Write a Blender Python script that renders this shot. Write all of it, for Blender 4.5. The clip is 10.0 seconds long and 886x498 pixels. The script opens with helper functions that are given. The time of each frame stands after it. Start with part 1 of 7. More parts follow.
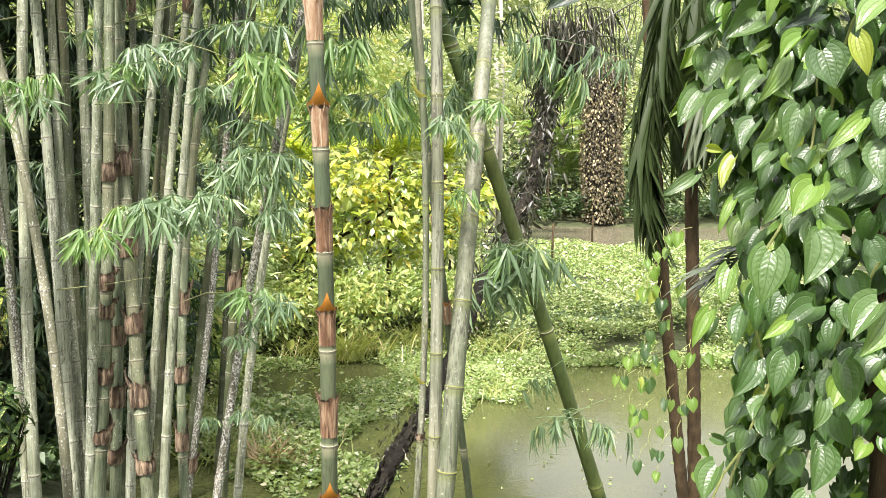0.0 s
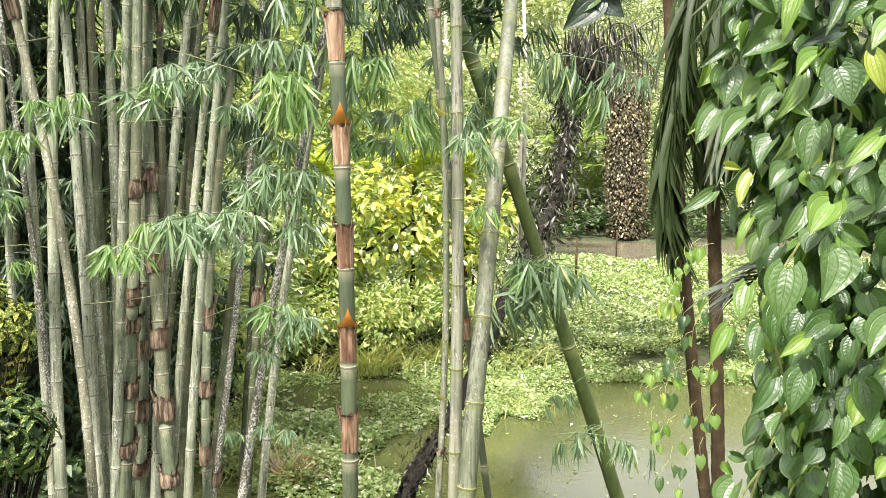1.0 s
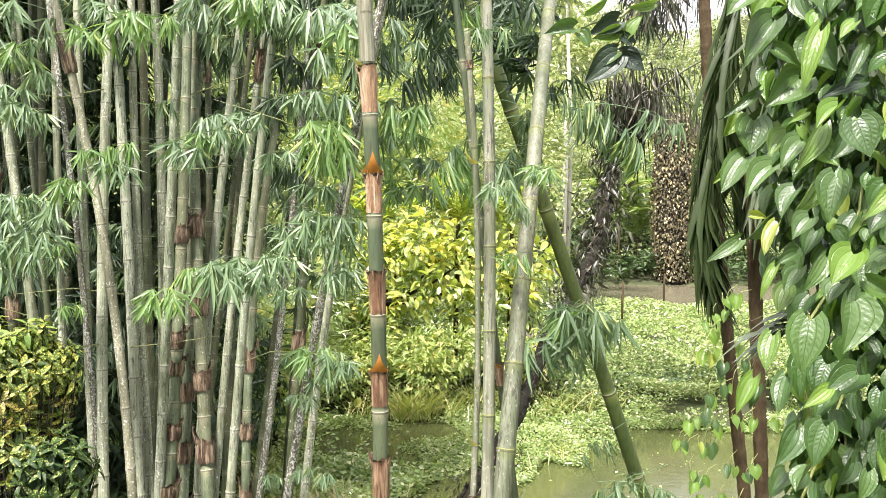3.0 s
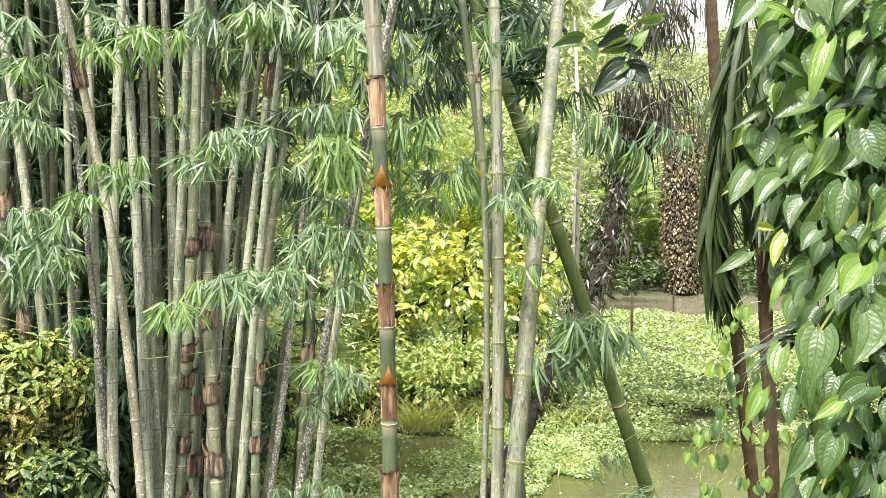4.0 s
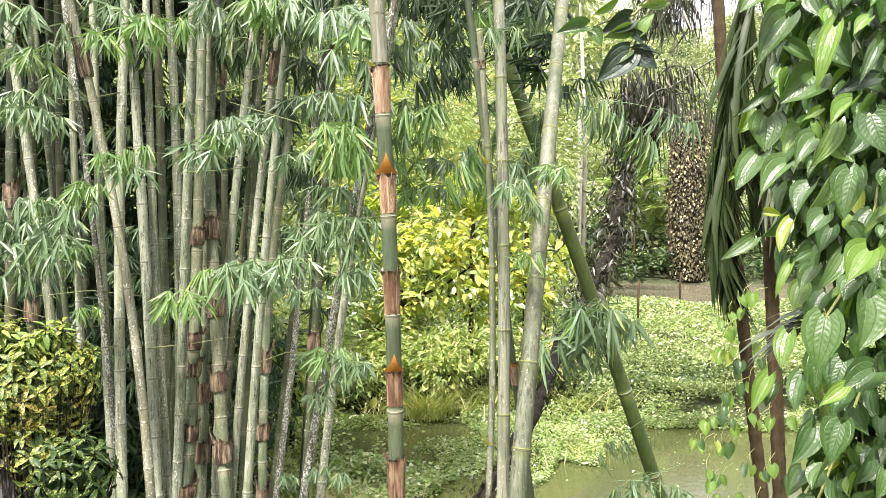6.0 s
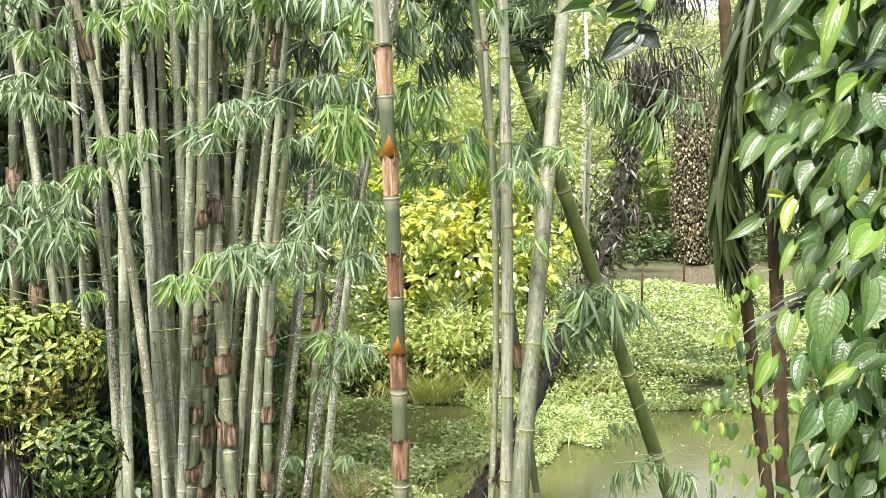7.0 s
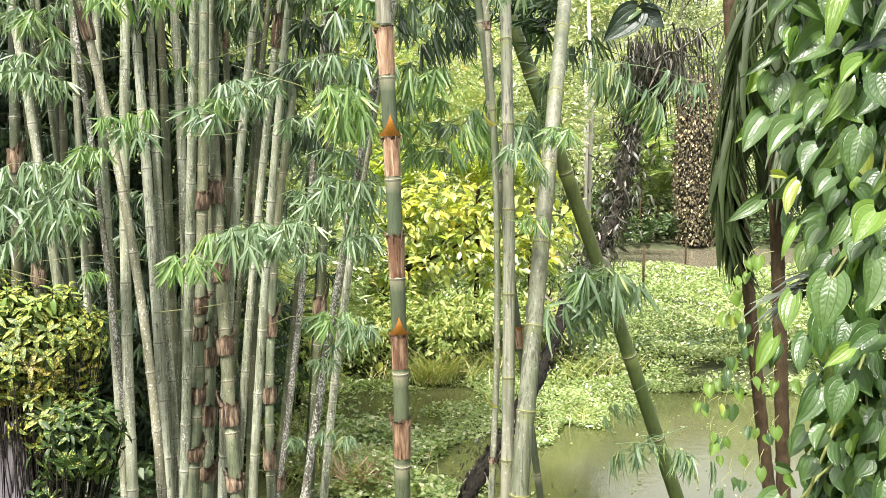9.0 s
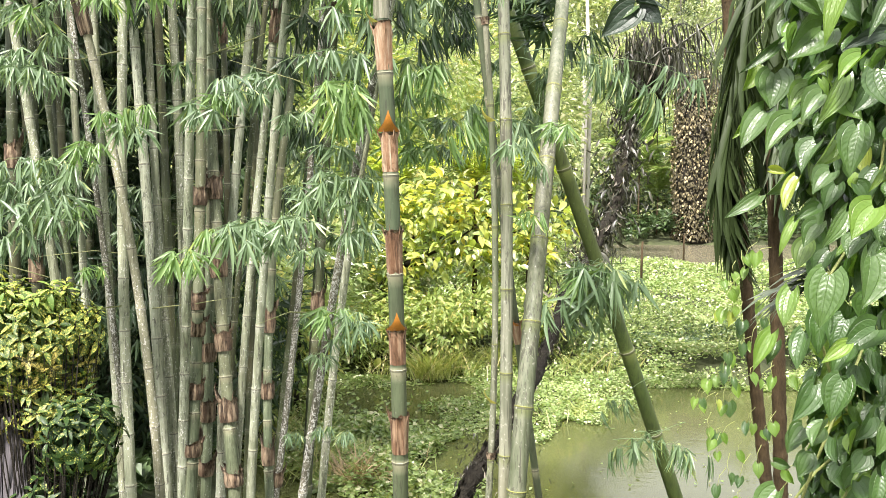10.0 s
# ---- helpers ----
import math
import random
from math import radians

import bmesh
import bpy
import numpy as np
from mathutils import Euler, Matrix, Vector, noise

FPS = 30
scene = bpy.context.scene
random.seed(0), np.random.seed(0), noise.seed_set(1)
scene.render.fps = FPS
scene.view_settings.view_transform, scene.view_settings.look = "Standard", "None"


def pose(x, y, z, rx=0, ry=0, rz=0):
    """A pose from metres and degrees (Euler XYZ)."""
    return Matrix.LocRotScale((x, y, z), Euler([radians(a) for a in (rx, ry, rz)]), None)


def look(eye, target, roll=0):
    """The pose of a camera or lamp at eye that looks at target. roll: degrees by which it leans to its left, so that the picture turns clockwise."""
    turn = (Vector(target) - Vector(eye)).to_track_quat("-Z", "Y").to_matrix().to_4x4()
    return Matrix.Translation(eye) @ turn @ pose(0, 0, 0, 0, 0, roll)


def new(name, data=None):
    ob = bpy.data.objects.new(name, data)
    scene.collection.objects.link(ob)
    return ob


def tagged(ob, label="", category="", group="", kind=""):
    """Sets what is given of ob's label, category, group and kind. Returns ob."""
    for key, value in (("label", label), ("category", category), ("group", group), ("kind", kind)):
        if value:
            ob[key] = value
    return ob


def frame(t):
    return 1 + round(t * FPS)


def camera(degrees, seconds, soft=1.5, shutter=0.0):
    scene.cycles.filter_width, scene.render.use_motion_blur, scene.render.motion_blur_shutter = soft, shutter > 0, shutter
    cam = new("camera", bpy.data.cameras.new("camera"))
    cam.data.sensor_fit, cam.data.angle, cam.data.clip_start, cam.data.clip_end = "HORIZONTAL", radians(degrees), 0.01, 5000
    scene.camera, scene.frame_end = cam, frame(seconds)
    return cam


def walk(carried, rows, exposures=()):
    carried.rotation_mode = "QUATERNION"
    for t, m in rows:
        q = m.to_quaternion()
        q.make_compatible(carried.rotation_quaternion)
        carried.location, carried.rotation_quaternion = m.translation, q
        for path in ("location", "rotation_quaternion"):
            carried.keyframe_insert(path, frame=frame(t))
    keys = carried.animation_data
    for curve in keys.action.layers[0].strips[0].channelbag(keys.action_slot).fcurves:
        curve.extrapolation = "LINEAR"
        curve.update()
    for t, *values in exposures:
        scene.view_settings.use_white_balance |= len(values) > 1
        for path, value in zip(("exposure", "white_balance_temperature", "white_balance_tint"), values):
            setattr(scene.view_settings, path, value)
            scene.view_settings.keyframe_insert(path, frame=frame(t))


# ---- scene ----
cam = camera(54.5, 10.0, soft=0.4)
walk(cam, [
    (0.0, pose(-0.0732, 0.0777, 3.4814, 85.170, -0.703, -6.144)),
    (0.5, pose(-0.0710, 0.0658, 3.4838, 85.589, -0.601, -5.380)),
    (1.0, pose(-0.0604, 0.0506, 3.4906, 86.126, -0.579, -4.553)),
    (1.5, pose(-0.0360, 0.0270, 3.4972, 86.914, -0.715, -3.488)),
    (2.0, pose(-0.0138, 0.0114, 3.4975, 87.688, -0.869, -2.596)),
    (2.5, pose(-0.0038, 0.0073, 3.5030, 88.363, -0.719, -1.925)),
    (4.0, pose(-0.0031, -0.0068, 3.5114, 89.723, -0.381, -0.872)),
    (4.5, pose(-0.0024, -0.0033, 3.5107, 89.818, -0.320, -0.663)),
    (5.0, pose(-0.0016, -0.0045, 3.5106, 89.683, -0.232, -0.566)),
    (5.5, pose(-0.0011, -0.0049, 3.5094, 89.400, -0.192, -0.535)),
    (7.0, pose(0.0029, -0.0001, 3.5033, 87.839, 0.010, -0.217)),
    (7.5, pose(0.0003, 0.0015, 3.5009, 87.397, 0.037, -0.069)),
    (8.0, pose(0.0000, -0.0000, 3.5000, 87.113, 0.021, 0.002)),
    (8.5, pose(0.0012, 0.0024, 3.4995, 86.861, -0.031, -0.024)),
    (9.0, pose(0.0032, 0.0034, 3.4989, 86.652, -0.064, -0.109)),
    (9.5, pose(0.0049, 0.0048, 3.4982, 86.483, -0.088, -0.172)),
    (10.0, pose(0.0046, 0.0057, 3.4983, 86.372, -0.107, -0.224)),
], exposures=[(0.0, 1.38, 6500, 20), (10.0, 1.38, 6500, 20)])

# ---------- world, sun ----------
world = bpy.data.worlds.new("overcast")
scene.world = world
world.use_nodes = True
wn = world.node_tree.nodes
wl = world.node_tree.links
wn.clear()
sky = wn.new("ShaderNodeTexSky")
sky.sky_type = "NISHITA"
sky.sun_disc = False
sky.sun_elevation = radians(55)
sky.sun_rotation = radians(201)
sky.air_density = 1.0
sky.dust_density = 4.0
cloud = wn.new("ShaderNodeMix")
cloud.data_type = "RGBA"
cloud.inputs[0].default_value = 0.8
cloud.inputs[7].default_value = (9.4, 9.7, 9.6, 1)
back = wn.new("ShaderNodeBackground")
back.inputs[1].default_value = 0.084
wout = wn.new("ShaderNodeOutputWorld")
wl.new(sky.outputs[0], cloud.inputs[6])
wl.new(cloud.outputs[2], back.inputs[0])
wl.new(back.outputs[0], wout.inputs[0])

sun = new("sun", bpy.data.lights.new("sun", "SUN"))
sun.data.energy = 4.8
sun.data.angle = radians(10)
sun.data.color = (1.0, 0.97, 0.9)
sun.matrix_world = look((-4.6, -6.2, 16), (0, 4, 0))

# ---------- materials ----------


class Nodes:
    """A small builder for one node material."""

    def __init__(self, name):
        self.mat = bpy.data.materials.new(name)
        self.mat.use_nodes = True
        self.tree = self.mat.node_tree
        self.tree.nodes.clear()
        self.out = self.tree.nodes.new("ShaderNodeOutputMaterial")

    def put(self, kind, values=None, **props):
        n = self.tree.nodes.new(kind)
        for k, v in props.items():
            setattr(n, k, v)
        for k, v in (values or {}).items():
            self.set(n.inputs[k], v)
        return n

    def set(self, socket, v):
        if isinstance(v, bpy.types.NodeSocket):
            self.tree.links.new(v, socket)
        elif isinstance(v, tuple) and len(v) == 3 and socket.type == "RGBA":
            socket.default_value = (*v, 1)
        else:
            socket.default_value = v

    def math(self, op, a, b=0.0, clamp=False):
        return self.put("ShaderNodeMath", {0: a, 1: b}, operation=op, use_clamp=clamp).outputs[0]

    def mix(self, f, a, b, blend="MIX"):
        return self.put("ShaderNodeMix", {0: f, 6: a, 7: b}, data_type="RGBA", blend_type=blend).outputs[2]

    def noise(self, scale, detail=4.0, rough=0.6, vector=None):
        vals = {"Scale": scale, "Detail": detail, "Roughness": rough}
        if vector is not None:
            vals["Vector"] = vector
        return self.put("ShaderNodeTexNoise", vals).outputs[0]

    def ramp(self, f, a, b):
        return self.put("ShaderNodeMapRange", {0: f, 1: a, 2: b}).outputs[0]

    def coords(self):
        return self.put("ShaderNodeTexCoord").outputs["Object"]

    def place(self):
        return self.put("ShaderNodeNewGeometry").outputs["Position"]

    def stretch(self, v, s):
        return self.put("ShaderNodeMapping", {"Vector": v, "Scale": s}).outputs[0]

    def bump(self, h, strength, dist):
        return self.put("ShaderNodeBump", {"Height": h, "Strength": strength, "Distance": dist}).outputs[0]

    def finish(self, shader):
        self.tree.links.new(shader, self.out.inputs[0])
        return self.mat

    def solid(self, color, rough, normal=None, spec=0.5, metal=0.0):
        vals = {"Base Color": color, "Roughness": rough, "Specular IOR Level": spec, "Metallic": metal}
        if normal is not None:
            vals["Normal"] = normal
        return self.put("ShaderNodeBsdfPrincipled", vals).outputs[0]


def leaf_mat(name, dark, light, odd, odd_share, rough=0.4, glow=0.35, veins=0, by="island", coat=0.5):
    """A leaf: two greens and a rarer odd colour, a wet sheen, and light coming through."""
    dark, light, odd = [(c[0] * 1.17, c[1], c[2] * 1.08) for c in (dark, light, odd)]
    n = Nodes(name)
    if by == "island":
        rnd = n.put("ShaderNodeNewGeometry").outputs["Random Per Island"]
    else:
        rnd = n.put("ShaderNodeObjectInfo").outputs["Random"]
    pos = n.place()
    patch = n.noise(1.3, 3, 0.6, pos)
    f = n.math("ADD", n.math("MULTIPLY", rnd, 0.6), n.math("MULTIPLY", n.ramp(patch, 0.3, 0.7), 0.4))
    col = n.mix(f, dark, light)
    pick = n.math("GREATER_THAN", n.math("FRACT", n.math("MULTIPLY", rnd, 17.31)), 1 - odd_share)
    col = n.mix(pick, col, odd)
    fine = n.noise(60, 3, 0.6, pos)
    col = n.mix(n.math("MULTIPLY", n.ramp(fine, 0.35, 0.75), 0.3), col, light)
    normal = None
    if veins:
        uv = n.put("ShaderNodeUVMap").outputs[0]
        sep = n.put("ShaderNodeSeparateXYZ", {0: uv})
        u = n.math("ABSOLUTE", n.math("SUBTRACT", n.math("MULTIPLY", sep.outputs[0], 2.0), 1.0))
        wave = n.math("ABSOLUTE", n.math("SUBTRACT", n.math("FRACT", n.math("ADD", n.math("MULTIPLY", u, float(veins)), 0.5)), 0.5))
        line = n.ramp(wave, 0.07, 0.015)
        cross = n.math("ABSOLUTE", n.math("SUBTRACT", n.math("FRACT", n.math("ADD", n.math("MULTIPLY", sep.outputs[1], 9.0), n.math("MULTIPLY", u, -3.0))), 0.5))
        line2 = n.math("MULTIPLY", n.ramp(cross, 0.1, 0.02), 0.04)
        allv = n.math("MAXIMUM", line, line2)
        col = n.mix(n.math("MULTIPLY", allv, 0.65), col, light)
        pucker = n.math("MULTIPLY", n.math("MULTIPLY", wave, n.math("SUBTRACT", 0.5, cross)), 4.0)
        lumps = n.noise(42, 3, 0.55, pos)
        height = n.math("ADD", n.math("MULTIPLY", pucker, 0.16), n.math("ADD", n.math("MULTIPLY", lumps, 0.7), n.math("MULTIPLY", allv, -0.35)))
        normal = n.bump(height, 0.75, 0.006)
    vals = {"Base Color": col, "Roughness": rough + 0.15, "Coat Weight": coat, "Coat Roughness": rough * 0.85}
    if normal is not None:
        vals["Normal"] = normal
        vals["Coat Normal"] = normal
    a = n.put("ShaderNodeBsdfPrincipled", vals).outputs[0]
    t = n.put("ShaderNodeBsdfTranslucent", {"Color": n.mix(1.0, col, (1.7, 1.75, 0.9), "MULTIPLY")}).outputs[0]
    s = n.put("ShaderNodeMixShader", {0: glow, 1: a, 2: t}).outputs[0]
    return n.finish(s)


def culm_mat(name, low, high, spots, spot_share, pale, grime=0.5, warm=0.22):
    """Bamboo skin: streaks along the stem, lichen spots, dark weather marks, a pale bloom at the nodes."""
    n = Nodes(name)
    co = n.coords()
    sep = n.put("ShaderNodeSeparateXYZ", {0: n.put("ShaderNodeUVMap").outputs[0]})
    v = n.math("FRACT", sep.outputs[1])
    rnd = n.put("ShaderNodeObjectInfo").outputs["Random"]
    far = n.put("ShaderNodeCombineXYZ", {0: n.math("MULTIPLY", rnd, 40.0), 2: n.math("MULTIPLY", rnd, 23.0)}).outputs[0]
    shift = n.put("ShaderNodeVectorMath", {0: co, 1: far}, operation="ADD").outputs[0]
    streak = n.noise(1.0, 5, 0.7, n.stretch(shift, (65, 65, 2.5)))
    broad = n.noise(1.0, 4, 0.65, n.stretch(shift, (9, 9, 1.9)))
    tone = n.math("ADD", n.math("MULTIPLY", streak, 0.5), n.math("MULTIPLY", broad, 0.6))
    col = n.mix(n.ramp(n.math("SUBTRACT", tone, n.math("MULTIPLY", n.math("FRACT", n.math("MULTIPLY", rnd, 7.3)), 0.12)), 0.34, 0.66), low, high)
    hue = n.noise(1.0, 2, 0.5, n.stretch(shift, (2.5, 2.5, 0.8)))
    col = n.mix(n.math("MULTIPLY", n.ramp(hue, 0.45, 0.75), warm), col, (0.3, 0.22, 0.11))
    bloom = n.math("MAXIMUM", n.ramp(v, 0.86, 0.96), n.ramp(v, 0.04, 0.0))
    col = n.mix(n.math("MULTIPLY", bloom, 0.45), col, pale)
    edge = n.math("MULTIPLY", n.math("GREATER_THAN", v, 0.978), 0.6)
    col = n.mix(edge, col, (0.04, 0.035, 0.025))
    where = n.noise(1.0, 3, 0.6, n.stretch(shift, (5, 5, 0.9)))
    crack = n.noise(1.0, 3, 0.6, n.stretch(shift, (130, 130, 4)))
    lim = n.math("SUBTRACT", 0.7, n.math("MULTIPLY", where, 0.4 * grime + 0.06))
    col = n.mix(n.math("MULTIPLY", n.ramp(n.math("SUBTRACT", crack, lim), 0.02, 0.08), 0.6), col, (0.03, 0.028, 0.02))
    dirt = n.noise(1.0, 6, 0.75, n.stretch(shift, (36, 36, 11)))
    lim = n.math("SUBTRACT", 0.68, n.math("MULTIPLY", where, 0.4 * grime + 0.05))
    col = n.mix(n.math("MULTIPLY", n.ramp(n.math("SUBTRACT", dirt, lim), 0.04, 0.09), 0.7), col, (0.04, 0.038, 0.027))
    soot = n.noise(1.0, 4, 0.65, n.stretch(shift, (22, 22, 1.6)))
    under = n.math("ADD", n.math("MULTIPLY", n.ramp(v, 0.45, 0.95), 0.16), n.ramp(soot, 0.5, 0.62))
    col = n.mix(n.math("MULTIPLY", n.ramp(under, 0.25, 1.0), 0.55 * grime), col, (0.05, 0.055, 0.03))
    lich = n.noise(1.0, 4, 0.7, n.stretch(shift, (80, 80, 55)))
    lim2 = n.math("SUBTRACT", 0.88 - spot_share, n.math("MULTIPLY", broad, 0.3))
    col = n.mix(n.math("MULTIPLY", n.ramp(n.math("SUBTRACT", lich, lim2), 0.0, 0.04), 0.85), col, spots)
    bmp = n.bump(n.math("ADD", streak, n.math("MULTIPLY", dirt, 0.7)), 0.4, 0.004)
    return n.finish(n.solid(col, n.math("ADD", 0.3, n.math("MULTIPLY", dirt, 0.5)), bmp, 0.45))


def husk_mat(name, dark, mid, pale):
    """Papery husk: fibres along it, dark blotches, bleached patches."""
    n = Nodes(name)
    co = n.coords()
    rnd = n.put("ShaderNodeObjectInfo").outputs["Random"]
    far = n.put("ShaderNodeCombineXYZ", {0: n.math("MULTIPLY", rnd, 30.0), 2: n.math("MULTIPLY", rnd, 17.0)}).outputs[0]
    shift = n.put("ShaderNodeVectorMath", {0: co, 1: far}, operation="ADD").outputs[0]
    fibre = n.noise(1.0, 4, 0.7, n.stretch(shift, (9, 9, 1.2)))
    blot = n.noise(1.0, 5, 0.7, n.stretch(shift, (1.3, 1.3, 1.6)))
    col = n.mix(n.ramp(n.math("ADD", n.math("MULTIPLY", fibre, 0.25), n.math("MULTIPLY", blot, 0.75)), 0.4, 0.6), dark, mid)
    bleach = n.noise(1.0, 3, 0.6, n.stretch(shift, (1.9, 1.9, 0.8)))
    col = n.mix(n.math("MULTIPLY", n.ramp(n.math("ADD", bleach, n.math("MULTIPLY", fibre, 0.15)), 0.54, 0.7), 0.8), col, pale)
    z = n.put("ShaderNodeSeparateXYZ", {0: co}).outputs[2]
    col = n.mix(n.math("MULTIPLY", n.ramp(z, 0.93, 1.0), 0.5), col, dark)
    return n.finish(n.solid(col, 0.7, n.bump(n.math("ADD", fibre, blot), 0.6, 0.05), 0.35))


def rough_mat(name, a, b, scale, rough=0.8, stretch=(1, 1, 1), relief=0.5, depth=0.01, spec=0.4):
    """Bark, husk, earth and other rough matter in two tones."""
    n = Nodes(name)
    co = n.stretch(n.coords(), stretch)
    big = n.noise(scale, 5, 0.7, co)
    small = n.noise(scale * 7, 4, 0.7, co)
    f = n.ramp(n.math("ADD", n.math("MULTIPLY", big, 0.65), n.math("MULTIPLY", small, 0.35)), 0.35, 0.65)
    col = n.mix(f, a, b)
    rnd = n.put("ShaderNodeObjectInfo").outputs["Random"]
    col = n.mix(n.math("MULTIPLY", rnd, 0.3), col, a)
    return n.finish(n.solid(col, rough, n.bump(n.math("ADD", big, small), relief, depth), spec))


M_CULM_GREY = culm_mat("bamboo_grey", (0.1, 0.122, 0.066), (0.43, 0.465, 0.32), (0.8, 0.8, 0.74), 0.13, (0.5, 0.51, 0.4), 0.55, 0.15)
M_CULM_PALE = culm_mat("bamboo_pale", (0.14, 0.17, 0.1), (0.48, 0.52, 0.385), (0.8, 0.8, 0.74), 0.11, (0.55, 0.56, 0.45), 0.6, 0.12)
M_CULM_CHALKY = culm_mat("bamboo_chalky", (0.075, 0.095, 0.048), (0.235, 0.245, 0.175), (0.37, 0.37, 0.3), 0.11, (0.19, 0.23, 0.07), 0.58, 0.16)
# green skin for the deeper stems, darkened to carry their shade
M_CULM_SHADED = culm_mat("bamboo_shaded", (0.016, 0.025, 0.01), (0.085, 0.105, 0.045), (0.5, 0.52, 0.48), 0.1, (0.2, 0.22, 0.14), 0.45)
M_CULM_BROWN = culm_mat("bamboo_brown", (0.1, 0.105, 0.06), (0.32, 0.32, 0.21), (0.75, 0.75, 0.7), 0.14, (0.4, 0.38, 0.28), 0.5)
M_CULM_HUSKED = culm_mat("bamboo_husked", (0.042, 0.064, 0.029), (0.21, 0.25, 0.15), (0.55, 0.57, 0.48), 0.1, (0.42, 0.4, 0.26), 0.55)
M_CULM_SHOOT = culm_mat("bamboo_shoot", (0.022, 0.04, 0.018), (0.085, 0.115, 0.06), (0.4, 0.42, 0.34), 0.04, (0.42, 0.4, 0.26), 0.45, 0.1)
M_CULM_FRESH = culm_mat("bamboo_fresh", (0.024, 0.048, 0.01), (0.088, 0.13, 0.03), (0.4, 0.45, 0.3), 0.03, (0.3, 0.36, 0.1), 0.35, 0.08)
M_CULM_MOTTLED = culm_mat("bamboo_mottled", (0.035, 0.035, 0.022), (0.2, 0.2, 0.14), (0.62, 0.63, 0.58), 0.2, (0.36, 0.37, 0.3), 0.7)
M_SHEATH = husk_mat("sheath_brown", (0.028, 0.019, 0.011), (0.15, 0.098, 0.058), (0.4, 0.31, 0.2))
M_SHEATH_ORANGE = husk_mat("sheath_orange", (0.24, 0.125, 0.06), (0.45, 0.29, 0.17), (0.62, 0.5, 0.34))
M_SHEATH_RED = husk_mat("sheath_red", (0.08, 0.042, 0.02), (0.24, 0.13, 0.068), (0.45, 0.31, 0.19))
M_SHEATH_PALE = husk_mat("sheath_pale", (0.17, 0.18, 0.11), (0.33, 0.33, 0.23), (0.46, 0.44, 0.34))
M_SHEATH_TIP = rough_mat("sheath_tip", (0.3, 0.1, 0.01), (0.6, 0.27, 0.04), 12, 0.5, (3, 3, 1), 0.3, 0.003)
M_SHEATH_YELLOW = rough_mat("sheath_yellow", (0.4, 0.33, 0.04), (0.5, 0.52, 0.14), 12, 0.5, (3, 3, 1), 0.3, 0.003)
M_NODE = rough_mat("bamboo_node", (0.18, 0.18, 0.11), (0.46, 0.46, 0.33), 14, 0.6, (1, 1, 1), 0.4, 0.003)
M_NODE_GREEN = rough_mat("bamboo_node_green", (0.13, 0.14, 0.03), (0.27, 0.28, 0.08), 14, 0.6, (1, 1, 1), 0.4, 0.003)
M_BAMBOO_LEAF = leaf_mat("bamboo_leaf", (0.026, 0.078, 0.03), (0.18, 0.31, 0.145), (0.28, 0.39, 0.14), 0.1, 0.36, 0.28, coat=0.34)
M_BAMBOO_LEAF_LIGHT = leaf_mat("bamboo_leaf_light", (0.055, 0.15, 0.035), (0.18, 0.33, 0.1), (0.3, 0.42, 0.11), 0.08, 0.36, 0.34, coat=0.3)
# inner and overhanging leaves: the grove's shade is put into these greens
M_BAMBOO_LEAF_SHADED = leaf_mat("bamboo_leaf_shaded", (0.009, 0.028, 0.01), (0.04, 0.09, 0.033), (0.11, 0.19, 0.05), 0.07, 0.4, 0.2, coat=0.2)
M_VINE_LEAF = leaf_mat("vine_leaf", (0.02, 0.066, 0.01), (0.062, 0.145, 0.024), (0.1, 0.21, 0.03), 0.14, 0.34, 0.22, 2.6, "object", 0.85)
M_VINE_LEAF_YOUNG = leaf_mat("vine_leaf_young", (0.07, 0.18, 0.018), (0.14, 0.27, 0.03), (0.22, 0.31, 0.035), 0.14, 0.36, 0.32, 2.6, "object", 0.6)
# shaded copy of the vine leaf: the shade is in its darker greens
M_VINE_LEAF_SHADED = leaf_mat("vine_leaf_shaded", (0.015, 0.055, 0.009), (0.045, 0.12, 0.018), (0.1, 0.2, 0.03), 0.1, 0.36, 0.22, 2.6, "object", 0.6)
M_VINE_MASS = leaf_mat("vine_mass", (0.019, 0.07, 0.01), (0.058, 0.155, 0.022), (0.1, 0.23, 0.03), 0.14, 0.3, 0.22, 2.6, "island", 0.65)
# the same shade-coloured greens for the joined inner leaves
M_VINE_MASS_SHADED = leaf_mat("vine_mass_shaded", (0.015, 0.055, 0.009), (0.045, 0.12, 0.018), (0.1, 0.2, 0.03), 0.1, 0.36, 0.22, 2.6, "island", 0.6)
M_VINE_MASS_YOUNG = leaf_mat("vine_mass_young", (0.07, 0.18, 0.018), (0.14, 0.27, 0.03), (0.22, 0.31, 0.035), 0.14, 0.36, 0.32, 2.6, "island", 0.6)
# broad leaves seen against the light: their shaded side is in the colour
M_BROAD_SHADED = leaf_mat("broad_leaf_shaded", (0.007, 0.02, 0.01), (0.018, 0.046, 0.018), (0.045, 0.1, 0.03), 0.1, 0.42, 0.1, 2.6, "object", 0.25)
M_PALM_DARK = leaf_mat("palm_leaf_dark", (0.014, 0.034, 0.008), (0.038, 0.072, 0.016), (0.08, 0.12, 0.03), 0.06, 0.45, 0.22, coat=0.1)
# wet, glossier fronds; their white-lit look is also mixed into the green
M_PALM_WET_LIT = leaf_mat("palm_leaf_wet_lit", (0.025, 0.055, 0.02), (0.12, 0.18, 0.1), (0.2, 0.26, 0.16), 0.1, 0.22, 0.15, coat=1.0)
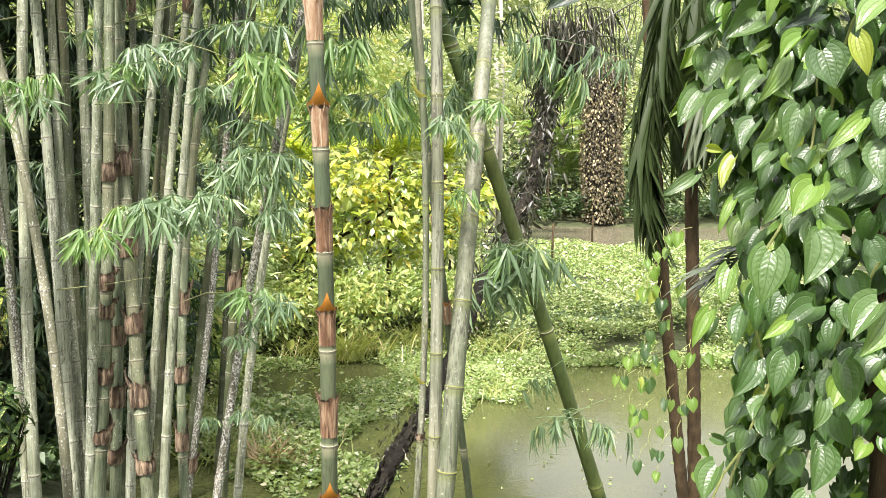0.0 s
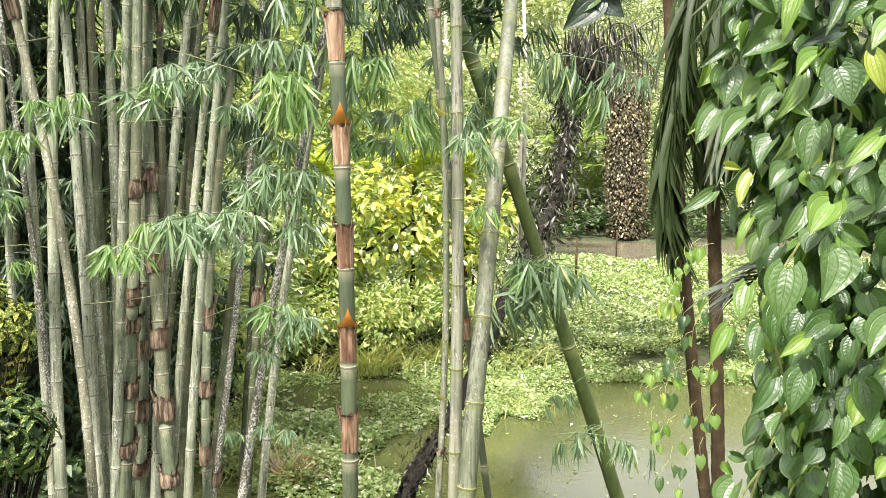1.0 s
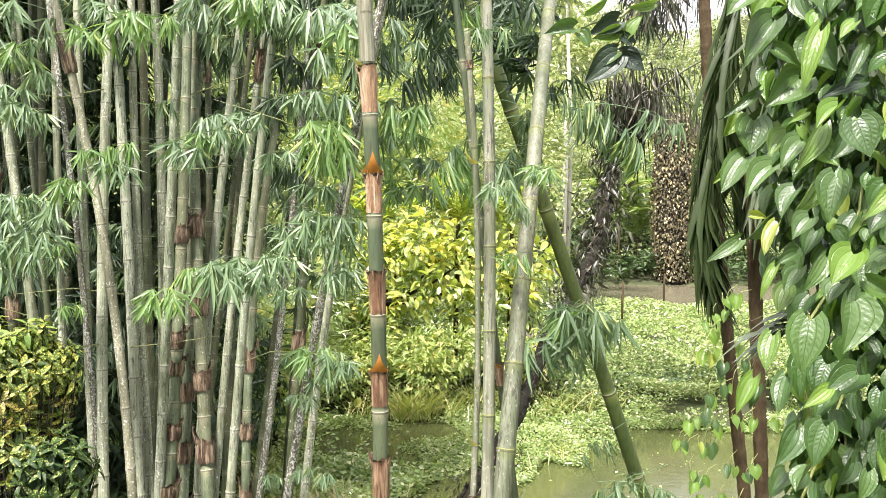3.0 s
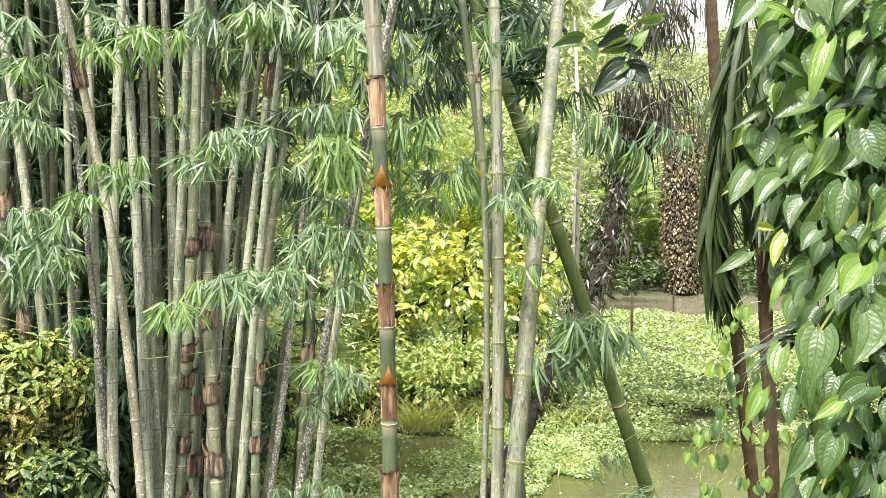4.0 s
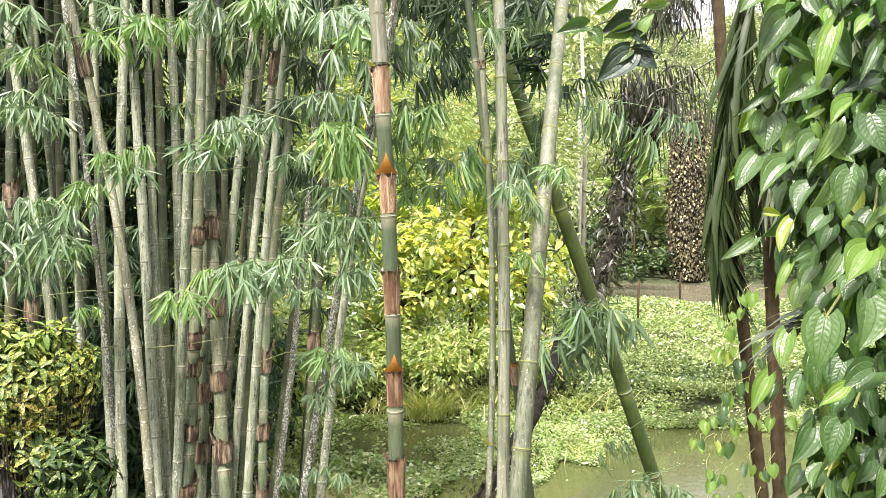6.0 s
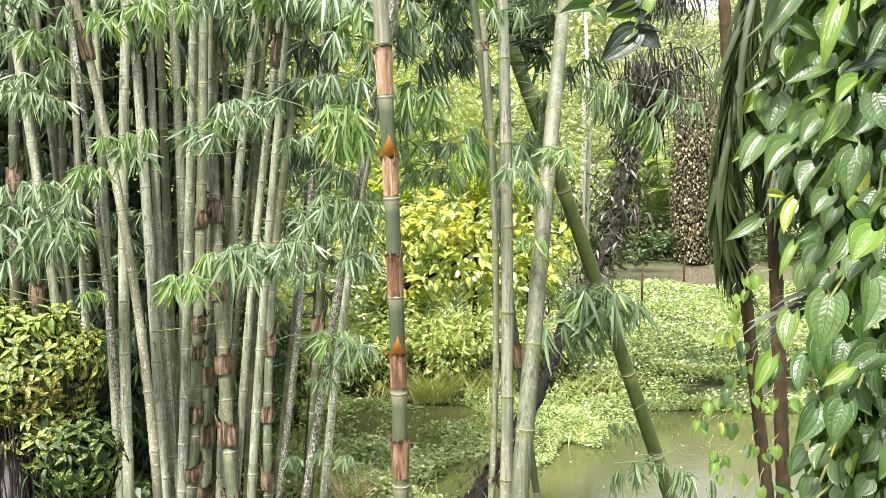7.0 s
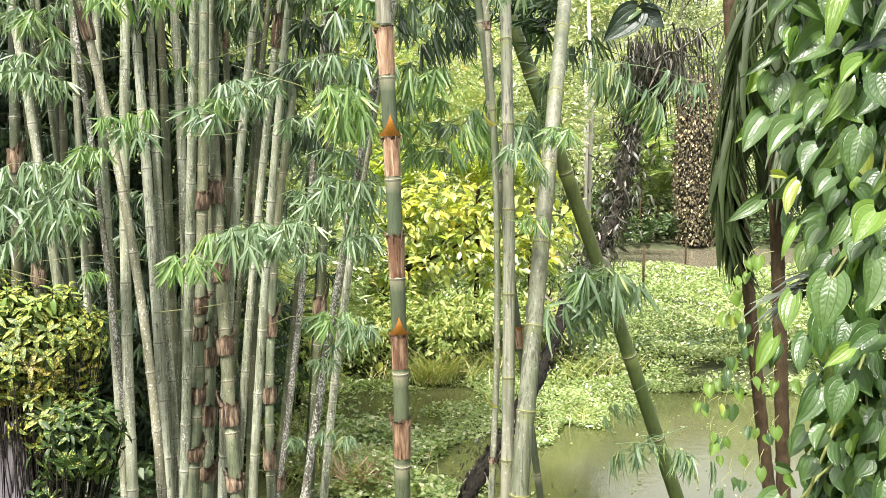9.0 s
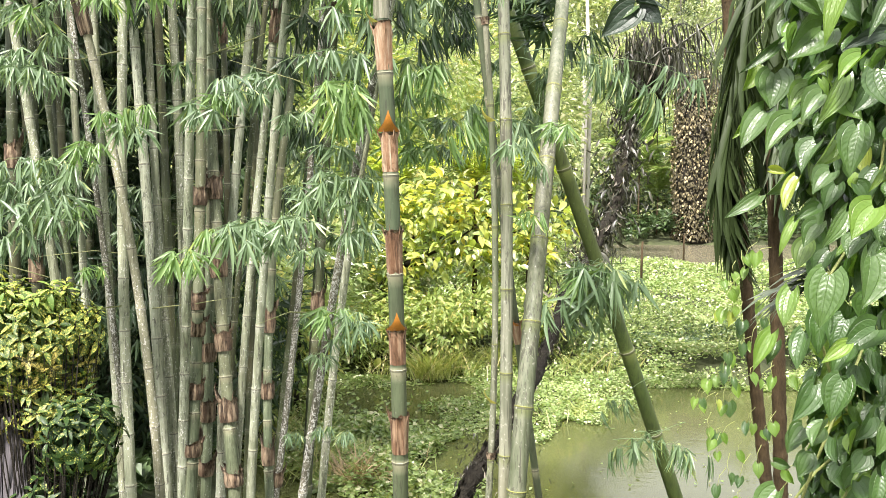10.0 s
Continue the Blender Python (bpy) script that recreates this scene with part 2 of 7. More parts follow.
M_PALM_LIGHT = leaf_mat("palm_leaf_light", (0.17, 0.32, 0.03), (0.42, 0.52, 0.08), (0.55, 0.58, 0.14), 0.12, 0.35, 0.35)
M_PALM_PALE = leaf_mat("palm_leaf_pale", (0.1, 0.22, 0.05), (0.3, 0.43, 0.15), (0.5, 0.55, 0.3), 0.12, 0.35, 0.35)
M_PALM_DEAD = leaf_mat("palm_leaf_dead", (0.008, 0.012, 0.004), (0.036, 0.046, 0.018), (0.28, 0.3, 0.22), 0.1, 0.38, 0.06, coat=0.4)
M_SHRUB = leaf_mat("shrub_leaf", (0.05, 0.125, 0.026), (0.28, 0.4, 0.14), (0.5, 0.56, 0.34), 0.09, 0.28, 0.25, coat=0.8)
M_SHRUB_DARK = leaf_mat("shrub_leaf_dark", (0.016, 0.045, 0.012), (0.07, 0.14, 0.04), (0.2, 0.28, 0.11), 0.06, 0.38, 0.2)
M_YELLOW_LEAF = leaf_mat("yellow_leaf", (0.15, 0.29, 0.05), (0.47, 0.55, 0.15), (0.62, 0.6, 0.14), 0.14, 0.35, 0.4, coat=0.4)
M_WEED = leaf_mat("water_weed", (0.075, 0.18, 0.035), (0.32, 0.46, 0.16), (0.5, 0.57, 0.36), 0.1, 0.28, 0.25, coat=0.8)
M_GRASS = leaf_mat("grass", (0.13, 0.22, 0.04), (0.32, 0.4, 0.12), (0.5, 0.48, 0.26), 0.12, 0.4, 0.3)
M_DRY_GRASS = leaf_mat("dry_grass", (0.16, 0.14, 0.06), (0.42, 0.37, 0.2), (0.55, 0.48, 0.3), 0.1, 0.5, 0.2, coat=0.1)
M_WOODS = leaf_mat("woods_leaf", (0.08, 0.16, 0.05), (0.38, 0.5, 0.23), (0.56, 0.63, 0.4), 0.12, 0.35, 0.3, coat=0.7)
M_BRIGHT = leaf_mat("bright_tree_leaf", (0.1, 0.22, 0.045), (0.35, 0.46, 0.16), (0.52, 0.55, 0.22), 0.12, 0.35, 0.35, coat=0.6)
M_CREEPER = leaf_mat("creeper_leaf", (0.016, 0.019, 0.007), (0.11, 0.11, 0.042), (0.4, 0.39, 0.2), 0.14, 0.5, 0.12, coat=0.2)
M_BARK = rough_mat("palm_bark", (0.024, 0.017, 0.008), (0.1, 0.07, 0.034), 9, 0.75, (2, 2, 0.6), 0.8, 0.012, 0.2)
M_BARK_DARK = rough_mat("dark_bark", (0.01, 0.009, 0.007), (0.055, 0.05, 0.036), 9, 0.9, (1, 1, 0.7), 1.0, 0.03, 0.15)
M_BARK_PALE = rough_mat("pale_bark", (0.3, 0.29, 0.24), (0.55, 0.53, 0.46), 6, 0.8, (2, 2, 0.5))
M_TWIG = rough_mat("twig", (0.12, 0.14, 0.05), (0.3, 0.32, 0.14), 12, 0.6)
M_VINE_STEM = rough_mat("vine_stem", (0.16, 0.2, 0.05), (0.4, 0.42, 0.16), 14, 0.5)
M_BOARD = rough_mat("weathered_board", (0.06, 0.055, 0.058), (0.25, 0.235, 0.24), 5, 0.85, (6, 6, 0.5), 0.6, 0.006)
M_EARTH = rough_mat("mossy_earth", (0.02, 0.026, 0.01), (0.09, 0.11, 0.04), 1.7, 0.9, (1, 1, 1), 0.8, 0.03)


def water_mat(name, low, high, rough):
    n = Nodes(name)
    pos = n.place()
    murk = n.noise(0.25, 3, 0.6, pos)
    col = n.mix(n.ramp(murk, 0.3, 0.7), low, high)
    wave = n.noise(5.0, 3, 0.55, n.stretch(pos, (1, 1.4, 1)))
    rain = n.noise(26.0, 2, 0.5, pos)
    h = n.math("ADD", wave, n.math("MULTIPLY", rain, 0.35))
    return n.finish(n.solid(col, rough, n.bump(h, 0.07, 0.02), 0.4))


def croton_mat(name, dark, light, gold, share):
    """Gold-dust leaves: dark green, splashed with yellow."""
    n = Nodes(name)
    rnd = n.put("ShaderNodeNewGeometry").outputs["Random Per Island"]
    spot = n.noise(95, 3, 0.65, n.place())
    amount = n.math("SUBTRACT", 0.64 - share, n.math("MULTIPLY", rnd, 0.14))
    mask = n.ramp(n.math("SUBTRACT", spot, amount), 0.0, 0.05)
    col = n.mix(mask, n.mix(rnd, dark, light), gold)
    vals = {"Base Color": col, "Roughness": 0.58, "Coat Weight": 0.06, "Coat Roughness": 0.3}
    a = n.put("ShaderNodeBsdfPrincipled", vals).outputs[0]
    t = n.put("ShaderNodeBsdfTranslucent", {"Color": n.mix(1.0, col, (1.5, 1.5, 0.8), "MULTIPLY")}).outputs[0]
    return n.finish(n.put("ShaderNodeMixShader", {0: 0.25, 1: a, 2: t}).outputs[0])


M_WATER = water_mat("pond_water", (0.06, 0.07, 0.025), (0.09, 0.1, 0.04), 0.08)
M_MUDDY = water_mat("muddy_water", (0.12, 0.112, 0.07), (0.175, 0.16, 0.105), 0.2)
M_CROTON = croton_mat("gold_dust_leaf", (0.022, 0.058, 0.008), (0.11, 0.175, 0.026), (0.48, 0.44, 0.08), 0.015)
M_CROTON_TOP = croton_mat("gold_dust_leaf_top", (0.08, 0.17, 0.02), (0.24, 0.34, 0.07), (0.52, 0.52, 0.14), 0.0)
M_CROTON_GOLD = croton_mat("gold_dust_leaf_golden", (0.02, 0.03, 0.008), (0.09, 0.1, 0.02), (0.5, 0.42, 0.1), 0.05)
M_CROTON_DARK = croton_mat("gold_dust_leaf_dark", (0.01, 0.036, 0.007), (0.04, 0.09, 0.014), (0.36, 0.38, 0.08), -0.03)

# ---------- builders ----------
rng = np.random.default_rng(7)
UP = Vector((0, 0, 1))


class Soup:
    """Collects many small pieces into one mesh."""

    def __init__(self):
        self.v, self.f, self.uv, self.count = [], [], [], 0

    def add(self, piece, m=None):
        v, f, uv = piece
        if m is not None:
            a = np.array(m)
            v = v @ a[:3, :3].T + a[:3, 3]
        self.v.append(v)
        self.uv.append(uv)
        self.f += [tuple(i + self.count for i in q) for q in f]
        self.count += len(v)

    def mesh(self, name, smooth=True):
        return to_mesh(name, np.concatenate(self.v), self.f, np.concatenate(self.uv), smooth)


def to_mesh(name, v, f, uv=None, smooth=True):
    me = bpy.data.meshes.new(name)
    me.from_pydata(np.asarray(v).tolist(), [], f)
    if uv is not None:
        layer = me.uv_layers.new(name="UVMap")
        loops = np.empty(len(me.loops), dtype=np.int32)
        me.loops.foreach_get("vertex_index", loops)
        layer.data.foreach_set("uv", np.asarray(uv)[loops].astype(np.float32).ravel())
    if smooth:
        me.polygons.foreach_set("use_smooth", np.ones(len(me.polygons), dtype=bool))
    me.update()
    return me


def world_of(ob):
    m = ob.matrix_basis.copy()
    while ob.parent:
        ob = ob.parent
        m = ob.matrix_basis @ m
    return m


def thing(name, place, label, category, group="", kind=""):
    ob = new(name)
    ob.empty_display_size = 0.1
    ob.matrix_basis = Matrix.Translation(place)
    return tagged(ob, label, category, group, kind)


def part(name, me, material, parent, label="", m=None, kind=""):
    """Links a mesh as one part under its thing; m is its pose in the world."""
    if not me.materials:
        me.materials.append(material)
    ob = new(name, me)
    ob.parent = parent
    ob.matrix_basis = world_of(parent).inverted() @ (m if m is not None else Matrix())
    if me.materials[0] != material:
        ob.material_slots[0].link = "OBJECT"
        ob.material_slots[0].material = material
    return tagged(ob, label, "", "", kind)


def lone(name, me, material, label, category, group="", kind="", m=None):
    """A thing of one mesh."""
    me.materials.append(material)
    ob = new(name, me)
    if m is not None:
        ob.matrix_basis = m
    return tagged(ob, label, category, group, kind)


def aim(place, way, up=UP, size=1.0, spin=0.0):
    """A pose whose x runs along way, with its z as near to up as can be."""
    x = Vector(way).normalized()
    y = Vector(up).cross(x)
    if y.length < 1e-4:
        y = Vector((0, 1, 0))
    y.normalize()
    z = x.cross(y)
    r = Matrix((x, y, z)).transposed() @ Matrix.Rotation(spin, 3, "X")
    return Matrix.LocRotScale(Vector(place), r.to_quaternion(), (size, size, size))


def blade(length, width, profile, fold=0.15, droop=0.2, twist=0.0):
    """A narrow leaf along +x: a midrib and two halves, drooping along its length."""
    v, f, uv = [], [], []
    n = len(profile)
    for i, (s, w) in enumerate(profile):
        x, z = s * length, -droop * length * s * s
        h = 0.5 * width * w
        for side in (-1, 0, 1):
            v.append((x * (1 - 0.15 * droop * s), side * h * math.cos(twist * s), z + abs(side) * h * fold + side * h * math.sin(twist * s)))
            uv.append((0.5 + 0.5 * side, s))
    for i in range(n - 1):
        a = 3 * i
        f += [(a, a + 3, a + 4, a + 1), (a + 1, a + 4, a + 5, a + 2)]
    return np.array(v), f, np.array(uv)


LANCE = ((0, 0.1), (0.12, 0.7), (0.4, 1.0), (0.75, 0.6), (1.0, 0.02))
STRAP = ((0, 0.6), (0.3, 1.0), (0.7, 0.8), (1.0, 0.05))
OVAL = ((0, 0.08), (0.2, 0.7), (0.5, 1.0), (0.8, 0.65), (1.0, 0.04))


def heart(length, width, droop, cup, quilt, wave, seed):
    """A heart-shaped leaf along +x from its stalk, quilted between its long veins."""
    r = random.Random(seed)
    p1, p2 = r.uniform(0, 6), r.uniform(0, 6)
    nu, nv = 12, 11
    v, f, uv = [], [], []
    for j in range(nv + 1):
        t = j / nv
        w = 0.5 * width * (math.sin(math.pi * min(1.0, 0.13 + 0.87 * t ** 0.8)) ** 0.85) * (1.0 - 0.35 * t ** 3)
        if j == nv:
            w = 0.0015
        for i in range(nu + 1):
            u = -1 + 2 * i / nu
            x = length * t - 0.2 * length * abs(u) ** 1.4 * (1 - t) ** 3
            y = u * w
            z = -droop * length * t * t + cup * width * (u * u) * (w / width)
            z += quilt * length * abs(math.sin(math.pi * 2.6 * abs(u))) * math.sin(math.pi * min(1, t + 0.05))
            z += wave * length * math.sin(5 * t + p1 + 2 * u) * abs(u) + 0.5 * wave * length * math.sin(9 * t + p2) * u
            v.append((x, y, z))
            uv.append((0.5 + 0.5 * u, t))
    for j in range(nv):
        for i in range(nu):
            a = j * (nu + 1) + i
            f.append((a, a + nu + 1, a + nu + 2, a + 1))
    return np.array(v), f, np.array(uv)


def tube(points, radii, sides=8, uv_v=None, cap=True):
    """A round tube through points."""
    pts = [Vector(p) for p in points]
    v, f, uv = [], [], []
    ref = Vector((0.31, 0.95, 0.1))
    for i, p in enumerate(pts):
        d = (pts[min(i + 1, len(pts) - 1)] - pts[max(i - 1, 0)]).normalized()
        x = ref - d * ref.dot(d)
        if x.length < 0.05:
            x = Vector((1, 0, 0)) - d * d.x
        x.normalize()
        y = d.cross(x)
        for k in range(sides):
            a = 2 * math.pi * k / sides
            q = p + (x * math.cos(a) + y * math.sin(a)) * radii[i]
            v.append(tuple(q))
            uv.append((k / sides, uv_v[i] if uv_v else i / len(pts)))
    for i in range(len(pts) - 1):
        for k in range(sides):
            a, b = i * sides + k, i * sides + (k + 1) % sides
            f.append((a, b, b + sides, a + sides))
    if cap:
        f.append(tuple(range(sides))[::-1])
        f.append(tuple((len(pts) - 1) * sides + k for k in range(sides)))
    return np.array(v), f, np.array(uv)


def quick(name, piece, smooth=True):
    return to_mesh(name, piece[0], piece[1], piece[2], smooth)


def scatter(centers, ways, sizes, aspect=0.45, fold=0.2, roll=None):
    """Many four-cornered folded leaves: (vertices, faces)."""
    c = np.asarray(centers, float)
    w = np.asarray(ways, float)
    w = w / (np.linalg.norm(w, axis=1)[:, None] + 1e-9)
    side = np.cross(w, rng.normal(size=w.shape) * 0.5 + np.array([0, 0, 1.0]))
    side /= np.linalg.norm(side, axis=1)[:, None] + 1e-9
    up = np.cross(side, w)
    s = np.asarray(sizes, float)[:, None]
    a = c
    b = c + w * s * 0.45 + side * s * aspect * 0.5 + up * s * fold * 0.4
    d = c + w * s * 0.45 - side * s * aspect * 0.5 + up * s * fold * 0.4
    t = c + w * s - up * s * 0.12
    v = np.stack([a, b, t, d], 1).reshape(-1, 3)
    n = len(c)
    f = np.arange(4 * n).reshape(n, 4)
    return v, f


def cloud_mesh(name, *sets):
    """One mesh of many scattered leaves, each of two facets."""
    vs, fs, k = [], [], 0
    for v, f in sets:
        vs.append(v)
        fs.append(np.concatenate([f[:, [0, 1, 2]], f[:, [0, 2, 3]]]) + k)
        k += len(v)
    me = bpy.data.meshes.new(name)
    me.from_pydata(np.concatenate(vs).tolist(), [], np.concatenate(fs).tolist())
    me.update()
    return me


def ball_points(n, shell=0.55):
    """Points in a unit ball, thicker towards its skin, and the ways out of it."""
    d = rng.normal(size=(n, 3))
    d /= np.linalg.norm(d, axis=1)[:, None]
    r = shell + (1 - shell) * rng.random(n) ** 0.6
    return d * r[:, None], d


# ---------- ground, water ----------


def step(a, b, x):
    t = min(1.0, max(0.0, (x - a) / (b - a)))
    return t * t * (3 - 2 * t)


def ground_z(x, y):
    """Near bank, pond bed, far bank, a ditch, and the hill behind."""
    shore = 8.0 + 0.4 * math.sin(x * 0.9) + 7.5 * step(-1.7, -3.0, x)
    far = 16.2 + 0.7 * math.sin(x * 0.7 + 1) + 0.4 * math.sin(x * 1.9)
    z = 1.05 - 1.55 * step(4.6, shore + 0.3, y)
    z += 0.85 * step(far - 0.6, far + 0.8, y)
    z += 0.45 * step(18, 30, y) - 0.55 * step(33, 34.5, y) + 0.75 * step(45.5, 47.5, y)
    z += 0.33 * max(0.0, min(y, 150) - 49) * (1.24 - 0.14 * math.exp(-((x / max(y, 1.0) - 0.3) / 0.035) ** 2) + 0.06 * math.sin(x * 0.11))
    z += 0.05 * math.sin(x * 2.3 + y * 1.1) * math.sin(y * 1.7)
    return z


def axis_steps(breaks):
    out = []
    for a, b, s in breaks:
        out += list(np.arange(a, b, s))
    return out + [breaks[-1][1]]


xs = axis_steps([(-2500, -200, 400), (-200, -40, 20), (-40, -12, 4), (-12, 14, 0.5), (14, 60, 4), (60, 200, 20), (200, 2500, 400)])
ys = axis_steps([(-2500, -100, 400), (-100, -4, 12), (-4, 20, 0.5), (20, 60, 1.0), (60, 160, 5), (160, 600, 60), (600, 3000, 400)])
gv = [(x, y, ground_z(x, y)) for y in ys for x in xs]
gf = [(j * len(xs) + i, j * len(xs) + i + 1, (j + 1) * len(xs) + i + 1, (j + 1) * len(xs) + i) for j in range(len(ys) - 1) for i in range(len(xs) - 1)]
lone("ground", to_mesh("ground", gv, gf), M_EARTH, "dark muddy earth bank sloping to the pond", "ground", kind="structure")


def sheet(name, x0, x1, y0, y1, z, label, material):
    me = to_mesh(name, [(x0, y0, z), (x1, y0, z), (x1, y1, z), (x0, y1, z)], [(0, 1, 2, 3)], smooth=False)
    return lone(name, me, material, label, "water", kind="structure")


sheet("water", -60, 60, 6.5, 18.5, 0.0, "murky green pond water dimpled by rain", M_WATER)
sheet("water_ditch", -60, 60, 32.8, 47.2, 0.78, "muddy still water beyond the far bank", M_MUDDY)

# ---------- bamboo ----------


def spray_mesh(name, seed, length, fans, leaf, hang):
    """A thin twig that ends in fans of long hanging leaves, which spread like fingers."""
    r = random.Random(seed)
    s = Soup()
    pts = []
    for i in range(6):
        t = i / 5
        pts.append(Vector((length * t, 0.06 * length * math.sin(3 * t + seed), length * (0.22 * t - hang * 0.3 * t * t))))
    s.add(tube(pts, [0.0035 - 0.0022 * i / 5 for i in range(6)], 4, cap=False))
    for k in range(fans):
        t = 1.0 if k == 0 else r.uniform(0.45, 0.98)
        i = min(4, int(t * 5))
        p = pts[i].lerp(pts[i + 1], t * 5 - i)
        side = r.uniform(-0.3, 0.3) if k == 0 else (-1) ** k * r.uniform(0.5, 1.4)
        out = Vector((math.cos(side), math.sin(side), r.uniform(-0.35, 0.15)))
        q = p + out * r.uniform(0.1, 0.3) * length
        s.add(tube([p, p.lerp(q, 0.6) + Vector((0, 0, 0.02)), q], [0.0018, 0.0014, 0.001], 3, cap=False))
        n = r.randint(8, 13)
        for j in range(n):
            a = r.gauss(0.2 * side, 0.62)
            way = Vector((r.uniform(-0.2, 0.6), math.sin(a), -(0.15 + math.cos(a)) * hang + r.uniform(-0.25, 0.15)))
            ln = leaf * r.uniform(0.5, 1.25) * (0.8 + 0.2 * math.cos(a))
            b = blade(ln, ln * r.uniform(0.075, 0.115), LANCE, r.uniform(0.2, 0.6), r.uniform(-0.05, 0.35), r.uniform(-0.7, 0.7))
            s.add(b, aim(q + out * r.uniform(-0.02, 0.015), way, (1.0, r.gauss(0, 0.5), 0.5 + r.gauss(0, 0.4)), 1.0, r.uniform(-0.9, 0.9)))
    return s.mesh(name)


SPRAYS = [spray_mesh("leaf_spray", 10 + i, 0.42 + 0.08 * (i % 3), 5 + i % 3, 0.22, 0.8 + 0.12 * (i % 4)) for i in range(8)]
HANGING = [spray_mesh("hanging_spray", 40 + i, 0.45, 6, 0.21, 1.4) for i in range(4)]


def sheath_mesh(name, seed, blade_h, flare):
    """A papery husk round a stem of radius one and height one, torn at its lip, with its pointed blade at +x."""
    r = random.Random(seed)
    s = Soup()
    sides, rows = 20, 8
    v, f, uv = [], [], []
    ph = r.uniform(0, 6)
    lip = [(0.07 * math.sin(2 * math.pi * 2 * k / sides + ph) + 0.05 * math.sin(2 * math.pi * 5 * k / sides) + r.uniform(-0.02, 0.02)) * (1 if flare > 1.15 else 0.4) for k in range(sides)]
    for j in range(rows + 1):
        t = j / rows
        for k in range(sides):
            a = 2 * math.pi * k / sides
            rad = 1.05 + (flare - 1.05) * (t ** 2 if flare in (1.14, 1.12, 1.28) else 0.35 + 0.75 * math.sin(math.pi * min(1, t * 1.15)) ** 0.7 + 5.0 * max(0.0, t - 0.84)) + (0.03 + 0.03 * (flare > 1.15)) * math.sin(5 * a + seed) + 0.05 * t * math.sin(3 * a + ph) + 0.03 * r.uniform(-1, 1)
            rad += 0.1 * max(0.0, t - 0.9) * 10 * (flare - 1.0)
            back = 0.35 * max(0.0, -math.cos(a)) * t * (flare > 1.15)
            v.append((rad * math.cos(a), rad * math.sin(a), t * (1 + lip[k] * t * t) - back * 0.5))
            uv.append((k / sides, t))
    for j in range(rows):
        for k in range(sides):
            a, b = j * sides + k, j * sides + (k + 1) % sides
            f.append((a, b, b + sides, a + sides))
    s.add((np.array(v), f, np.array(uv)))
    if blade_h:
        v, f, uv = [], [], []
        for j in range(6):
            t = j / 5
            half = 0.6 * (1 - t) ** 1.3 + 0.03
            for i in range(5):
                u = -1 + i / 2
                a = u * half + 0.7 * t * t
                rad = flare * (1.02 + 0.25 * math.sin(2.6 * t) * (1 - 0.5 * abs(u)))
                v.append((rad * math.cos(a), rad * math.sin(a), 0.97 + t * blade_h))
                uv.append((0.5 + 0.5 * u, t))
        for j in range(5):
            for i in range(4):
                a = j * 5 + i
                f.append((a, a + 1, a + 6, a + 5))
        s.add((np.array(v), f, np.array(uv)))
    # horns and torn fibres at the lip
    for k in range(5):
        a = r.uniform(0, 6.28) if k > 1 else (0.9 - 1.8 * k) + r.uniform(-0.3, 0.3)
        big = k < 2 and blade_h > 0
        p = Vector((flare * math.cos(a), flare * math.sin(a), 0.9))
        q = p + Vector((0.35 * math.cos(a), 0.35 * math.sin(a), r.uniform(0.1, 0.35))) * (1.5 if big else 1.0)
        s.add(tube([p - Vector((0, 0, 0.1)), p, p.lerp(q, 0.5) + Vector((0.12 * math.cos(a), 0.12 * math.sin(a), 0.02)), q], [0.22, 0.2, 0.11, 0.015] if big else [0.07, 0.07, 0.05, 0.012], 5))
    return s.mesh(name)


SHEATHS = [sheath_mesh("sheath", 3 + i, (0.4, 0.6, 0.85, 0.5)[i % 4], 1.24 + 0.05 * (i % 3)) for i in range(4)]
HUSK_RING = sheath_mesh("sheath", 21, 0.0, 1.14)
HUSK_BLADE = sheath_mesh("sheath", 22, 0.55, 1.12)
HUSK_LIP = sheath_mesh("sheath", 23, 0.0, 1.28)


class Line:
    """A stem's centre line through three points, as a function of height."""

    def __init__(self, lo, mid, hi):
        self.p = [lo, mid, hi]

    def at(self, z):
        (x0, y0, z0), (x1, y1, z1), (x2, y2, z2) = self.p
        zc = min(max(z, z0), z2)

        def quad(zz):
            a = (zz - z1) * (zz - z2) / ((z0 - z1) * (z0 - z2))
            b = (zz - z0) * (zz - z2) / ((z1 - z0) * (z1 - z2))
            c = (zz - z0) * (zz - z1) / ((z2 - z0) * (z2 - z1))
            return Vector((a * x0 + b * x1 + c * x2, a * y0 + b * y1 + c * y2, zz))

        p = quad(zc)
        if zc != z:
            d = (quad(zc + 0.01) - quad(zc - 0.01)) / 0.02
            p = p + d * (z - zc)
        return p

    def way(self, z):
        return (self.at(z + 0.02) - self.at(z - 0.02)).normalized()


def ring_mesh():
    """The raised joint of a stem of radius one: a low collar and a sharper scar above it."""
    v, f, uv = [], [], []
    prof = ((0.98, -0.2), (1.05, -0.1), (1.03, -0.02), (1.09, 0.02), (1.1, 0.07), (0.99, 0.13))
    for j, (r, z) in enumerate(prof):
        for k in range(14):
            a = 2 * math.pi * k / 14
            w = 1 + 0.012 * math.sin(3 * a + j)
            v.append((r * w * math.cos(a), r * w * math.sin(a), z + 0.03 * math.sin(a)))
            uv.append((k / 14, j / 5))
    for j in range(len(prof) - 1):
        for k in range(14):
            p, q = j * 14 + k, j * 14 + (k + 1) % 14
            f.append((p, q, q + 14, p + 14))
    return to_mesh("node_ring", np.array(v), f, np.array(uv))


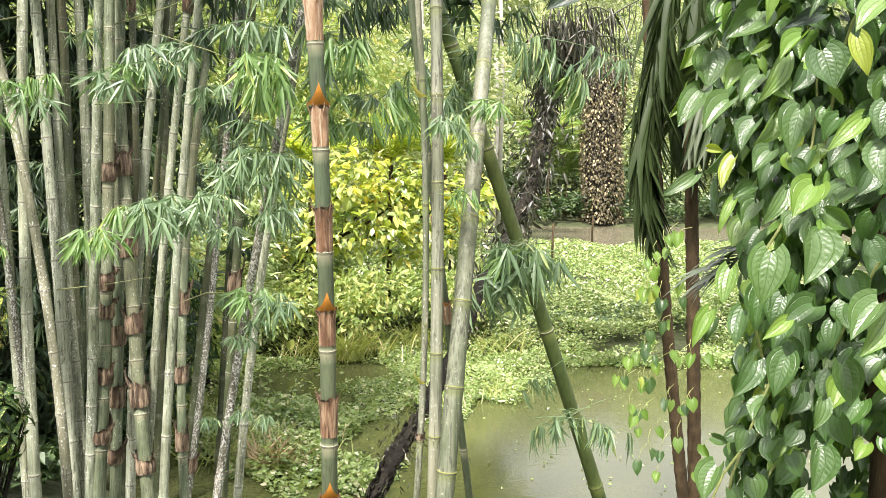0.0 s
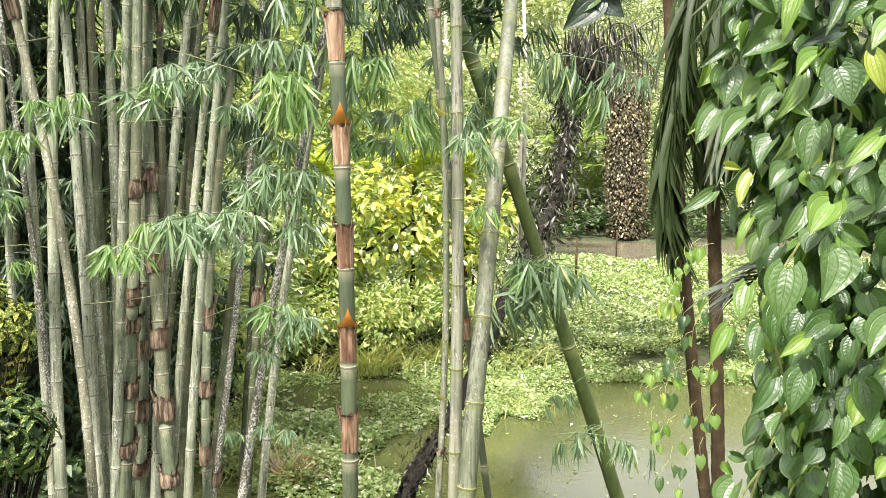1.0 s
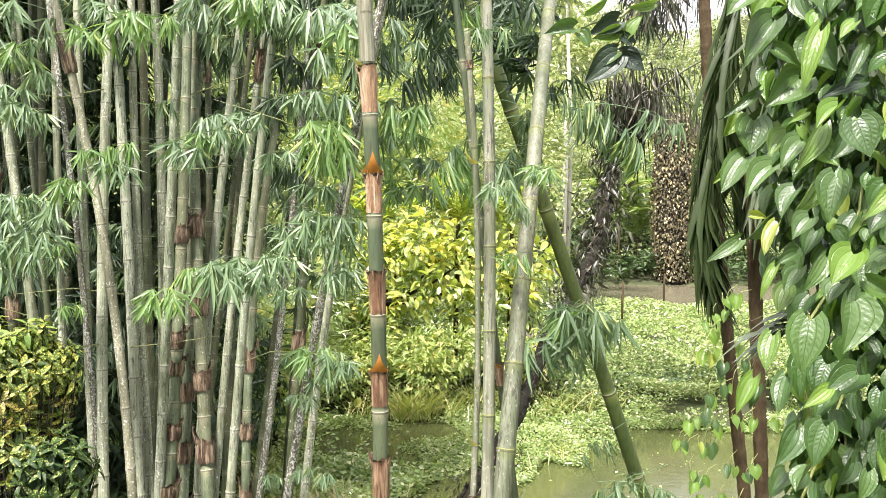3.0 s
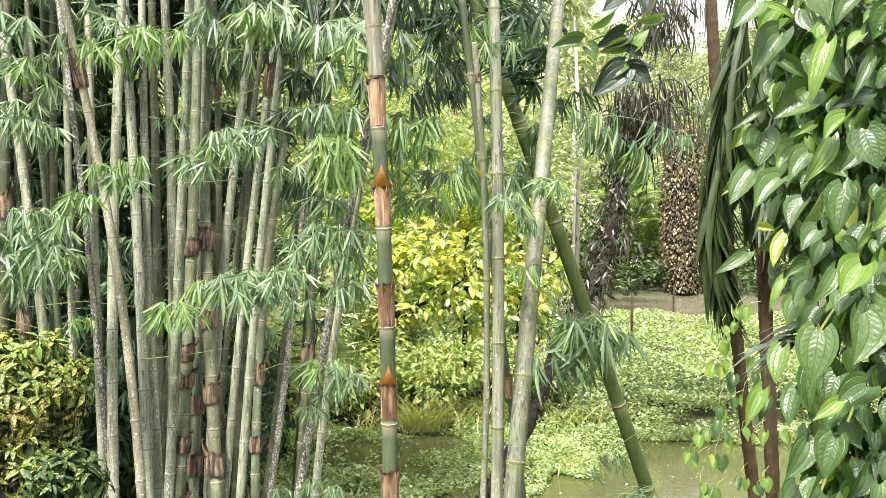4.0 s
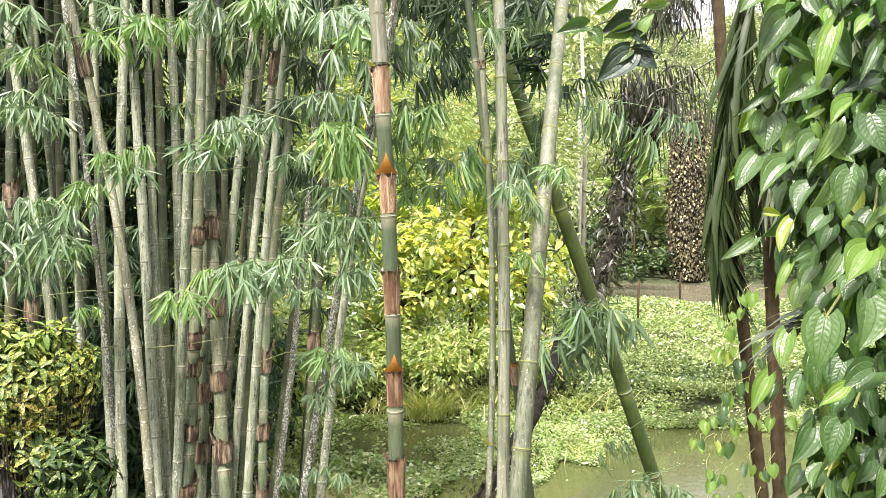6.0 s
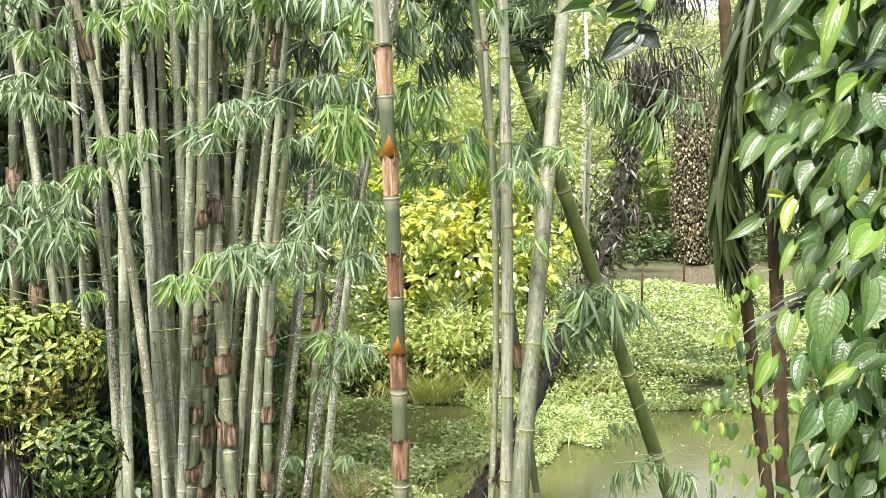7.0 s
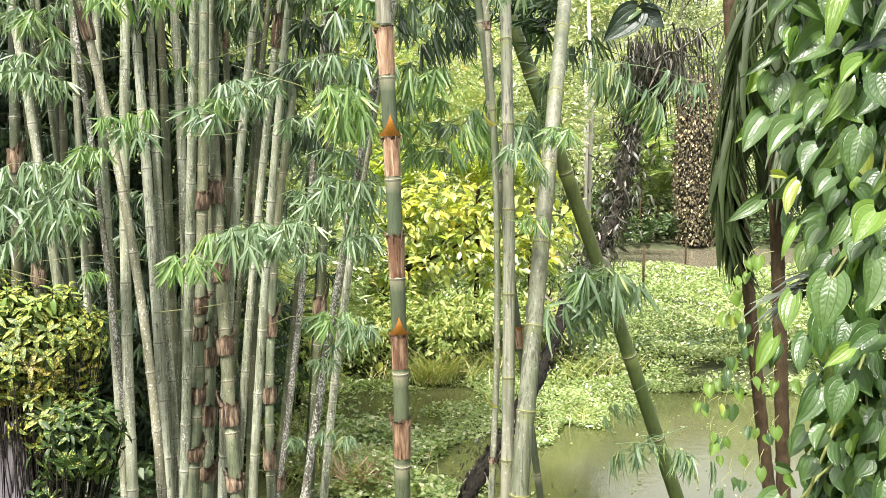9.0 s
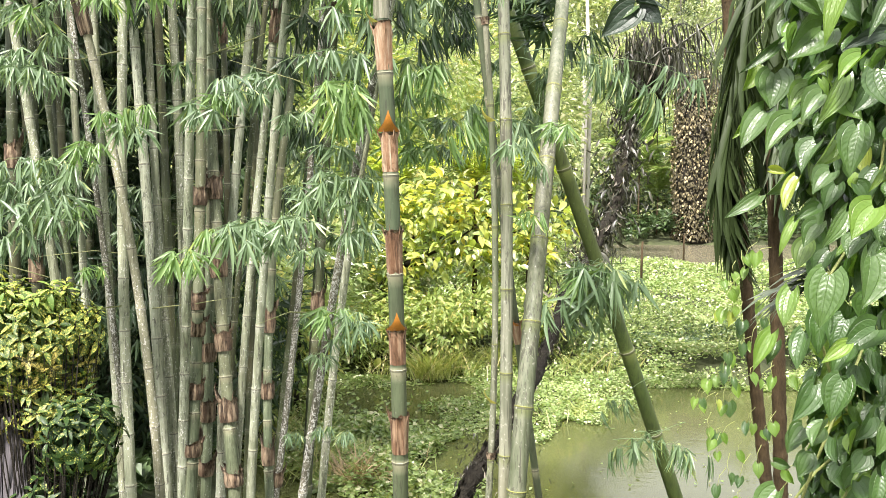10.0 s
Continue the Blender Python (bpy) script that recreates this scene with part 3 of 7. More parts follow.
NODE_RING = ring_mesh()
CULMS = []


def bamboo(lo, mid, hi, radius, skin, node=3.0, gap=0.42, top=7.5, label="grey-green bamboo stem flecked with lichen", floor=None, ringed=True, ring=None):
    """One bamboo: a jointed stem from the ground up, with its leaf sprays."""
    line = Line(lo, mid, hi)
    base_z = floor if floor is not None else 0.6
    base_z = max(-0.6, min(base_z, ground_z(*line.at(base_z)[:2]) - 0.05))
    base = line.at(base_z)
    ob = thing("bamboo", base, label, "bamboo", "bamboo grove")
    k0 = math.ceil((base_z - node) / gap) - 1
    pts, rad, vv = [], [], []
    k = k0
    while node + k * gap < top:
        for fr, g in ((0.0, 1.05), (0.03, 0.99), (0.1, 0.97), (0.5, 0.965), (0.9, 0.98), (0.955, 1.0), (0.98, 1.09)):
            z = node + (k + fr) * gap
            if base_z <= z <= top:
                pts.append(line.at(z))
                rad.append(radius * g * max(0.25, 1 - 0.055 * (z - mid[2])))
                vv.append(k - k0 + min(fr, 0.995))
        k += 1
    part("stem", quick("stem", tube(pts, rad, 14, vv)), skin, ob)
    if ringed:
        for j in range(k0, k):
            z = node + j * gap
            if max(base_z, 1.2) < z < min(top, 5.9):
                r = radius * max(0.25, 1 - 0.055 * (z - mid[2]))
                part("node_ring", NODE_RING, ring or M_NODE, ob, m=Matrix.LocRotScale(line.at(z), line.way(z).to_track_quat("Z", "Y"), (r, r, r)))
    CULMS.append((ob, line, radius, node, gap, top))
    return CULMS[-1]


def grow(culm, count, material, zlo=3.4, zhi=6.4, size=(0.8, 1.25)):
    """Leaf sprays from a culm's nodes."""
    ob, line, radius, node, gap, top = culm
    r = random.Random(int(abs(line.at(3.0).x) * 1000) + count)
    for _ in range(count):
        z = node + round((r.uniform(zlo, min(zhi, top)) - node) / gap) * gap
        a = r.uniform(0, 2 * math.pi)
        way = Vector((math.cos(a), math.sin(a), r.uniform(-0.2, 0.5)))
        me = r.choice(SPRAYS)
        part("leaf_spray", me, material, ob, m=aim(line.at(z) + way * radius * 0.8, way, UP, r.uniform(*size), r.uniform(-0.4, 0.4)))


def spray(culm, place, way, size, material, hanging=False, pick=0):
    """One spray whose leaves hang round a place."""
    w = Vector(way).normalized()
    me = (HANGING if hanging else SPRAYS)[pick % (4 if hanging else 8)]
    part("leaf_spray", me, material, culm[0], m=aim(Vector(place) - w * 0.45 * size, w, UP, size, 0.0))


def husk(culm, z, height, facing=-90.0, material=None, pick=0, mesh=None, fat=1.18, label="torn brown papery husk"):
    """A sheath round a culm, from the joint at z upwards."""
    ob, line, radius, node, gap, top = culm
    d = line.way(z)
    r = radius * fat * (1 - 0.055 * (z - line.p[1][2])) * 1.0
    q = d.to_track_quat("Z", "Y").to_matrix() @ Matrix.Rotation(radians(facing), 3, "Z")
    m = Matrix.LocRotScale(line.at(z), q.to_quaternion(), (r, r, height))
    part("sheath", mesh or SHEATHS[pick % 4], material or M_SHEATH, ob, label, m)


def tip_mesh(name):
    """A pointed husk blade, cupped against its stem: one unit high."""
    v, f, uv = [], [], []
    for j in range(8):
        t = j / 7
        half = 0.56 * (0.86 + 0.14 * min(1, t * 6)) * (1 - t) ** 1.25 * (1 - 0.25 * math.sin(math.pi * t)) + 0.004
        for i in range(7):
            u = -1 + i / 3
            v.append((0.16 * math.sin(2.4 * t) - 0.22 * (u * half / 0.45) ** 2 + 0.05 * t, u * half, t))
            uv.append((0.5 + 0.5 * u, t))
    for j in range(7):
        for i in range(6):
            a = j * 7 + i
            f.append((a, a + 1, a + 8, a + 7))
    me = to_mesh(name, np.array(v), f, np.array(uv))
    return me


TIP = tip_mesh("husk_blade")


def tip(culm, z, facing, height, material=None):
    """A pointed husk blade standing out from a joint."""
    ob, line, radius, node, gap, top = culm
    a = radians(facing)
    out = Vector((math.cos(a), math.sin(a), 0))
    p = line.at(z) + out * radius * 1.12
    q = Matrix.Rotation(a, 3, "Z") @ Matrix.Rotation(radians(14), 3, "Y")
    part("husk_blade", TIP, material or M_SHEATH_TIP, ob, "pointed orange husk blade" if not material else "pointed yellow husk blade", Matrix.LocRotScale(p, q.to_quaternion(), (height, height, height)))



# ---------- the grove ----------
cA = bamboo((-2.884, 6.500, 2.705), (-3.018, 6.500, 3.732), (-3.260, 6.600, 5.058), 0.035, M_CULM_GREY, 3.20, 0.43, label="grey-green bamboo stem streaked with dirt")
cB = bamboo((-2.900, 6.800, 2.691), (-3.029, 6.800, 3.920), (-3.194, 6.900, 5.128), 0.024, M_CULM_SHADED, 3.28, 0.45, label="dark green bamboo stem with grove shade put into its colour")
cC = bamboo((-3.454, 7.000, 2.783), (-3.442, 7.000, 3.978), (-3.430, 7.000, 5.152), 0.042, M_CULM_SHADED, 3.27, 0.44, label="dark green bamboo stem with grove shade put into its colour")
cD = bamboo((-3.468, 7.400, 2.644), (-3.459, 7.400, 3.812), (-3.444, 7.400, 5.246), 0.040, M_CULM_SHADED, 3.09, 0.36, label="dark green bamboo stem with grove shade put into its colour")
cE = bamboo((-3.247, 7.500, 2.632), (-3.266, 7.500, 4.012), (-3.277, 7.500, 5.270), 0.033, M_CULM_SHADED, 3.16, 0.46, label="dark green bamboo stem with grove shade put into its colour")
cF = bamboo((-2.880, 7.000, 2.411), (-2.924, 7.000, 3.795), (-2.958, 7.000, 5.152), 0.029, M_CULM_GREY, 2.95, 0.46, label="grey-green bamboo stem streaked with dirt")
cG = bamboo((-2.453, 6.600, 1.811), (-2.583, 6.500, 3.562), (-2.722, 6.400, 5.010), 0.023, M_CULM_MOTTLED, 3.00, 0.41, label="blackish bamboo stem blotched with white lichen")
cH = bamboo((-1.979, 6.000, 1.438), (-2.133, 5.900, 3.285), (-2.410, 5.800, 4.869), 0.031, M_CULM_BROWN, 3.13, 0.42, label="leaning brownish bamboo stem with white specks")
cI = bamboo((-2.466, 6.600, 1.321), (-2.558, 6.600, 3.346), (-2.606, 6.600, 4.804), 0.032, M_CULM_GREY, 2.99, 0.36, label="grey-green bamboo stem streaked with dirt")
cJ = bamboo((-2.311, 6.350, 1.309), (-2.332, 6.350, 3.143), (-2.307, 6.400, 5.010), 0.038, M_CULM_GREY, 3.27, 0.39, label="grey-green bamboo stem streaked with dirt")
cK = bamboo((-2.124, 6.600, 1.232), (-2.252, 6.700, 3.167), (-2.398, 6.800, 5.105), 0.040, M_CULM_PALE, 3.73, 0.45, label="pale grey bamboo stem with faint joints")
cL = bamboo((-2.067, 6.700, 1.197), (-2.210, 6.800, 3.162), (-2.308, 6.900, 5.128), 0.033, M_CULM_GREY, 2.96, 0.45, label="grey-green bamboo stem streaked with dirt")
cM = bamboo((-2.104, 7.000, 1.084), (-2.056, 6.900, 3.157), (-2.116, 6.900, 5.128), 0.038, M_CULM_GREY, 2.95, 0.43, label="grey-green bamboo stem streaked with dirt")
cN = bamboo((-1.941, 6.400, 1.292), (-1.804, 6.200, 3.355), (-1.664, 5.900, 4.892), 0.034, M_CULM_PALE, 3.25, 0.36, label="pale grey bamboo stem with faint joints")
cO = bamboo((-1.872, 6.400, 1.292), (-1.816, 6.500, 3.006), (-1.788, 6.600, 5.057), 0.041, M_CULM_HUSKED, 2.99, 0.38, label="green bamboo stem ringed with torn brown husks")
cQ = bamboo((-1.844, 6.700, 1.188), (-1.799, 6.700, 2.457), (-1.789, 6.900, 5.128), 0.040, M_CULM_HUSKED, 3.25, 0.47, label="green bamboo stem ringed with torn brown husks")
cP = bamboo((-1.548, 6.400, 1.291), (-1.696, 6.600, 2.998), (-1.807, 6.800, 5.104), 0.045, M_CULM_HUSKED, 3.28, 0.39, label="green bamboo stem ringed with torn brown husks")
cR = bamboo((-1.917, 7.600, 1.810), (-1.864, 7.600, 3.572), (-1.901, 7.600, 5.293), 0.029, M_CULM_SHADED, 3.17, 0.42, label="dark green bamboo stem with grove shade put into its colour")
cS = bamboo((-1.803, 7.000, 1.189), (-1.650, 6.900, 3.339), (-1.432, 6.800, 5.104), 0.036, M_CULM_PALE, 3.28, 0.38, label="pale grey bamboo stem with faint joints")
cT = bamboo((-1.887, 7.400, 1.057), (-1.671, 7.300, 3.137), (-1.409, 7.200, 5.199), 0.026, M_CULM_SHADED, 3.29, 0.44, label="dark green bamboo stem with grove shade put into its colour")
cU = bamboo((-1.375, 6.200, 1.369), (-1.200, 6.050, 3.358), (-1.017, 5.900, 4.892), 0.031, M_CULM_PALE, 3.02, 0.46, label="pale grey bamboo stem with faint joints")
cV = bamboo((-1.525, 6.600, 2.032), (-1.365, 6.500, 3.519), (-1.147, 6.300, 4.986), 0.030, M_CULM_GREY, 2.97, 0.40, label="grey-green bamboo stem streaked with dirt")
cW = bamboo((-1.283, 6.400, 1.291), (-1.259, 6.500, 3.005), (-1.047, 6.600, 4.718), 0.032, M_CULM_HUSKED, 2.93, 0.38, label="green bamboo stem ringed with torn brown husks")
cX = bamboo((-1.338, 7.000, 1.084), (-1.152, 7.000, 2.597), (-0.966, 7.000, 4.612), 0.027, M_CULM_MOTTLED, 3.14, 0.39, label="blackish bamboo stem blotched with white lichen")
cY = bamboo((-0.961, 6.200, 1.360), (-0.827, 6.100, 3.237), (-0.700, 6.000, 4.915), 0.030, M_CULM_SHADED, 3.17, 0.36, label="dark green bamboo stem with grove shade put into its colour")
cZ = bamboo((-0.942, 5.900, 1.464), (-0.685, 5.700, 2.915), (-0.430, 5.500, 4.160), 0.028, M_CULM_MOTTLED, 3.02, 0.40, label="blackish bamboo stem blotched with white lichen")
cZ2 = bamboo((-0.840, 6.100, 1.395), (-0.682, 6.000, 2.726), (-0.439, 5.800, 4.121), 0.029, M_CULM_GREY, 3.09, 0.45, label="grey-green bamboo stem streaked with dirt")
husk(cO, 2.627, 0.148, -80, pick=1)
husk(cO, 2.424, 0.136, -60, pick=2)
husk(cO, 1.949, 0.144, -50, pick=1)
husk(cO, 1.517, 0.136, -90, pick=2)
husk(cO, 3.412, 0.153, -90, pick=0)
husk(cQ, 2.189, 0.169, -70, pick=1)
husk(cQ, 1.713, 0.167, -90, pick=3)
husk(cQ, 1.279, 0.131, -60, pick=1)
husk(cP, 3.454, 0.196, -90, pick=0)
husk(cP, 2.858, 0.165, -120, pick=1)
husk(cP, 2.302, 0.167, -90, pick=0)
husk(cP, 1.771, 0.195, -40, pick=1)
husk(cP, 1.291, 0.125, -90, pick=3)
husk(cW, 2.454, 0.218, -60, pick=2)
husk(cW, 1.953, 0.140, -50, pick=1)
husk(cW, 1.452, 0.176, -90, pick=3)
husk(cY, 2.652, 0.164, -40, pick=2)
husk(cC, 3.704, 0.213, -90, pick=1)
husk(cD, 2.742, 0.221, -90, pick=1)
husk(cV, 4.602, 0.237, -90, pick=0)
husk(cR, 4.805, 0.220, -90, pick=0)
husk(cY, 4.684, 0.139, -90, pick=0)
husk(cH, 4.552, 0.200, -60, pick=2)
husk(cX, 1.084, 0.137, -90, pick=1)
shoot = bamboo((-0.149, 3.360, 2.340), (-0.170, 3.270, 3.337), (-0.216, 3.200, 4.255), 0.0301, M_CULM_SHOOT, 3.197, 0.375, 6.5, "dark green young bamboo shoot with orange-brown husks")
husk(shoot, 3.197, 0.166, -92, M_SHEATH_RED, mesh=HUSK_RING, fat=0.98, label="reddish brown husk round the joint")
husk(shoot, 3.584, 0.143, -92, M_SHEATH_ORANGE, mesh=HUSK_RING, fat=0.98, label="pale orange husk round the joint")
tip(shoot, 3.727, -88, 0.085)
husk(shoot, 2.843, 0.131, -92, M_SHEATH_RED, mesh=HUSK_RING, fat=0.98, label="reddish brown husk round the joint")
tip(shoot, 2.973, -88, 0.085)
husk(shoot, 2.482, 0.159, -92, M_SHEATH_RED, mesh=HUSK_LIP, fat=0.98, label="reddish brown husk round the joint")
husk(shoot, 3.956, 0.164, -92, M_SHEATH_ORANGE, mesh=HUSK_LIP, fat=0.98, label="pale orange husk round the joint")
tip(shoot, 4.120, 185, 0.075, M_SHEATH_YELLOW)
husk(shoot, 2.086, 0.145, -92, M_SHEATH_RED, mesh=HUSK_RING, fat=0.98, label="reddish brown husk round the joint")
tip(shoot, 2.231, -88, 0.085)
husk(shoot, 4.14, 0.29, -92, M_SHEATH_PALE, mesh=HUSK_RING, fat=0.96, label="smooth pale husk round the upper stem")
husk(shoot, 4.45, 0.35, -92, M_SHEATH_PALE, mesh=HUSK_RING, fat=0.96, label="smooth pale husk round the upper stem")
for z in (4.11, 3.71, 3.345, 2.96, 2.615, 2.22):
    husk(shoot, z, 0.022, -92 + 40 * z, M_SHEATH, mesh=HUSK_LIP, fat=0.98, label="torn brown collar at the joint")
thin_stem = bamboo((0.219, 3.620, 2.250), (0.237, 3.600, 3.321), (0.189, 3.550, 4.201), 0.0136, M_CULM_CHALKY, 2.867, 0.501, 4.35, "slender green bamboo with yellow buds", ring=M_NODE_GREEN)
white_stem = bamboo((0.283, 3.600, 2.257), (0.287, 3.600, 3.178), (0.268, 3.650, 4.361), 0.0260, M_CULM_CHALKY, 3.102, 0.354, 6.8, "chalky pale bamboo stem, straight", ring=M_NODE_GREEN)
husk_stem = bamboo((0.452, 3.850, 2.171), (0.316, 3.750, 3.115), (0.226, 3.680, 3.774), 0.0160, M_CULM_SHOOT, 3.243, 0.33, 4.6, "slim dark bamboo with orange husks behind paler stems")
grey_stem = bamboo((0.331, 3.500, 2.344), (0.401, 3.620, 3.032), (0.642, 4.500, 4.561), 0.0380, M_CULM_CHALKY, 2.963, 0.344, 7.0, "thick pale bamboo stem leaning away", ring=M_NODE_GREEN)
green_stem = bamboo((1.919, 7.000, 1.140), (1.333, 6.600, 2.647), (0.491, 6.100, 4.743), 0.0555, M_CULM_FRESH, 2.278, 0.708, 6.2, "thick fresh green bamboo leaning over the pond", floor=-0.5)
husk(husk_stem, 2.841, 0.100, -120, M_SHEATH_ORANGE, mesh=HUSK_RING, label="orange husk")
tip(husk_stem, 2.921, 200, 0.075)
husk(husk_stem, 3.251, 0.062, -120, M_SHEATH_ORANGE, mesh=HUSK_RING, label="orange husk")
tip(husk_stem, 3.400, -30, 0.08, M_SHEATH_ORANGE)
tip(thin_stem, 3.795, 200, 0.075, M_SHEATH_YELLOW)
tip(thin_stem, 2.614, 200, 0.07, M_SHEATH_YELLOW)
husk(thin_stem, 4.187, 0.030, -90, M_SHEATH, mesh=HUSK_LIP)
husk(thin_stem, 2.372, 0.030, -90, M_SHEATH, mesh=HUSK_LIP)
spray(cF, (-2.974, 6.000, 5.096), (0.15, -0.90, 0.16), 1.26, M_BAMBOO_LEAF, False, 0)
spray(cF, (-2.928, 6.100, 4.856), (0.41, -0.90, 0.17), 0.92, M_BAMBOO_LEAF, False, 3)
spray(cG, (-2.825, 6.100, 4.777), (0.18, -0.90, 0.22), 0.86, M_BAMBOO_LEAF_LIGHT, False, 1)
spray(cF, (-2.962, 6.000, 4.469), (-0.15, -0.90, 0.20), 0.92, M_BAMBOO_LEAF, False, 6)
spray(cF, (-2.857, 6.000, 4.505), (0.05, -0.90, 0.10), 0.92, M_BAMBOO_LEAF, False, 0)
spray(cF, (-2.903, 6.000, 4.379), (0.28, -0.90, 0.04), 0.80, M_BAMBOO_LEAF, False, 2)
spray(cG, (-2.732, 5.900, 4.339), (0.50, -0.90, 0.17), 0.92, M_BAMBOO_LEAF, False, 2)
spray(cG, (-2.690, 6.100, 4.627), (0.31, -0.90, -0.07), 0.69, M_BAMBOO_LEAF, False, 7)
spray(cG, (-2.706, 6.100, 4.857), (-0.45, -0.90, -0.10), 0.69, M_BAMBOO_LEAF, False, 0)
spray(cH, (-2.395, 5.900, 4.930), (-0.35, -0.90, -0.02), 0.80, M_BAMBOO_LEAF, False, 2)
spray(cM, (-2.125, 5.500, 4.799), (0.45, -0.90, 0.00), 0.80, M_BAMBOO_LEAF_LIGHT, False, 3)
spray(cM, (-2.166, 5.800, 5.059), (0.05, -0.90, 0.14), 0.80, M_BAMBOO_LEAF, False, 3)
spray(cM, (-2.010, 5.700, 4.996), (-0.38, -0.90, 0.24), 0.80, M_BAMBOO_LEAF, False, 3)
spray(cO, (-1.798, 5.400, 4.799), (0.56, -0.90, 0.21), 0.98, M_BAMBOO_LEAF_LIGHT, False, 4)
spray(cN, (-1.636, 5.400, 4.849), (-0.57, -0.90, 0.05), 0.80, M_BAMBOO_LEAF_LIGHT, False, 2)
spray(cN, (-1.609, 5.600, 4.877), (-0.28, -0.90, 0.02), 0.69, M_BAMBOO_LEAF, False, 0)
spray(cS, (-1.489, 5.700, 5.037), (0.12, -0.90, 0.15), 0.80, M_BAMBOO_LEAF, False, 1)
spray(cS, (-1.377, 5.700, 4.963), (-0.23, -0.90, 0.19), 0.80, M_BAMBOO_LEAF, False, 7)
spray(cV, (-1.266, 5.700, 5.046), (0.24, -0.90, -0.04), 0.80, M_BAMBOO_LEAF, False, 7)
spray(cV, (-1.114, 5.500, 5.014), (0.25, -0.90, -0.08), 0.86, M_BAMBOO_LEAF_LIGHT, False, 0)
spray(cU, (-1.060, 5.600, 4.983), (0.54, -0.90, 0.03), 0.86, M_BAMBOO_LEAF_LIGHT, False, 6)
spray(cU, (-0.990, 5.700, 5.077), (-0.58, -0.90, 0.18), 0.92, M_BAMBOO_LEAF, False, 5)
spray(cU, (-0.930, 5.700, 5.011), (-0.15, -0.90, 0.19), 0.92, M_BAMBOO_LEAF, False, 7)
spray(cN, (-1.694, 5.500, 4.334), (-0.54, -0.90, -0.04), 0.57, M_BAMBOO_LEAF, False, 3)
spray(cO, (-1.856, 5.400, 4.060), (-0.46, -0.90, -0.01), 0.69, M_BAMBOO_LEAF_LIGHT, False, 7)
spray(cM, (-2.008, 5.400, 4.006), (-0.19, -0.90, 0.02), 0.69, M_BAMBOO_LEAF_LIGHT, False, 4)
spray(cO, (-1.909, 5.400, 3.929), (0.33, -0.90, -0.06), 0.69, M_BAMBOO_LEAF, False, 5)
spray(cV, (-1.431, 5.300, 4.048), (0.43, -0.90, -0.09), 0.86, M_BAMBOO_LEAF, False, 1)
spray(cV, (-1.262, 5.500, 4.243), (-0.35, -0.90, 0.08), 0.69, M_BAMBOO_LEAF, False, 5)
spray(cU, (-1.083, 5.500, 4.265), (0.50, -0.90, 0.02), 0.69, M_BAMBOO_LEAF, False, 1)
spray(cU, (-1.197, 5.400, 4.152), (-0.23, -0.90, 0.01), 0.69, M_BAMBOO_LEAF, False, 2)
spray(cV, (-1.384, 5.500, 4.120), (0.36, -0.90, 0.12), 0.69, M_BAMBOO_LEAF_LIGHT, False, 4)
spray(cH, (-2.231, 5.500, 3.817), (0.60, -0.90, -0.04), 0.80, M_BAMBOO_LEAF_LIGHT, False, 0)
spray(cJ, (-2.288, 5.500, 3.705), (-0.50, -0.90, 0.11), 0.63, M_BAMBOO_LEAF, False, 6)
spray(cG, (-2.739, 5.900, 3.741), (-0.56, -0.90, 0.16), 0.92, M_BAMBOO_LEAF, False, 5)
spray(cF, (-2.806, 5.800, 3.653), (0.39, -0.90, 0.06), 0.92, M_BAMBOO_LEAF, False, 6)
spray(cF, (-2.794, 5.700, 3.576), (-0.43, -0.90, 0.24), 0.80, M_BAMBOO_LEAF, False, 0)
spray(cG, (-2.609, 5.800, 3.616), (0.36, -0.90, 0.02), 0.80, M_BAMBOO_LEAF, False, 3)
spray(cI, (-2.541, 5.800, 3.730), (-0.44, -0.90, 0.16), 0.80, M_BAMBOO_LEAF, False, 2)
spray(cI, (-2.496, 5.800, 3.616), (0.16, -0.90, 0.18), 0.69, M_BAMBOO_LEAF, False, 1)
spray(cX, (-0.989, 5.800, 4.049), (-0.40, -0.90, 0.03), 0.80, M_BAMBOO_LEAF, False, 0)
spray(cY, (-0.921, 5.900, 3.973), (0.41, -0.90, 0.00), 0.80, M_BAMBOO_LEAF_SHADED, False, 7)
spray(cY, (-0.663, 5.100, 4.152), (0.51, -0.90, 0.12), 0.92, M_BAMBOO_LEAF_LIGHT, False, 2)
spray(cZ, (-0.596, 5.100, 4.079), (0.57, -0.90, 0.06), 1.03, M_BAMBOO_LEAF_LIGHT, False, 7)
spray(cY, (-0.773, 5.600, 4.391), (0.23, -0.90, 0.01), 0.80, M_BAMBOO_LEAF, False, 4)
spray(cY, (-0.604, 5.400, 4.396), (-0.25, -0.90, 0.04), 0.80, M_BAMBOO_LEAF, False, 2)
spray(cZ, (-0.527, 5.400, 4.609), (-0.46, -0.90, 0.19), 0.92, M_BAMBOO_LEAF, False, 2)
spray(cY, (-0.718, 5.800, 4.962), (0.15, -0.90, 0.07), 0.92, M_BAMBOO_LEAF, False, 5)
spray(cY, (-0.537, 5.500, 4.924), (-0.38, -0.90, 0.07), 1.03, M_BAMBOO_LEAF, False, 5)
spray(cU, (-0.861, 6.000, 4.972), (-0.52, -0.90, 0.18), 0.92, M_BAMBOO_LEAF_SHADED, False, 5)
spray(cU, (-0.883, 6.000, 4.697), (0.23, -0.90, 0.13), 0.92, M_BAMBOO_LEAF_SHADED, False, 4)
spray(cU, (-0.945, 6.000, 4.422), (-0.16, -0.90, 0.15), 0.92, M_BAMBOO_LEAF_SHADED, False, 4)
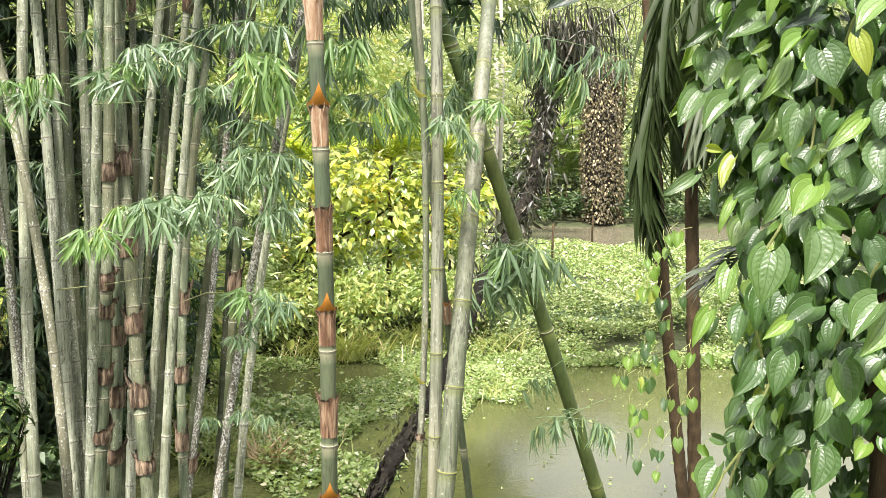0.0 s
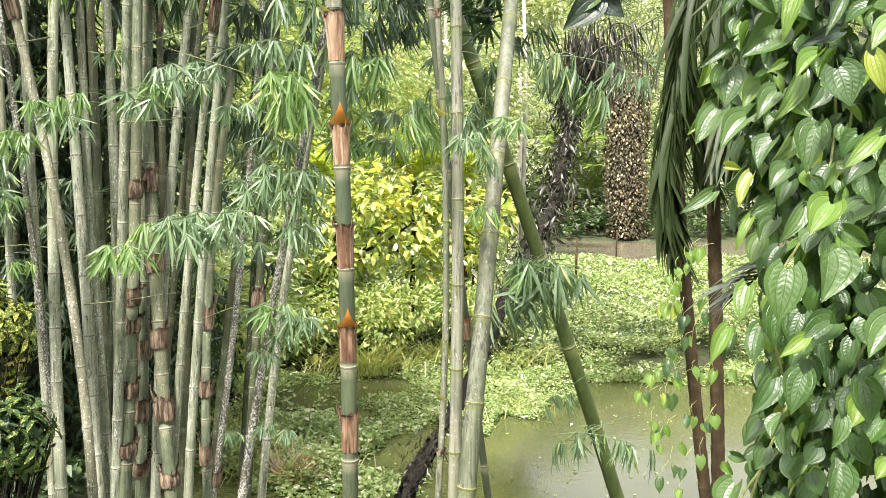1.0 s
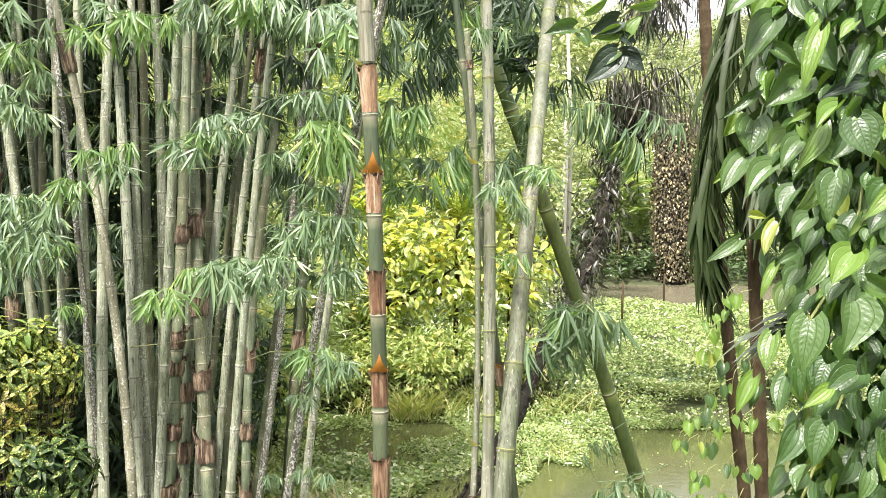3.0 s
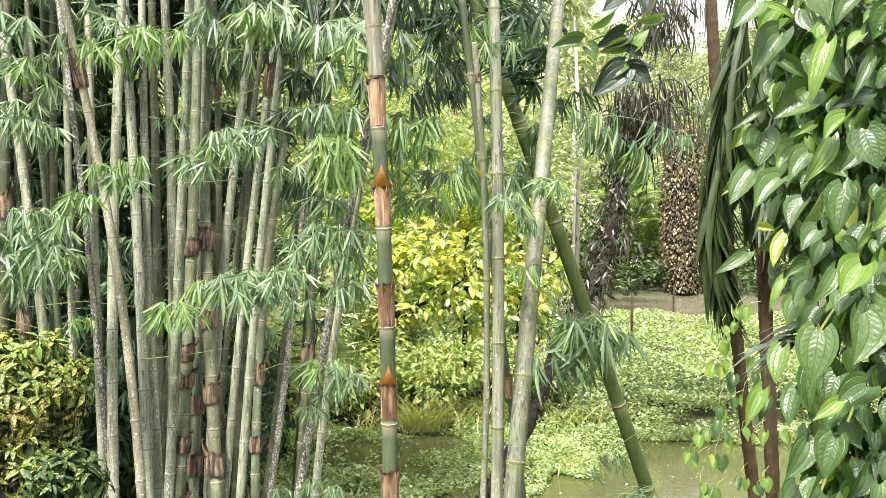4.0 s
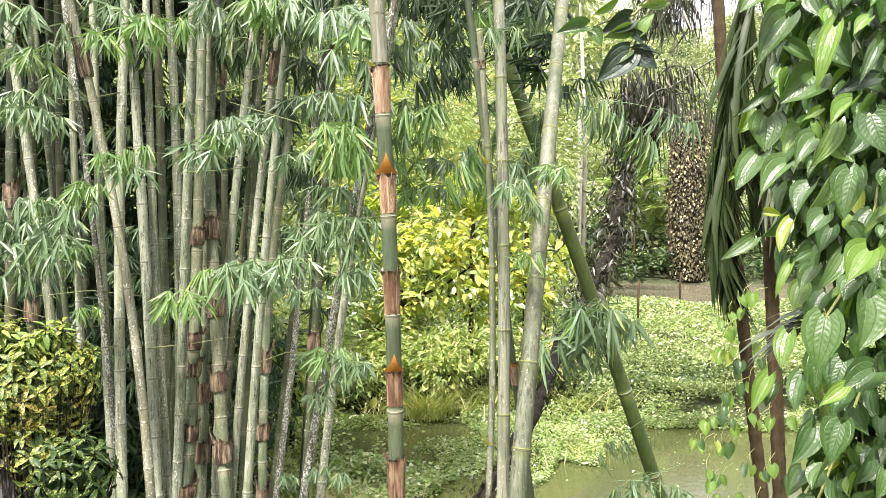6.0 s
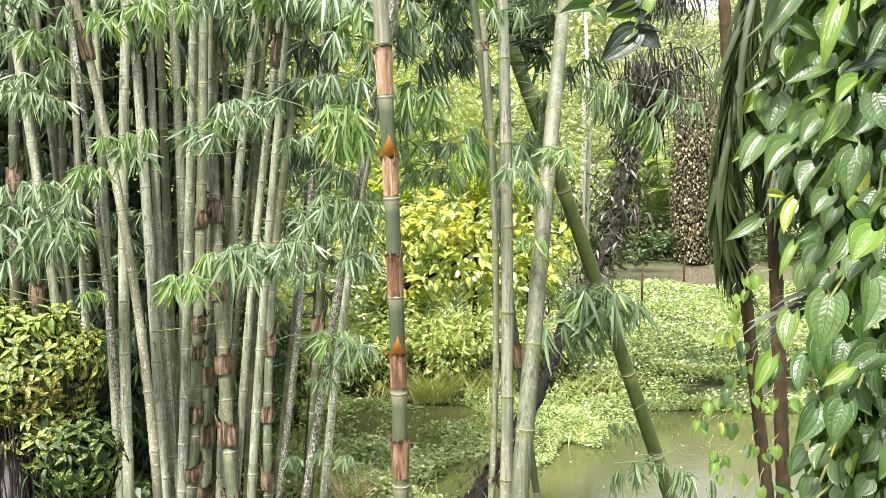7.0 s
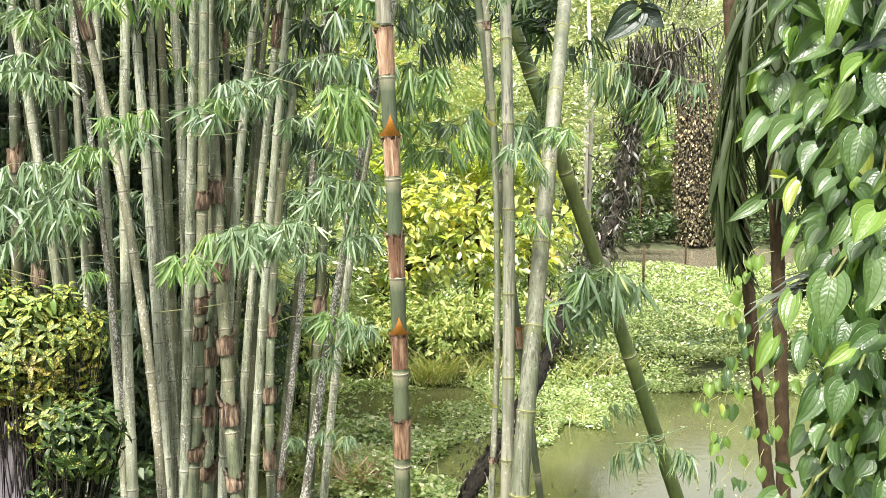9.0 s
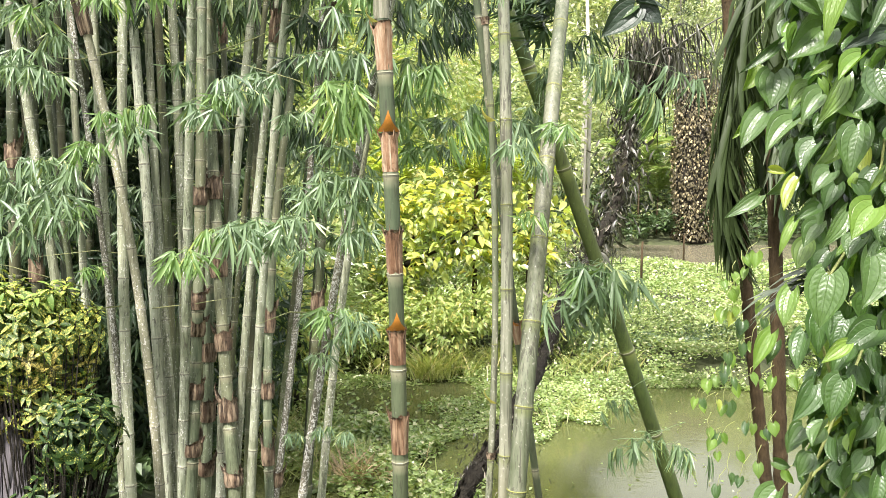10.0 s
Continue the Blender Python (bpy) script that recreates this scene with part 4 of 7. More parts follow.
spray(cZ, (-0.602, 5.400, 3.801), (0.40, -0.90, -0.01), 0.80, M_BAMBOO_LEAF, False, 4)
spray(cY, (-0.743, 5.400, 3.658), (0.55, -0.90, 0.02), 0.80, M_BAMBOO_LEAF, False, 2)
spray(cY, (-0.828, 5.500, 3.545), (0.10, -0.90, -0.10), 0.69, M_BAMBOO_LEAF, False, 4)
spray(cZ, (-0.625, 5.300, 3.586), (-0.21, -0.90, -0.00), 0.80, M_BAMBOO_LEAF, False, 4)
spray(cV, (-1.495, 5.100, 3.158), (0.38, -0.90, 0.13), 0.75, M_BAMBOO_LEAF_LIGHT, False, 5)
spray(cS, (-1.568, 5.100, 3.118), (-0.18, -0.90, 0.13), 0.57, M_BAMBOO_LEAF_LIGHT, False, 6)
spray(cV, (-1.355, 5.200, 3.302), (-0.18, -0.90, 0.20), 0.69, M_BAMBOO_LEAF_LIGHT, False, 7)
spray(cU, (-1.235, 5.100, 3.327), (0.57, -0.90, 0.23), 0.80, M_BAMBOO_LEAF, False, 2)
spray(cU, (-1.108, 5.100, 3.320), (0.04, -0.90, -0.04), 0.92, M_BAMBOO_LEAF, False, 5)
spray(cX, (-1.002, 5.100, 3.341), (0.52, -0.90, 0.07), 0.80, M_BAMBOO_LEAF, False, 1)
spray(cY, (-0.912, 5.200, 3.372), (0.26, -0.90, 0.16), 0.80, M_BAMBOO_LEAF, False, 2)
spray(cY, (-0.946, 5.200, 3.256), (0.14, -0.90, 0.23), 0.63, M_BAMBOO_LEAF, False, 6)
spray(cY, (-0.742, 5.400, 3.481), (-0.24, -0.90, 0.09), 0.80, M_BAMBOO_LEAF, False, 4)
spray(cZ, (-0.590, 5.300, 3.510), (0.26, -0.90, -0.09), 0.86, M_BAMBOO_LEAF, False, 2)
spray(cZ, (-0.514, 5.300, 3.615), (0.10, -0.90, 0.12), 0.80, M_BAMBOO_LEAF, False, 2)
spray(cY, (-0.856, 5.500, 3.155), (-0.34, -0.90, 0.14), 0.69, M_BAMBOO_LEAF, False, 0)
spray(cZ, (-0.593, 5.400, 3.269), (0.58, -0.90, 0.24), 0.80, M_BAMBOO_LEAF, False, 2)
spray(cZ, (-0.450, 5.300, 3.309), (-0.54, -0.90, -0.05), 0.63, M_BAMBOO_LEAF, False, 5)
spray(cY, (-0.826, 5.500, 2.721), (0.56, -0.90, 0.07), 0.43, M_BAMBOO_LEAF, False, 0)
spray(cZ2, (-0.674, 5.300, 2.785), (-0.10, -0.90, 0.02), 0.75, M_BAMBOO_LEAF_LIGHT, False, 1)
spray(cZ2, (-0.511, 5.300, 2.744), (0.11, -0.90, -0.02), 0.60, M_BAMBOO_LEAF, False, 5)
spray(cZ2, (-0.587, 5.300, 2.611), (-0.60, -0.90, 0.04), 0.52, M_BAMBOO_LEAF, False, 4)
spray(cZ, (-0.753, 5.500, 2.468), (0.43, -0.90, 0.20), 0.43, M_BAMBOO_LEAF, False, 5)
spray(cZ2, (-0.448, 5.300, 2.709), (0.56, -0.90, 0.09), 0.52, M_BAMBOO_LEAF, False, 4)
spray(cF, (-2.794, 5.700, 3.464), (-0.49, -0.90, 0.09), 0.92, M_BAMBOO_LEAF, False, 5)
spray(cG, (-2.638, 5.700, 3.427), (0.54, -0.90, 0.00), 0.80, M_BAMBOO_LEAF, False, 5)
spray(cI, (-2.497, 5.700, 3.502), (0.38, -0.90, 0.05), 0.80, M_BAMBOO_LEAF, False, 5)
spray(cG, (-2.720, 5.700, 3.315), (-0.04, -0.90, -0.05), 0.80, M_BAMBOO_LEAF, False, 6)
spray(cG, (-2.490, 5.700, 3.353), (0.08, -0.90, 0.24), 0.69, M_BAMBOO_LEAF, False, 2)
spray(cJ, (-2.386, 5.700, 3.428), (0.13, -0.90, 0.02), 0.63, M_BAMBOO_LEAF_LIGHT, False, 0)
spray(cK, (-2.252, 5.600, 3.034), (-0.14, -0.90, 0.01), 0.46, M_BAMBOO_LEAF_LIGHT, False, 2)
spray(cA, (-2.782, 5.600, 3.252), (-0.21, -0.90, 0.21), 0.80, M_BAMBOO_LEAF, False, 6)
spray(cZ2, (-0.618, 5.600, 1.934), (-0.08, -0.90, 0.24), 0.39, M_BAMBOO_LEAF, False, 7)
spray(cZ2, (-0.778, 5.700, 1.943), (-0.25, -0.90, 0.24), 0.39, M_BAMBOO_LEAF, False, 6)
spray(cY, (-1.001, 5.800, 1.877), (-0.14, -0.90, 0.20), 0.39, M_BAMBOO_LEAF, False, 2)
spray(cZ2, (-0.234, 7.000, 5.423), (0.11, -0.90, -0.01), 1.03, M_BAMBOO_LEAF_SHADED, False, 7)
spray(cZ2, (-0.042, 7.100, 5.488), (-0.30, -0.90, -0.09), 1.03, M_BAMBOO_LEAF_SHADED, False, 7)
spray(cY, (0.097, 7.000, 5.416), (0.52, -0.90, -0.05), 1.03, M_BAMBOO_LEAF_SHADED, False, 1)
spray(cZ, (0.280, 7.000, 5.463), (0.19, -0.90, 0.24), 1.03, M_BAMBOO_LEAF_SHADED, False, 4)
spray(cX, (-0.129, 6.800, 5.182), (-0.55, -0.90, -0.05), 0.92, M_BAMBOO_LEAF, False, 0)
spray(cZ, (0.051, 7.000, 5.232), (-0.02, -0.90, 0.10), 0.92, M_BAMBOO_LEAF_SHADED, False, 7)
spray(cZ2, (0.235, 7.000, 5.270), (0.34, -0.90, -0.01), 0.92, M_BAMBOO_LEAF_SHADED, False, 2)
spray(cX, (-0.280, 6.200, 4.911), (0.27, -0.90, 0.00), 0.92, M_BAMBOO_LEAF, False, 7)
spray(cY, (-0.204, 6.400, 4.789), (0.02, -0.90, 0.20), 0.92, M_BAMBOO_LEAF, False, 0)
spray(cZ2, (-0.039, 6.800, 5.004), (0.31, -0.90, 0.01), 0.92, M_BAMBOO_LEAF, False, 4)
spray(cZ2, (0.148, 7.200, 5.045), (0.28, -0.90, -0.09), 0.92, M_BAMBOO_LEAF_SHADED, False, 5)
spray(cZ, (0.290, 7.200, 5.094), (0.22, -0.90, 0.18), 0.92, M_BAMBOO_LEAF_SHADED, False, 0)
spray(cY, (-0.269, 6.000, 4.465), (-0.60, -0.90, 0.09), 0.80, M_BAMBOO_LEAF, False, 3)
spray(cX, (-0.108, 5.800, 4.365), (-0.58, -0.90, 0.17), 1.03, M_BAMBOO_LEAF_LIGHT, False, 7)
spray(cX, (-0.001, 6.000, 4.435), (0.43, -0.90, 0.19), 0.80, M_BAMBOO_LEAF_LIGHT, False, 6)
spray(cZ2, (0.153, 7.400, 4.884), (0.22, -0.90, 0.15), 0.92, M_BAMBOO_LEAF_SHADED, False, 7)
spray(cY, (-0.229, 6.000, 4.229), (0.40, -0.90, -0.08), 0.80, M_BAMBOO_LEAF, False, 6)
spray(cX, (-0.034, 6.400, 4.244), (0.10, -0.90, 0.13), 0.80, M_BAMBOO_LEAF_LIGHT, False, 4)
spray(cX, (-0.203, 6.200, 4.049), (-0.43, -0.90, 0.07), 0.80, M_BAMBOO_LEAF_LIGHT, False, 5)
spray(cY, (0.051, 6.400, 4.068), (0.05, -0.90, 0.05), 0.80, M_BAMBOO_LEAF, False, 1)
spray(cY, (-0.113, 6.200, 3.887), (0.28, -0.90, -0.01), 0.92, M_BAMBOO_LEAF_LIGHT, False, 1)
spray(cX, (-0.267, 6.000, 3.835), (0.20, -0.90, -0.09), 0.80, M_BAMBOO_LEAF_LIGHT, False, 1)
spray(cY, (0.094, 6.400, 3.866), (0.60, -0.90, 0.15), 0.80, M_BAMBOO_LEAF, False, 1)
spray(cY, (0.270, 6.600, 3.922), (0.41, -0.90, -0.02), 0.80, M_BAMBOO_LEAF_LIGHT, False, 2)
spray(cX, (0.233, 6.800, 4.157), (0.59, -0.90, 0.15), 0.80, M_BAMBOO_LEAF, False, 2)
spray(cZ, (-0.318, 6.000, 5.015), (-0.38, -0.90, -0.04), 0.92, M_BAMBOO_LEAF, False, 1)
spray(cZ, (-0.444, 5.600, 4.987), (0.15, -0.90, -0.08), 1.03, M_BAMBOO_LEAF, False, 1)
spray(cZ, (-0.456, 5.400, 4.751), (0.19, -0.90, 0.16), 1.03, M_BAMBOO_LEAF_LIGHT, False, 4)
spray(cZ, (-0.447, 5.300, 4.387), (-0.53, -0.90, 0.10), 0.92, M_BAMBOO_LEAF, False, 6)
spray(cZ, (-0.506, 5.200, 4.193), (0.45, -0.90, -0.05), 0.92, M_BAMBOO_LEAF_LIGHT, False, 6)
spray(cZ, (-0.522, 5.300, 4.032), (-0.49, -0.90, 0.14), 0.92, M_BAMBOO_LEAF_LIGHT, False, 7)
spray(cZ2, (0.485, 7.400, 4.643), (-0.01, -0.90, 0.23), 0.80, M_BAMBOO_LEAF, False, 0)
spray(cZ2, (-0.414, 5.800, 4.736), (-0.43, -0.90, 0.00), 0.92, M_BAMBOO_LEAF_SHADED, False, 3)
spray(cZ2, (-0.308, 6.600, 5.468), (-0.28, -0.90, 0.09), 1.15, M_BAMBOO_LEAF_SHADED, False, 4)
spray(cZ, (-0.050, 6.800, 5.574), (0.02, -0.90, -0.05), 1.15, M_BAMBOO_LEAF_SHADED, False, 5)
spray(cZ, (0.218, 6.800, 5.576), (-0.06, -0.90, 0.04), 1.15, M_BAMBOO_LEAF_SHADED, False, 0)
spray(cY, (-0.516, 6.000, 5.289), (0.19, -0.90, -0.07), 1.15, M_BAMBOO_LEAF, False, 0)
spray(cY, (-0.752, 6.000, 5.248), (-0.49, -0.90, -0.06), 1.15, M_BAMBOO_LEAF_SHADED, False, 7)
spray(cX, (0.472, 6.600, 5.496), (-0.31, -0.90, 0.21), 1.15, M_BAMBOO_LEAF_SHADED, False, 5)
spray(cX, (0.689, 6.400, 5.437), (-0.47, -0.90, 0.09), 1.15, M_BAMBOO_LEAF_SHADED, False, 0)
spray(white_stem, (0.275, 3.350, 4.310), (-0.80, -0.80, 0.00), 0.42, M_BAMBOO_LEAF, False, 2)
spray(white_stem, (0.302, 3.400, 3.723), (-0.20, -0.80, 0.00), 0.40, M_BAMBOO_LEAF, False, 6)
spray(white_stem, (0.359, 3.450, 3.695), (0.30, -0.80, 0.00), 0.40, M_BAMBOO_LEAF, False, 3)
spray(grey_stem, (0.495, 3.500, 3.790), (0.00, -0.80, 0.00), 0.45, M_BAMBOO_LEAF_LIGHT, False, 1)
spray(grey_stem, (0.472, 3.500, 3.776), (-0.50, -0.80, 0.00), 0.30, M_BAMBOO_LEAF, False, 1)
spray(white_stem, (0.403, 3.600, 3.637), (0.20, -0.80, 0.00), 0.35, M_BAMBOO_LEAF, False, 7)
spray(grey_stem, (0.358, 3.500, 3.426), (-0.50, -0.80, 0.00), 0.40, M_BAMBOO_LEAF_LIGHT, False, 3)
spray(green_stem, (0.469, 5.400, 3.983), (0.00, -0.80, 0.00), 0.80, M_BAMBOO_LEAF, False, 2)
spray(green_stem, (0.572, 5.600, 3.920), (0.20, -0.80, 0.00), 0.80, M_BAMBOO_LEAF, False, 6)
spray(green_stem, (0.618, 5.200, 4.916), (0.00, -0.80, 0.00), 0.90, M_BAMBOO_LEAF_SHADED, False, 5)
spray(green_stem, (0.564, 5.400, 5.005), (0.20, -0.80, 0.00), 0.90, M_BAMBOO_LEAF_SHADED, False, 3)
spray(green_stem, (0.482, 5.600, 5.023), (-0.20, -0.80, 0.00), 0.90, M_BAMBOO_LEAF_SHADED, False, 4)
spray(grey_stem, (0.060, 5.800, 4.719), (-0.90, -0.20, -0.20), 0.80, M_BAMBOO_LEAF_SHADED, True, 3)
spray(grey_stem, (0.189, 5.700, 4.588), (-0.80, -0.30, -0.20), 0.70, M_BAMBOO_LEAF_SHADED, True, 5)
spray(grey_stem, (-0.093, 6.000, 4.684), (-0.90, -0.20, -0.20), 1.20, M_BAMBOO_LEAF_SHADED, True, 4)
spray(green_stem, (0.093, 5.500, 3.982), (-0.90, -0.30, -0.30), 1.10, M_BAMBOO_LEAF_LIGHT, True, 7)
spray(green_stem, (0.250, 5.800, 4.158), (-0.60, -0.30, -0.20), 1.00, M_BAMBOO_LEAF, False, 6)
spray(green_stem, (0.681, 5.200, 4.258), (0.40, -0.50, -0.20), 0.70, M_BAMBOO_LEAF, True, 2)
spray(green_stem, (0.603, 5.400, 4.078), (-0.20, -0.60, -0.20), 0.70, M_BAMBOO_LEAF, True, 6)
spray(green_stem, (0.753, 5.600, 4.026), (0.60, -0.30, -0.20), 0.70, M_BAMBOO_LEAF, True, 1)
spray(green_stem, (1.033, 5.900, 3.050), (-0.30, -0.80, 0.10), 1.10, M_BAMBOO_LEAF, False, 2)
spray(green_stem, (1.150, 5.800, 2.981), (0.40, -0.80, 0.00), 1.30, M_BAMBOO_LEAF, False, 6)
spray(green_stem, (0.957, 5.900, 2.855), (-0.80, -0.40, -0.20), 1.10, M_BAMBOO_LEAF, False, 5)
spray(green_stem, (1.038, 5.700, 2.839), (0.10, -0.80, -0.50), 1.20, M_BAMBOO_LEAF, True, 2)
spray(green_stem, (1.306, 5.900, 2.953), (0.90, -0.40, 0.00), 1.10, M_BAMBOO_LEAF, False, 0)
spray(green_stem, (0.895, 6.000, 2.725), (-0.70, -0.30, -0.40), 1.00, M_BAMBOO_LEAF, True, 6)
spray(green_stem, (1.285, 5.800, 2.971), (0.60, -0.70, 0.10), 1.10, M_BAMBOO_LEAF, False, 3)
spray(green_stem, (1.036, 5.800, 2.989), (-0.50, -0.70, 0.10), 1.00, M_BAMBOO_LEAF_LIGHT, False, 1)
spray(green_stem, (0.764, 7.400, 5.325), (0.10, -0.60, -0.50), 1.60, M_BAMBOO_LEAF_SHADED, True, 0)
spray(green_stem, (0.853, 7.400, 5.156), (0.10, -0.60, -0.50), 1.70, M_BAMBOO_LEAF_SHADED, True, 2)
spray(green_stem, (1.301, 5.200, 1.993), (-0.70, -0.50, -0.20), 0.70, M_BAMBOO_LEAF, False, 4)
spray(green_stem, (1.412, 5.100, 1.988), (0.90, -0.40, 0.00), 0.80, M_BAMBOO_LEAF, False, 2)
spray(green_stem, (1.162, 5.200, 1.993), (-0.90, -0.30, -0.10), 0.70, M_BAMBOO_LEAF, False, 7)
spray(green_stem, (1.171, 5.500, 2.202), (-0.90, -0.30, -0.40), 0.60, M_BAMBOO_LEAF, False, 2)
spray(green_stem, (0.826, 4.600, 4.260), (0.90, -0.20, 0.00), 0.80, M_BAMBOO_LEAF, False, 7)
spray(green_stem, (0.977, 4.600, 4.171), (0.90, -0.20, -0.10), 0.90, M_BAMBOO_LEAF, True, 7)
spray(green_stem, (1.127, 4.600, 4.111), (0.90, -0.10, -0.20), 0.90, M_BAMBOO_LEAF, True, 5)
spray(green_stem, (1.174, 4.600, 3.962), (0.60, -0.20, -0.50), 0.70, M_BAMBOO_LEAF_LIGHT, True, 7)
spray(green_stem, (0.813, 4.700, 4.367), (-0.60, -0.20, -0.20), 0.70, M_BAMBOO_LEAF_SHADED, False, 4)
spray(green_stem, (1.274, 4.700, 4.155), (0.90, 0.00, -0.20), 0.80, M_BAMBOO_LEAF, False, 4)
spray(grey_stem, (0.523, 5.000, 4.583), (0.20, 0.20, -0.70), 0.90, M_BAMBOO_LEAF_SHADED, True, 7)
spray(grey_stem, (0.583, 5.100, 4.474), (0.10, 0.20, -0.90), 1.00, M_BAMBOO_LEAF_SHADED, True, 6)
spray(grey_stem, (0.652, 5.000, 4.615), (0.30, 0.20, -0.80), 0.90, M_BAMBOO_LEAF_SHADED, True, 2)
spray(grey_stem, (0.059, 5.044, 4.731), (-0.51, -0.36, -0.30), 0.71, M_BAMBOO_LEAF_SHADED, True, 5)
spray(white_stem, (0.121, 4.886, 4.798), (0.35, -0.24, -0.30), 0.81, M_BAMBOO_LEAF_SHADED, True, 6)
spray(white_stem, (0.215, 5.123, 4.830), (-0.74, -0.07, -0.30), 0.73, M_BAMBOO_LEAF_LIGHT, True, 5)
spray(green_stem, (0.304, 5.746, 5.166), (-0.13, 0.07, -0.30), 0.89, M_BAMBOO_LEAF_SHADED, True, 7)
spray(white_stem, (0.264, 5.268, 4.905), (-0.48, -0.41, -0.30), 0.73, M_BAMBOO_LEAF_LIGHT, True, 0)
spray(white_stem, (0.340, 5.355, 5.039), (-0.28, 0.11, -0.30), 0.87, M_BAMBOO_LEAF_SHADED, True, 6)
spray(green_stem, (0.492, 5.961, 5.137), (-0.19, 0.17, -0.30), 0.97, M_BAMBOO_LEAF_LIGHT, True, 4)
spray(green_stem, (0.459, 5.182, 4.999), (-0.29, 0.19, -0.30), 0.85, M_BAMBOO_LEAF_SHADED, True, 2)
spray(white_stem, (0.559, 5.945, 5.301), (-0.41, -0.47, -0.30), 0.74, M_BAMBOO_LEAF_SHADED, True, 0)
spray(grey_stem, (0.614, 5.909, 5.093), (0.45, -0.33, -0.30), 0.78, M_BAMBOO_LEAF, True, 4)
spray(green_stem, (0.590, 5.326, 4.916), (0.58, 0.12, -0.30), 0.97, M_BAMBOO_LEAF, True, 2)
spray(green_stem, (0.658, 5.459, 4.982), (0.37, -0.48, -0.30), 0.80, M_BAMBOO_LEAF_LIGHT, True, 2)

# more leaves on the grove, and stems behind it with shade in their colour
for i, c in enumerate(list(CULMS)):
    if i < 27:
        grow(c, 3, M_BAMBOO_LEAF if i % 3 else M_BAMBOO_LEAF_SHADED, 5.0, 7.0)
rb = random.Random(12)
for i in range(30):
    x = rb.uniform(-5.8, -0.9)
    y = rb.uniform(7.6, 10.5)
    lean = rb.uniform(-0.12, 0.16) + 0.05 * (x + 3)
    r = rb.uniform(0.035, 0.05)
    c = bamboo((x - lean, y, 1.0), (x, y, 3.0), (x + 1.6 * lean, y - 0.1, 6.0), r, M_CULM_SHADED, rb.uniform(2.8, 3.2), rb.uniform(0.38, 0.46), 7.6, "bamboo stem deep in the grove, shade put into its dark green", ringed=False)
    grow(c, 13, rb.choice((M_BAMBOO_LEAF_SHADED, M_BAMBOO_LEAF_SHADED, M_BAMBOO_LEAF)), 2.2, 6.4)
# leaf wall behind the stems, coloured dark like the shaded gaps
n = 30000
x = rng.uniform(-9, -1.9, n)
y = 9.2 + 2.6 * rng.random(n) + 0.5 * np.sin(2 * x)
z = 0.8 + 6.2 * rng.random(n)
keep = np.sin(1.7 * x + 0.6 * z) + np.sin(2.3 * z - 0.9 * x + 2) + 0.6 * np.sin(5 * x + 4 * z) > -0.9 - 0.5 * (x < -3)
p = np.stack([x, y, z], 1)[keep]
lone("bamboo_foliage", cloud_mesh("bamboo_foliage", scatter(p, rng.normal(size=p.shape) * [1, 1, 0.5] + [0, -0.3, -0.7], 0.26 * rng.uniform(0.6, 1.3, len(p)), 0.15, 0.2)), M_BAMBOO_LEAF_SHADED, "dense bamboo leaves darkened to fill the shaded gaps of the grove", "foliage", kind="stuff")

# a leaf layer added mostly above view, to shade the grove's back
n = 16000
p = np.stack([rng.uniform(-7.5, -1.1, n), rng.uniform(7.6, 10.5, n), rng.uniform(6.0, 8.4, n)], 1)
lone("bamboo_foliage", cloud_mesh("bamboo_foliage", scatter(p, rng.normal(size=p.shape) * [1, 1, 0.5] + [0, 0, -0.6], 0.27 * rng.uniform(0.6, 1.3, n), 0.16, 0.2)), M_BAMBOO_LEAF_SHADED, "bamboo leaf layer added above the grove to shade its back", "foliage", kind="stuff")

# bare twigs crossing the grove
for i in range(11):
    c = CULMS[rb.randint(0, 26)]
    z = rb.uniform(2.2, 5.0)
    p = c[1].at(z) + Vector((0, -0.05, 0))
    a = rb.uniform(-0.5, 0.5) + (0 if rb.random() < 0.5 else math.pi)
    q = p + Vector((math.cos(a), -0.5, rb.uniform(-0.15, 0.35))) * rb.uniform(0.3, 0.9)
    m = p.lerp(q, 0.55) + Vector((0, 0, rb.uniform(-0.05, 0.06)))
    part("twig", quick("twig", tube([p, m, q], [0.006, 0.004, 0.0015], 5)), M_TWIG, c[0])

# ---------- climbing vine ----------
rv = random.Random(31)
HEARTS = [heart(1.0, (0.8, 0.72, 0.88, 0.78, 0.5, 0.42)[i], rv.uniform(0.08, 0.3), rv.uniform(0.35, 0.9), 0.03, rv.uniform(0.02, 0.045), i) for i in range(6)]
HEART_MESHES = [quick("vine_leaf", h) for h in HEARTS]
VINE_SKIN = {"V": M_VINE_LEAF, "Y": M_VINE_LEAF_YOUNG, "B": M_VINE_LEAF_SHADED, "D": M_BROAD_SHADED}
vine = thing("betel_vine", (1.6, 2.55, 1.2), "glossy green heart-leaved vine climbing over a tree", "vine")
twig_thing = thing("leafy_twig", (0.75, 2.4, 4.6), "overhanging twig with broad leaves, many coloured as in shade", "twig")
EYE = Vector((0, 0, 3.5))


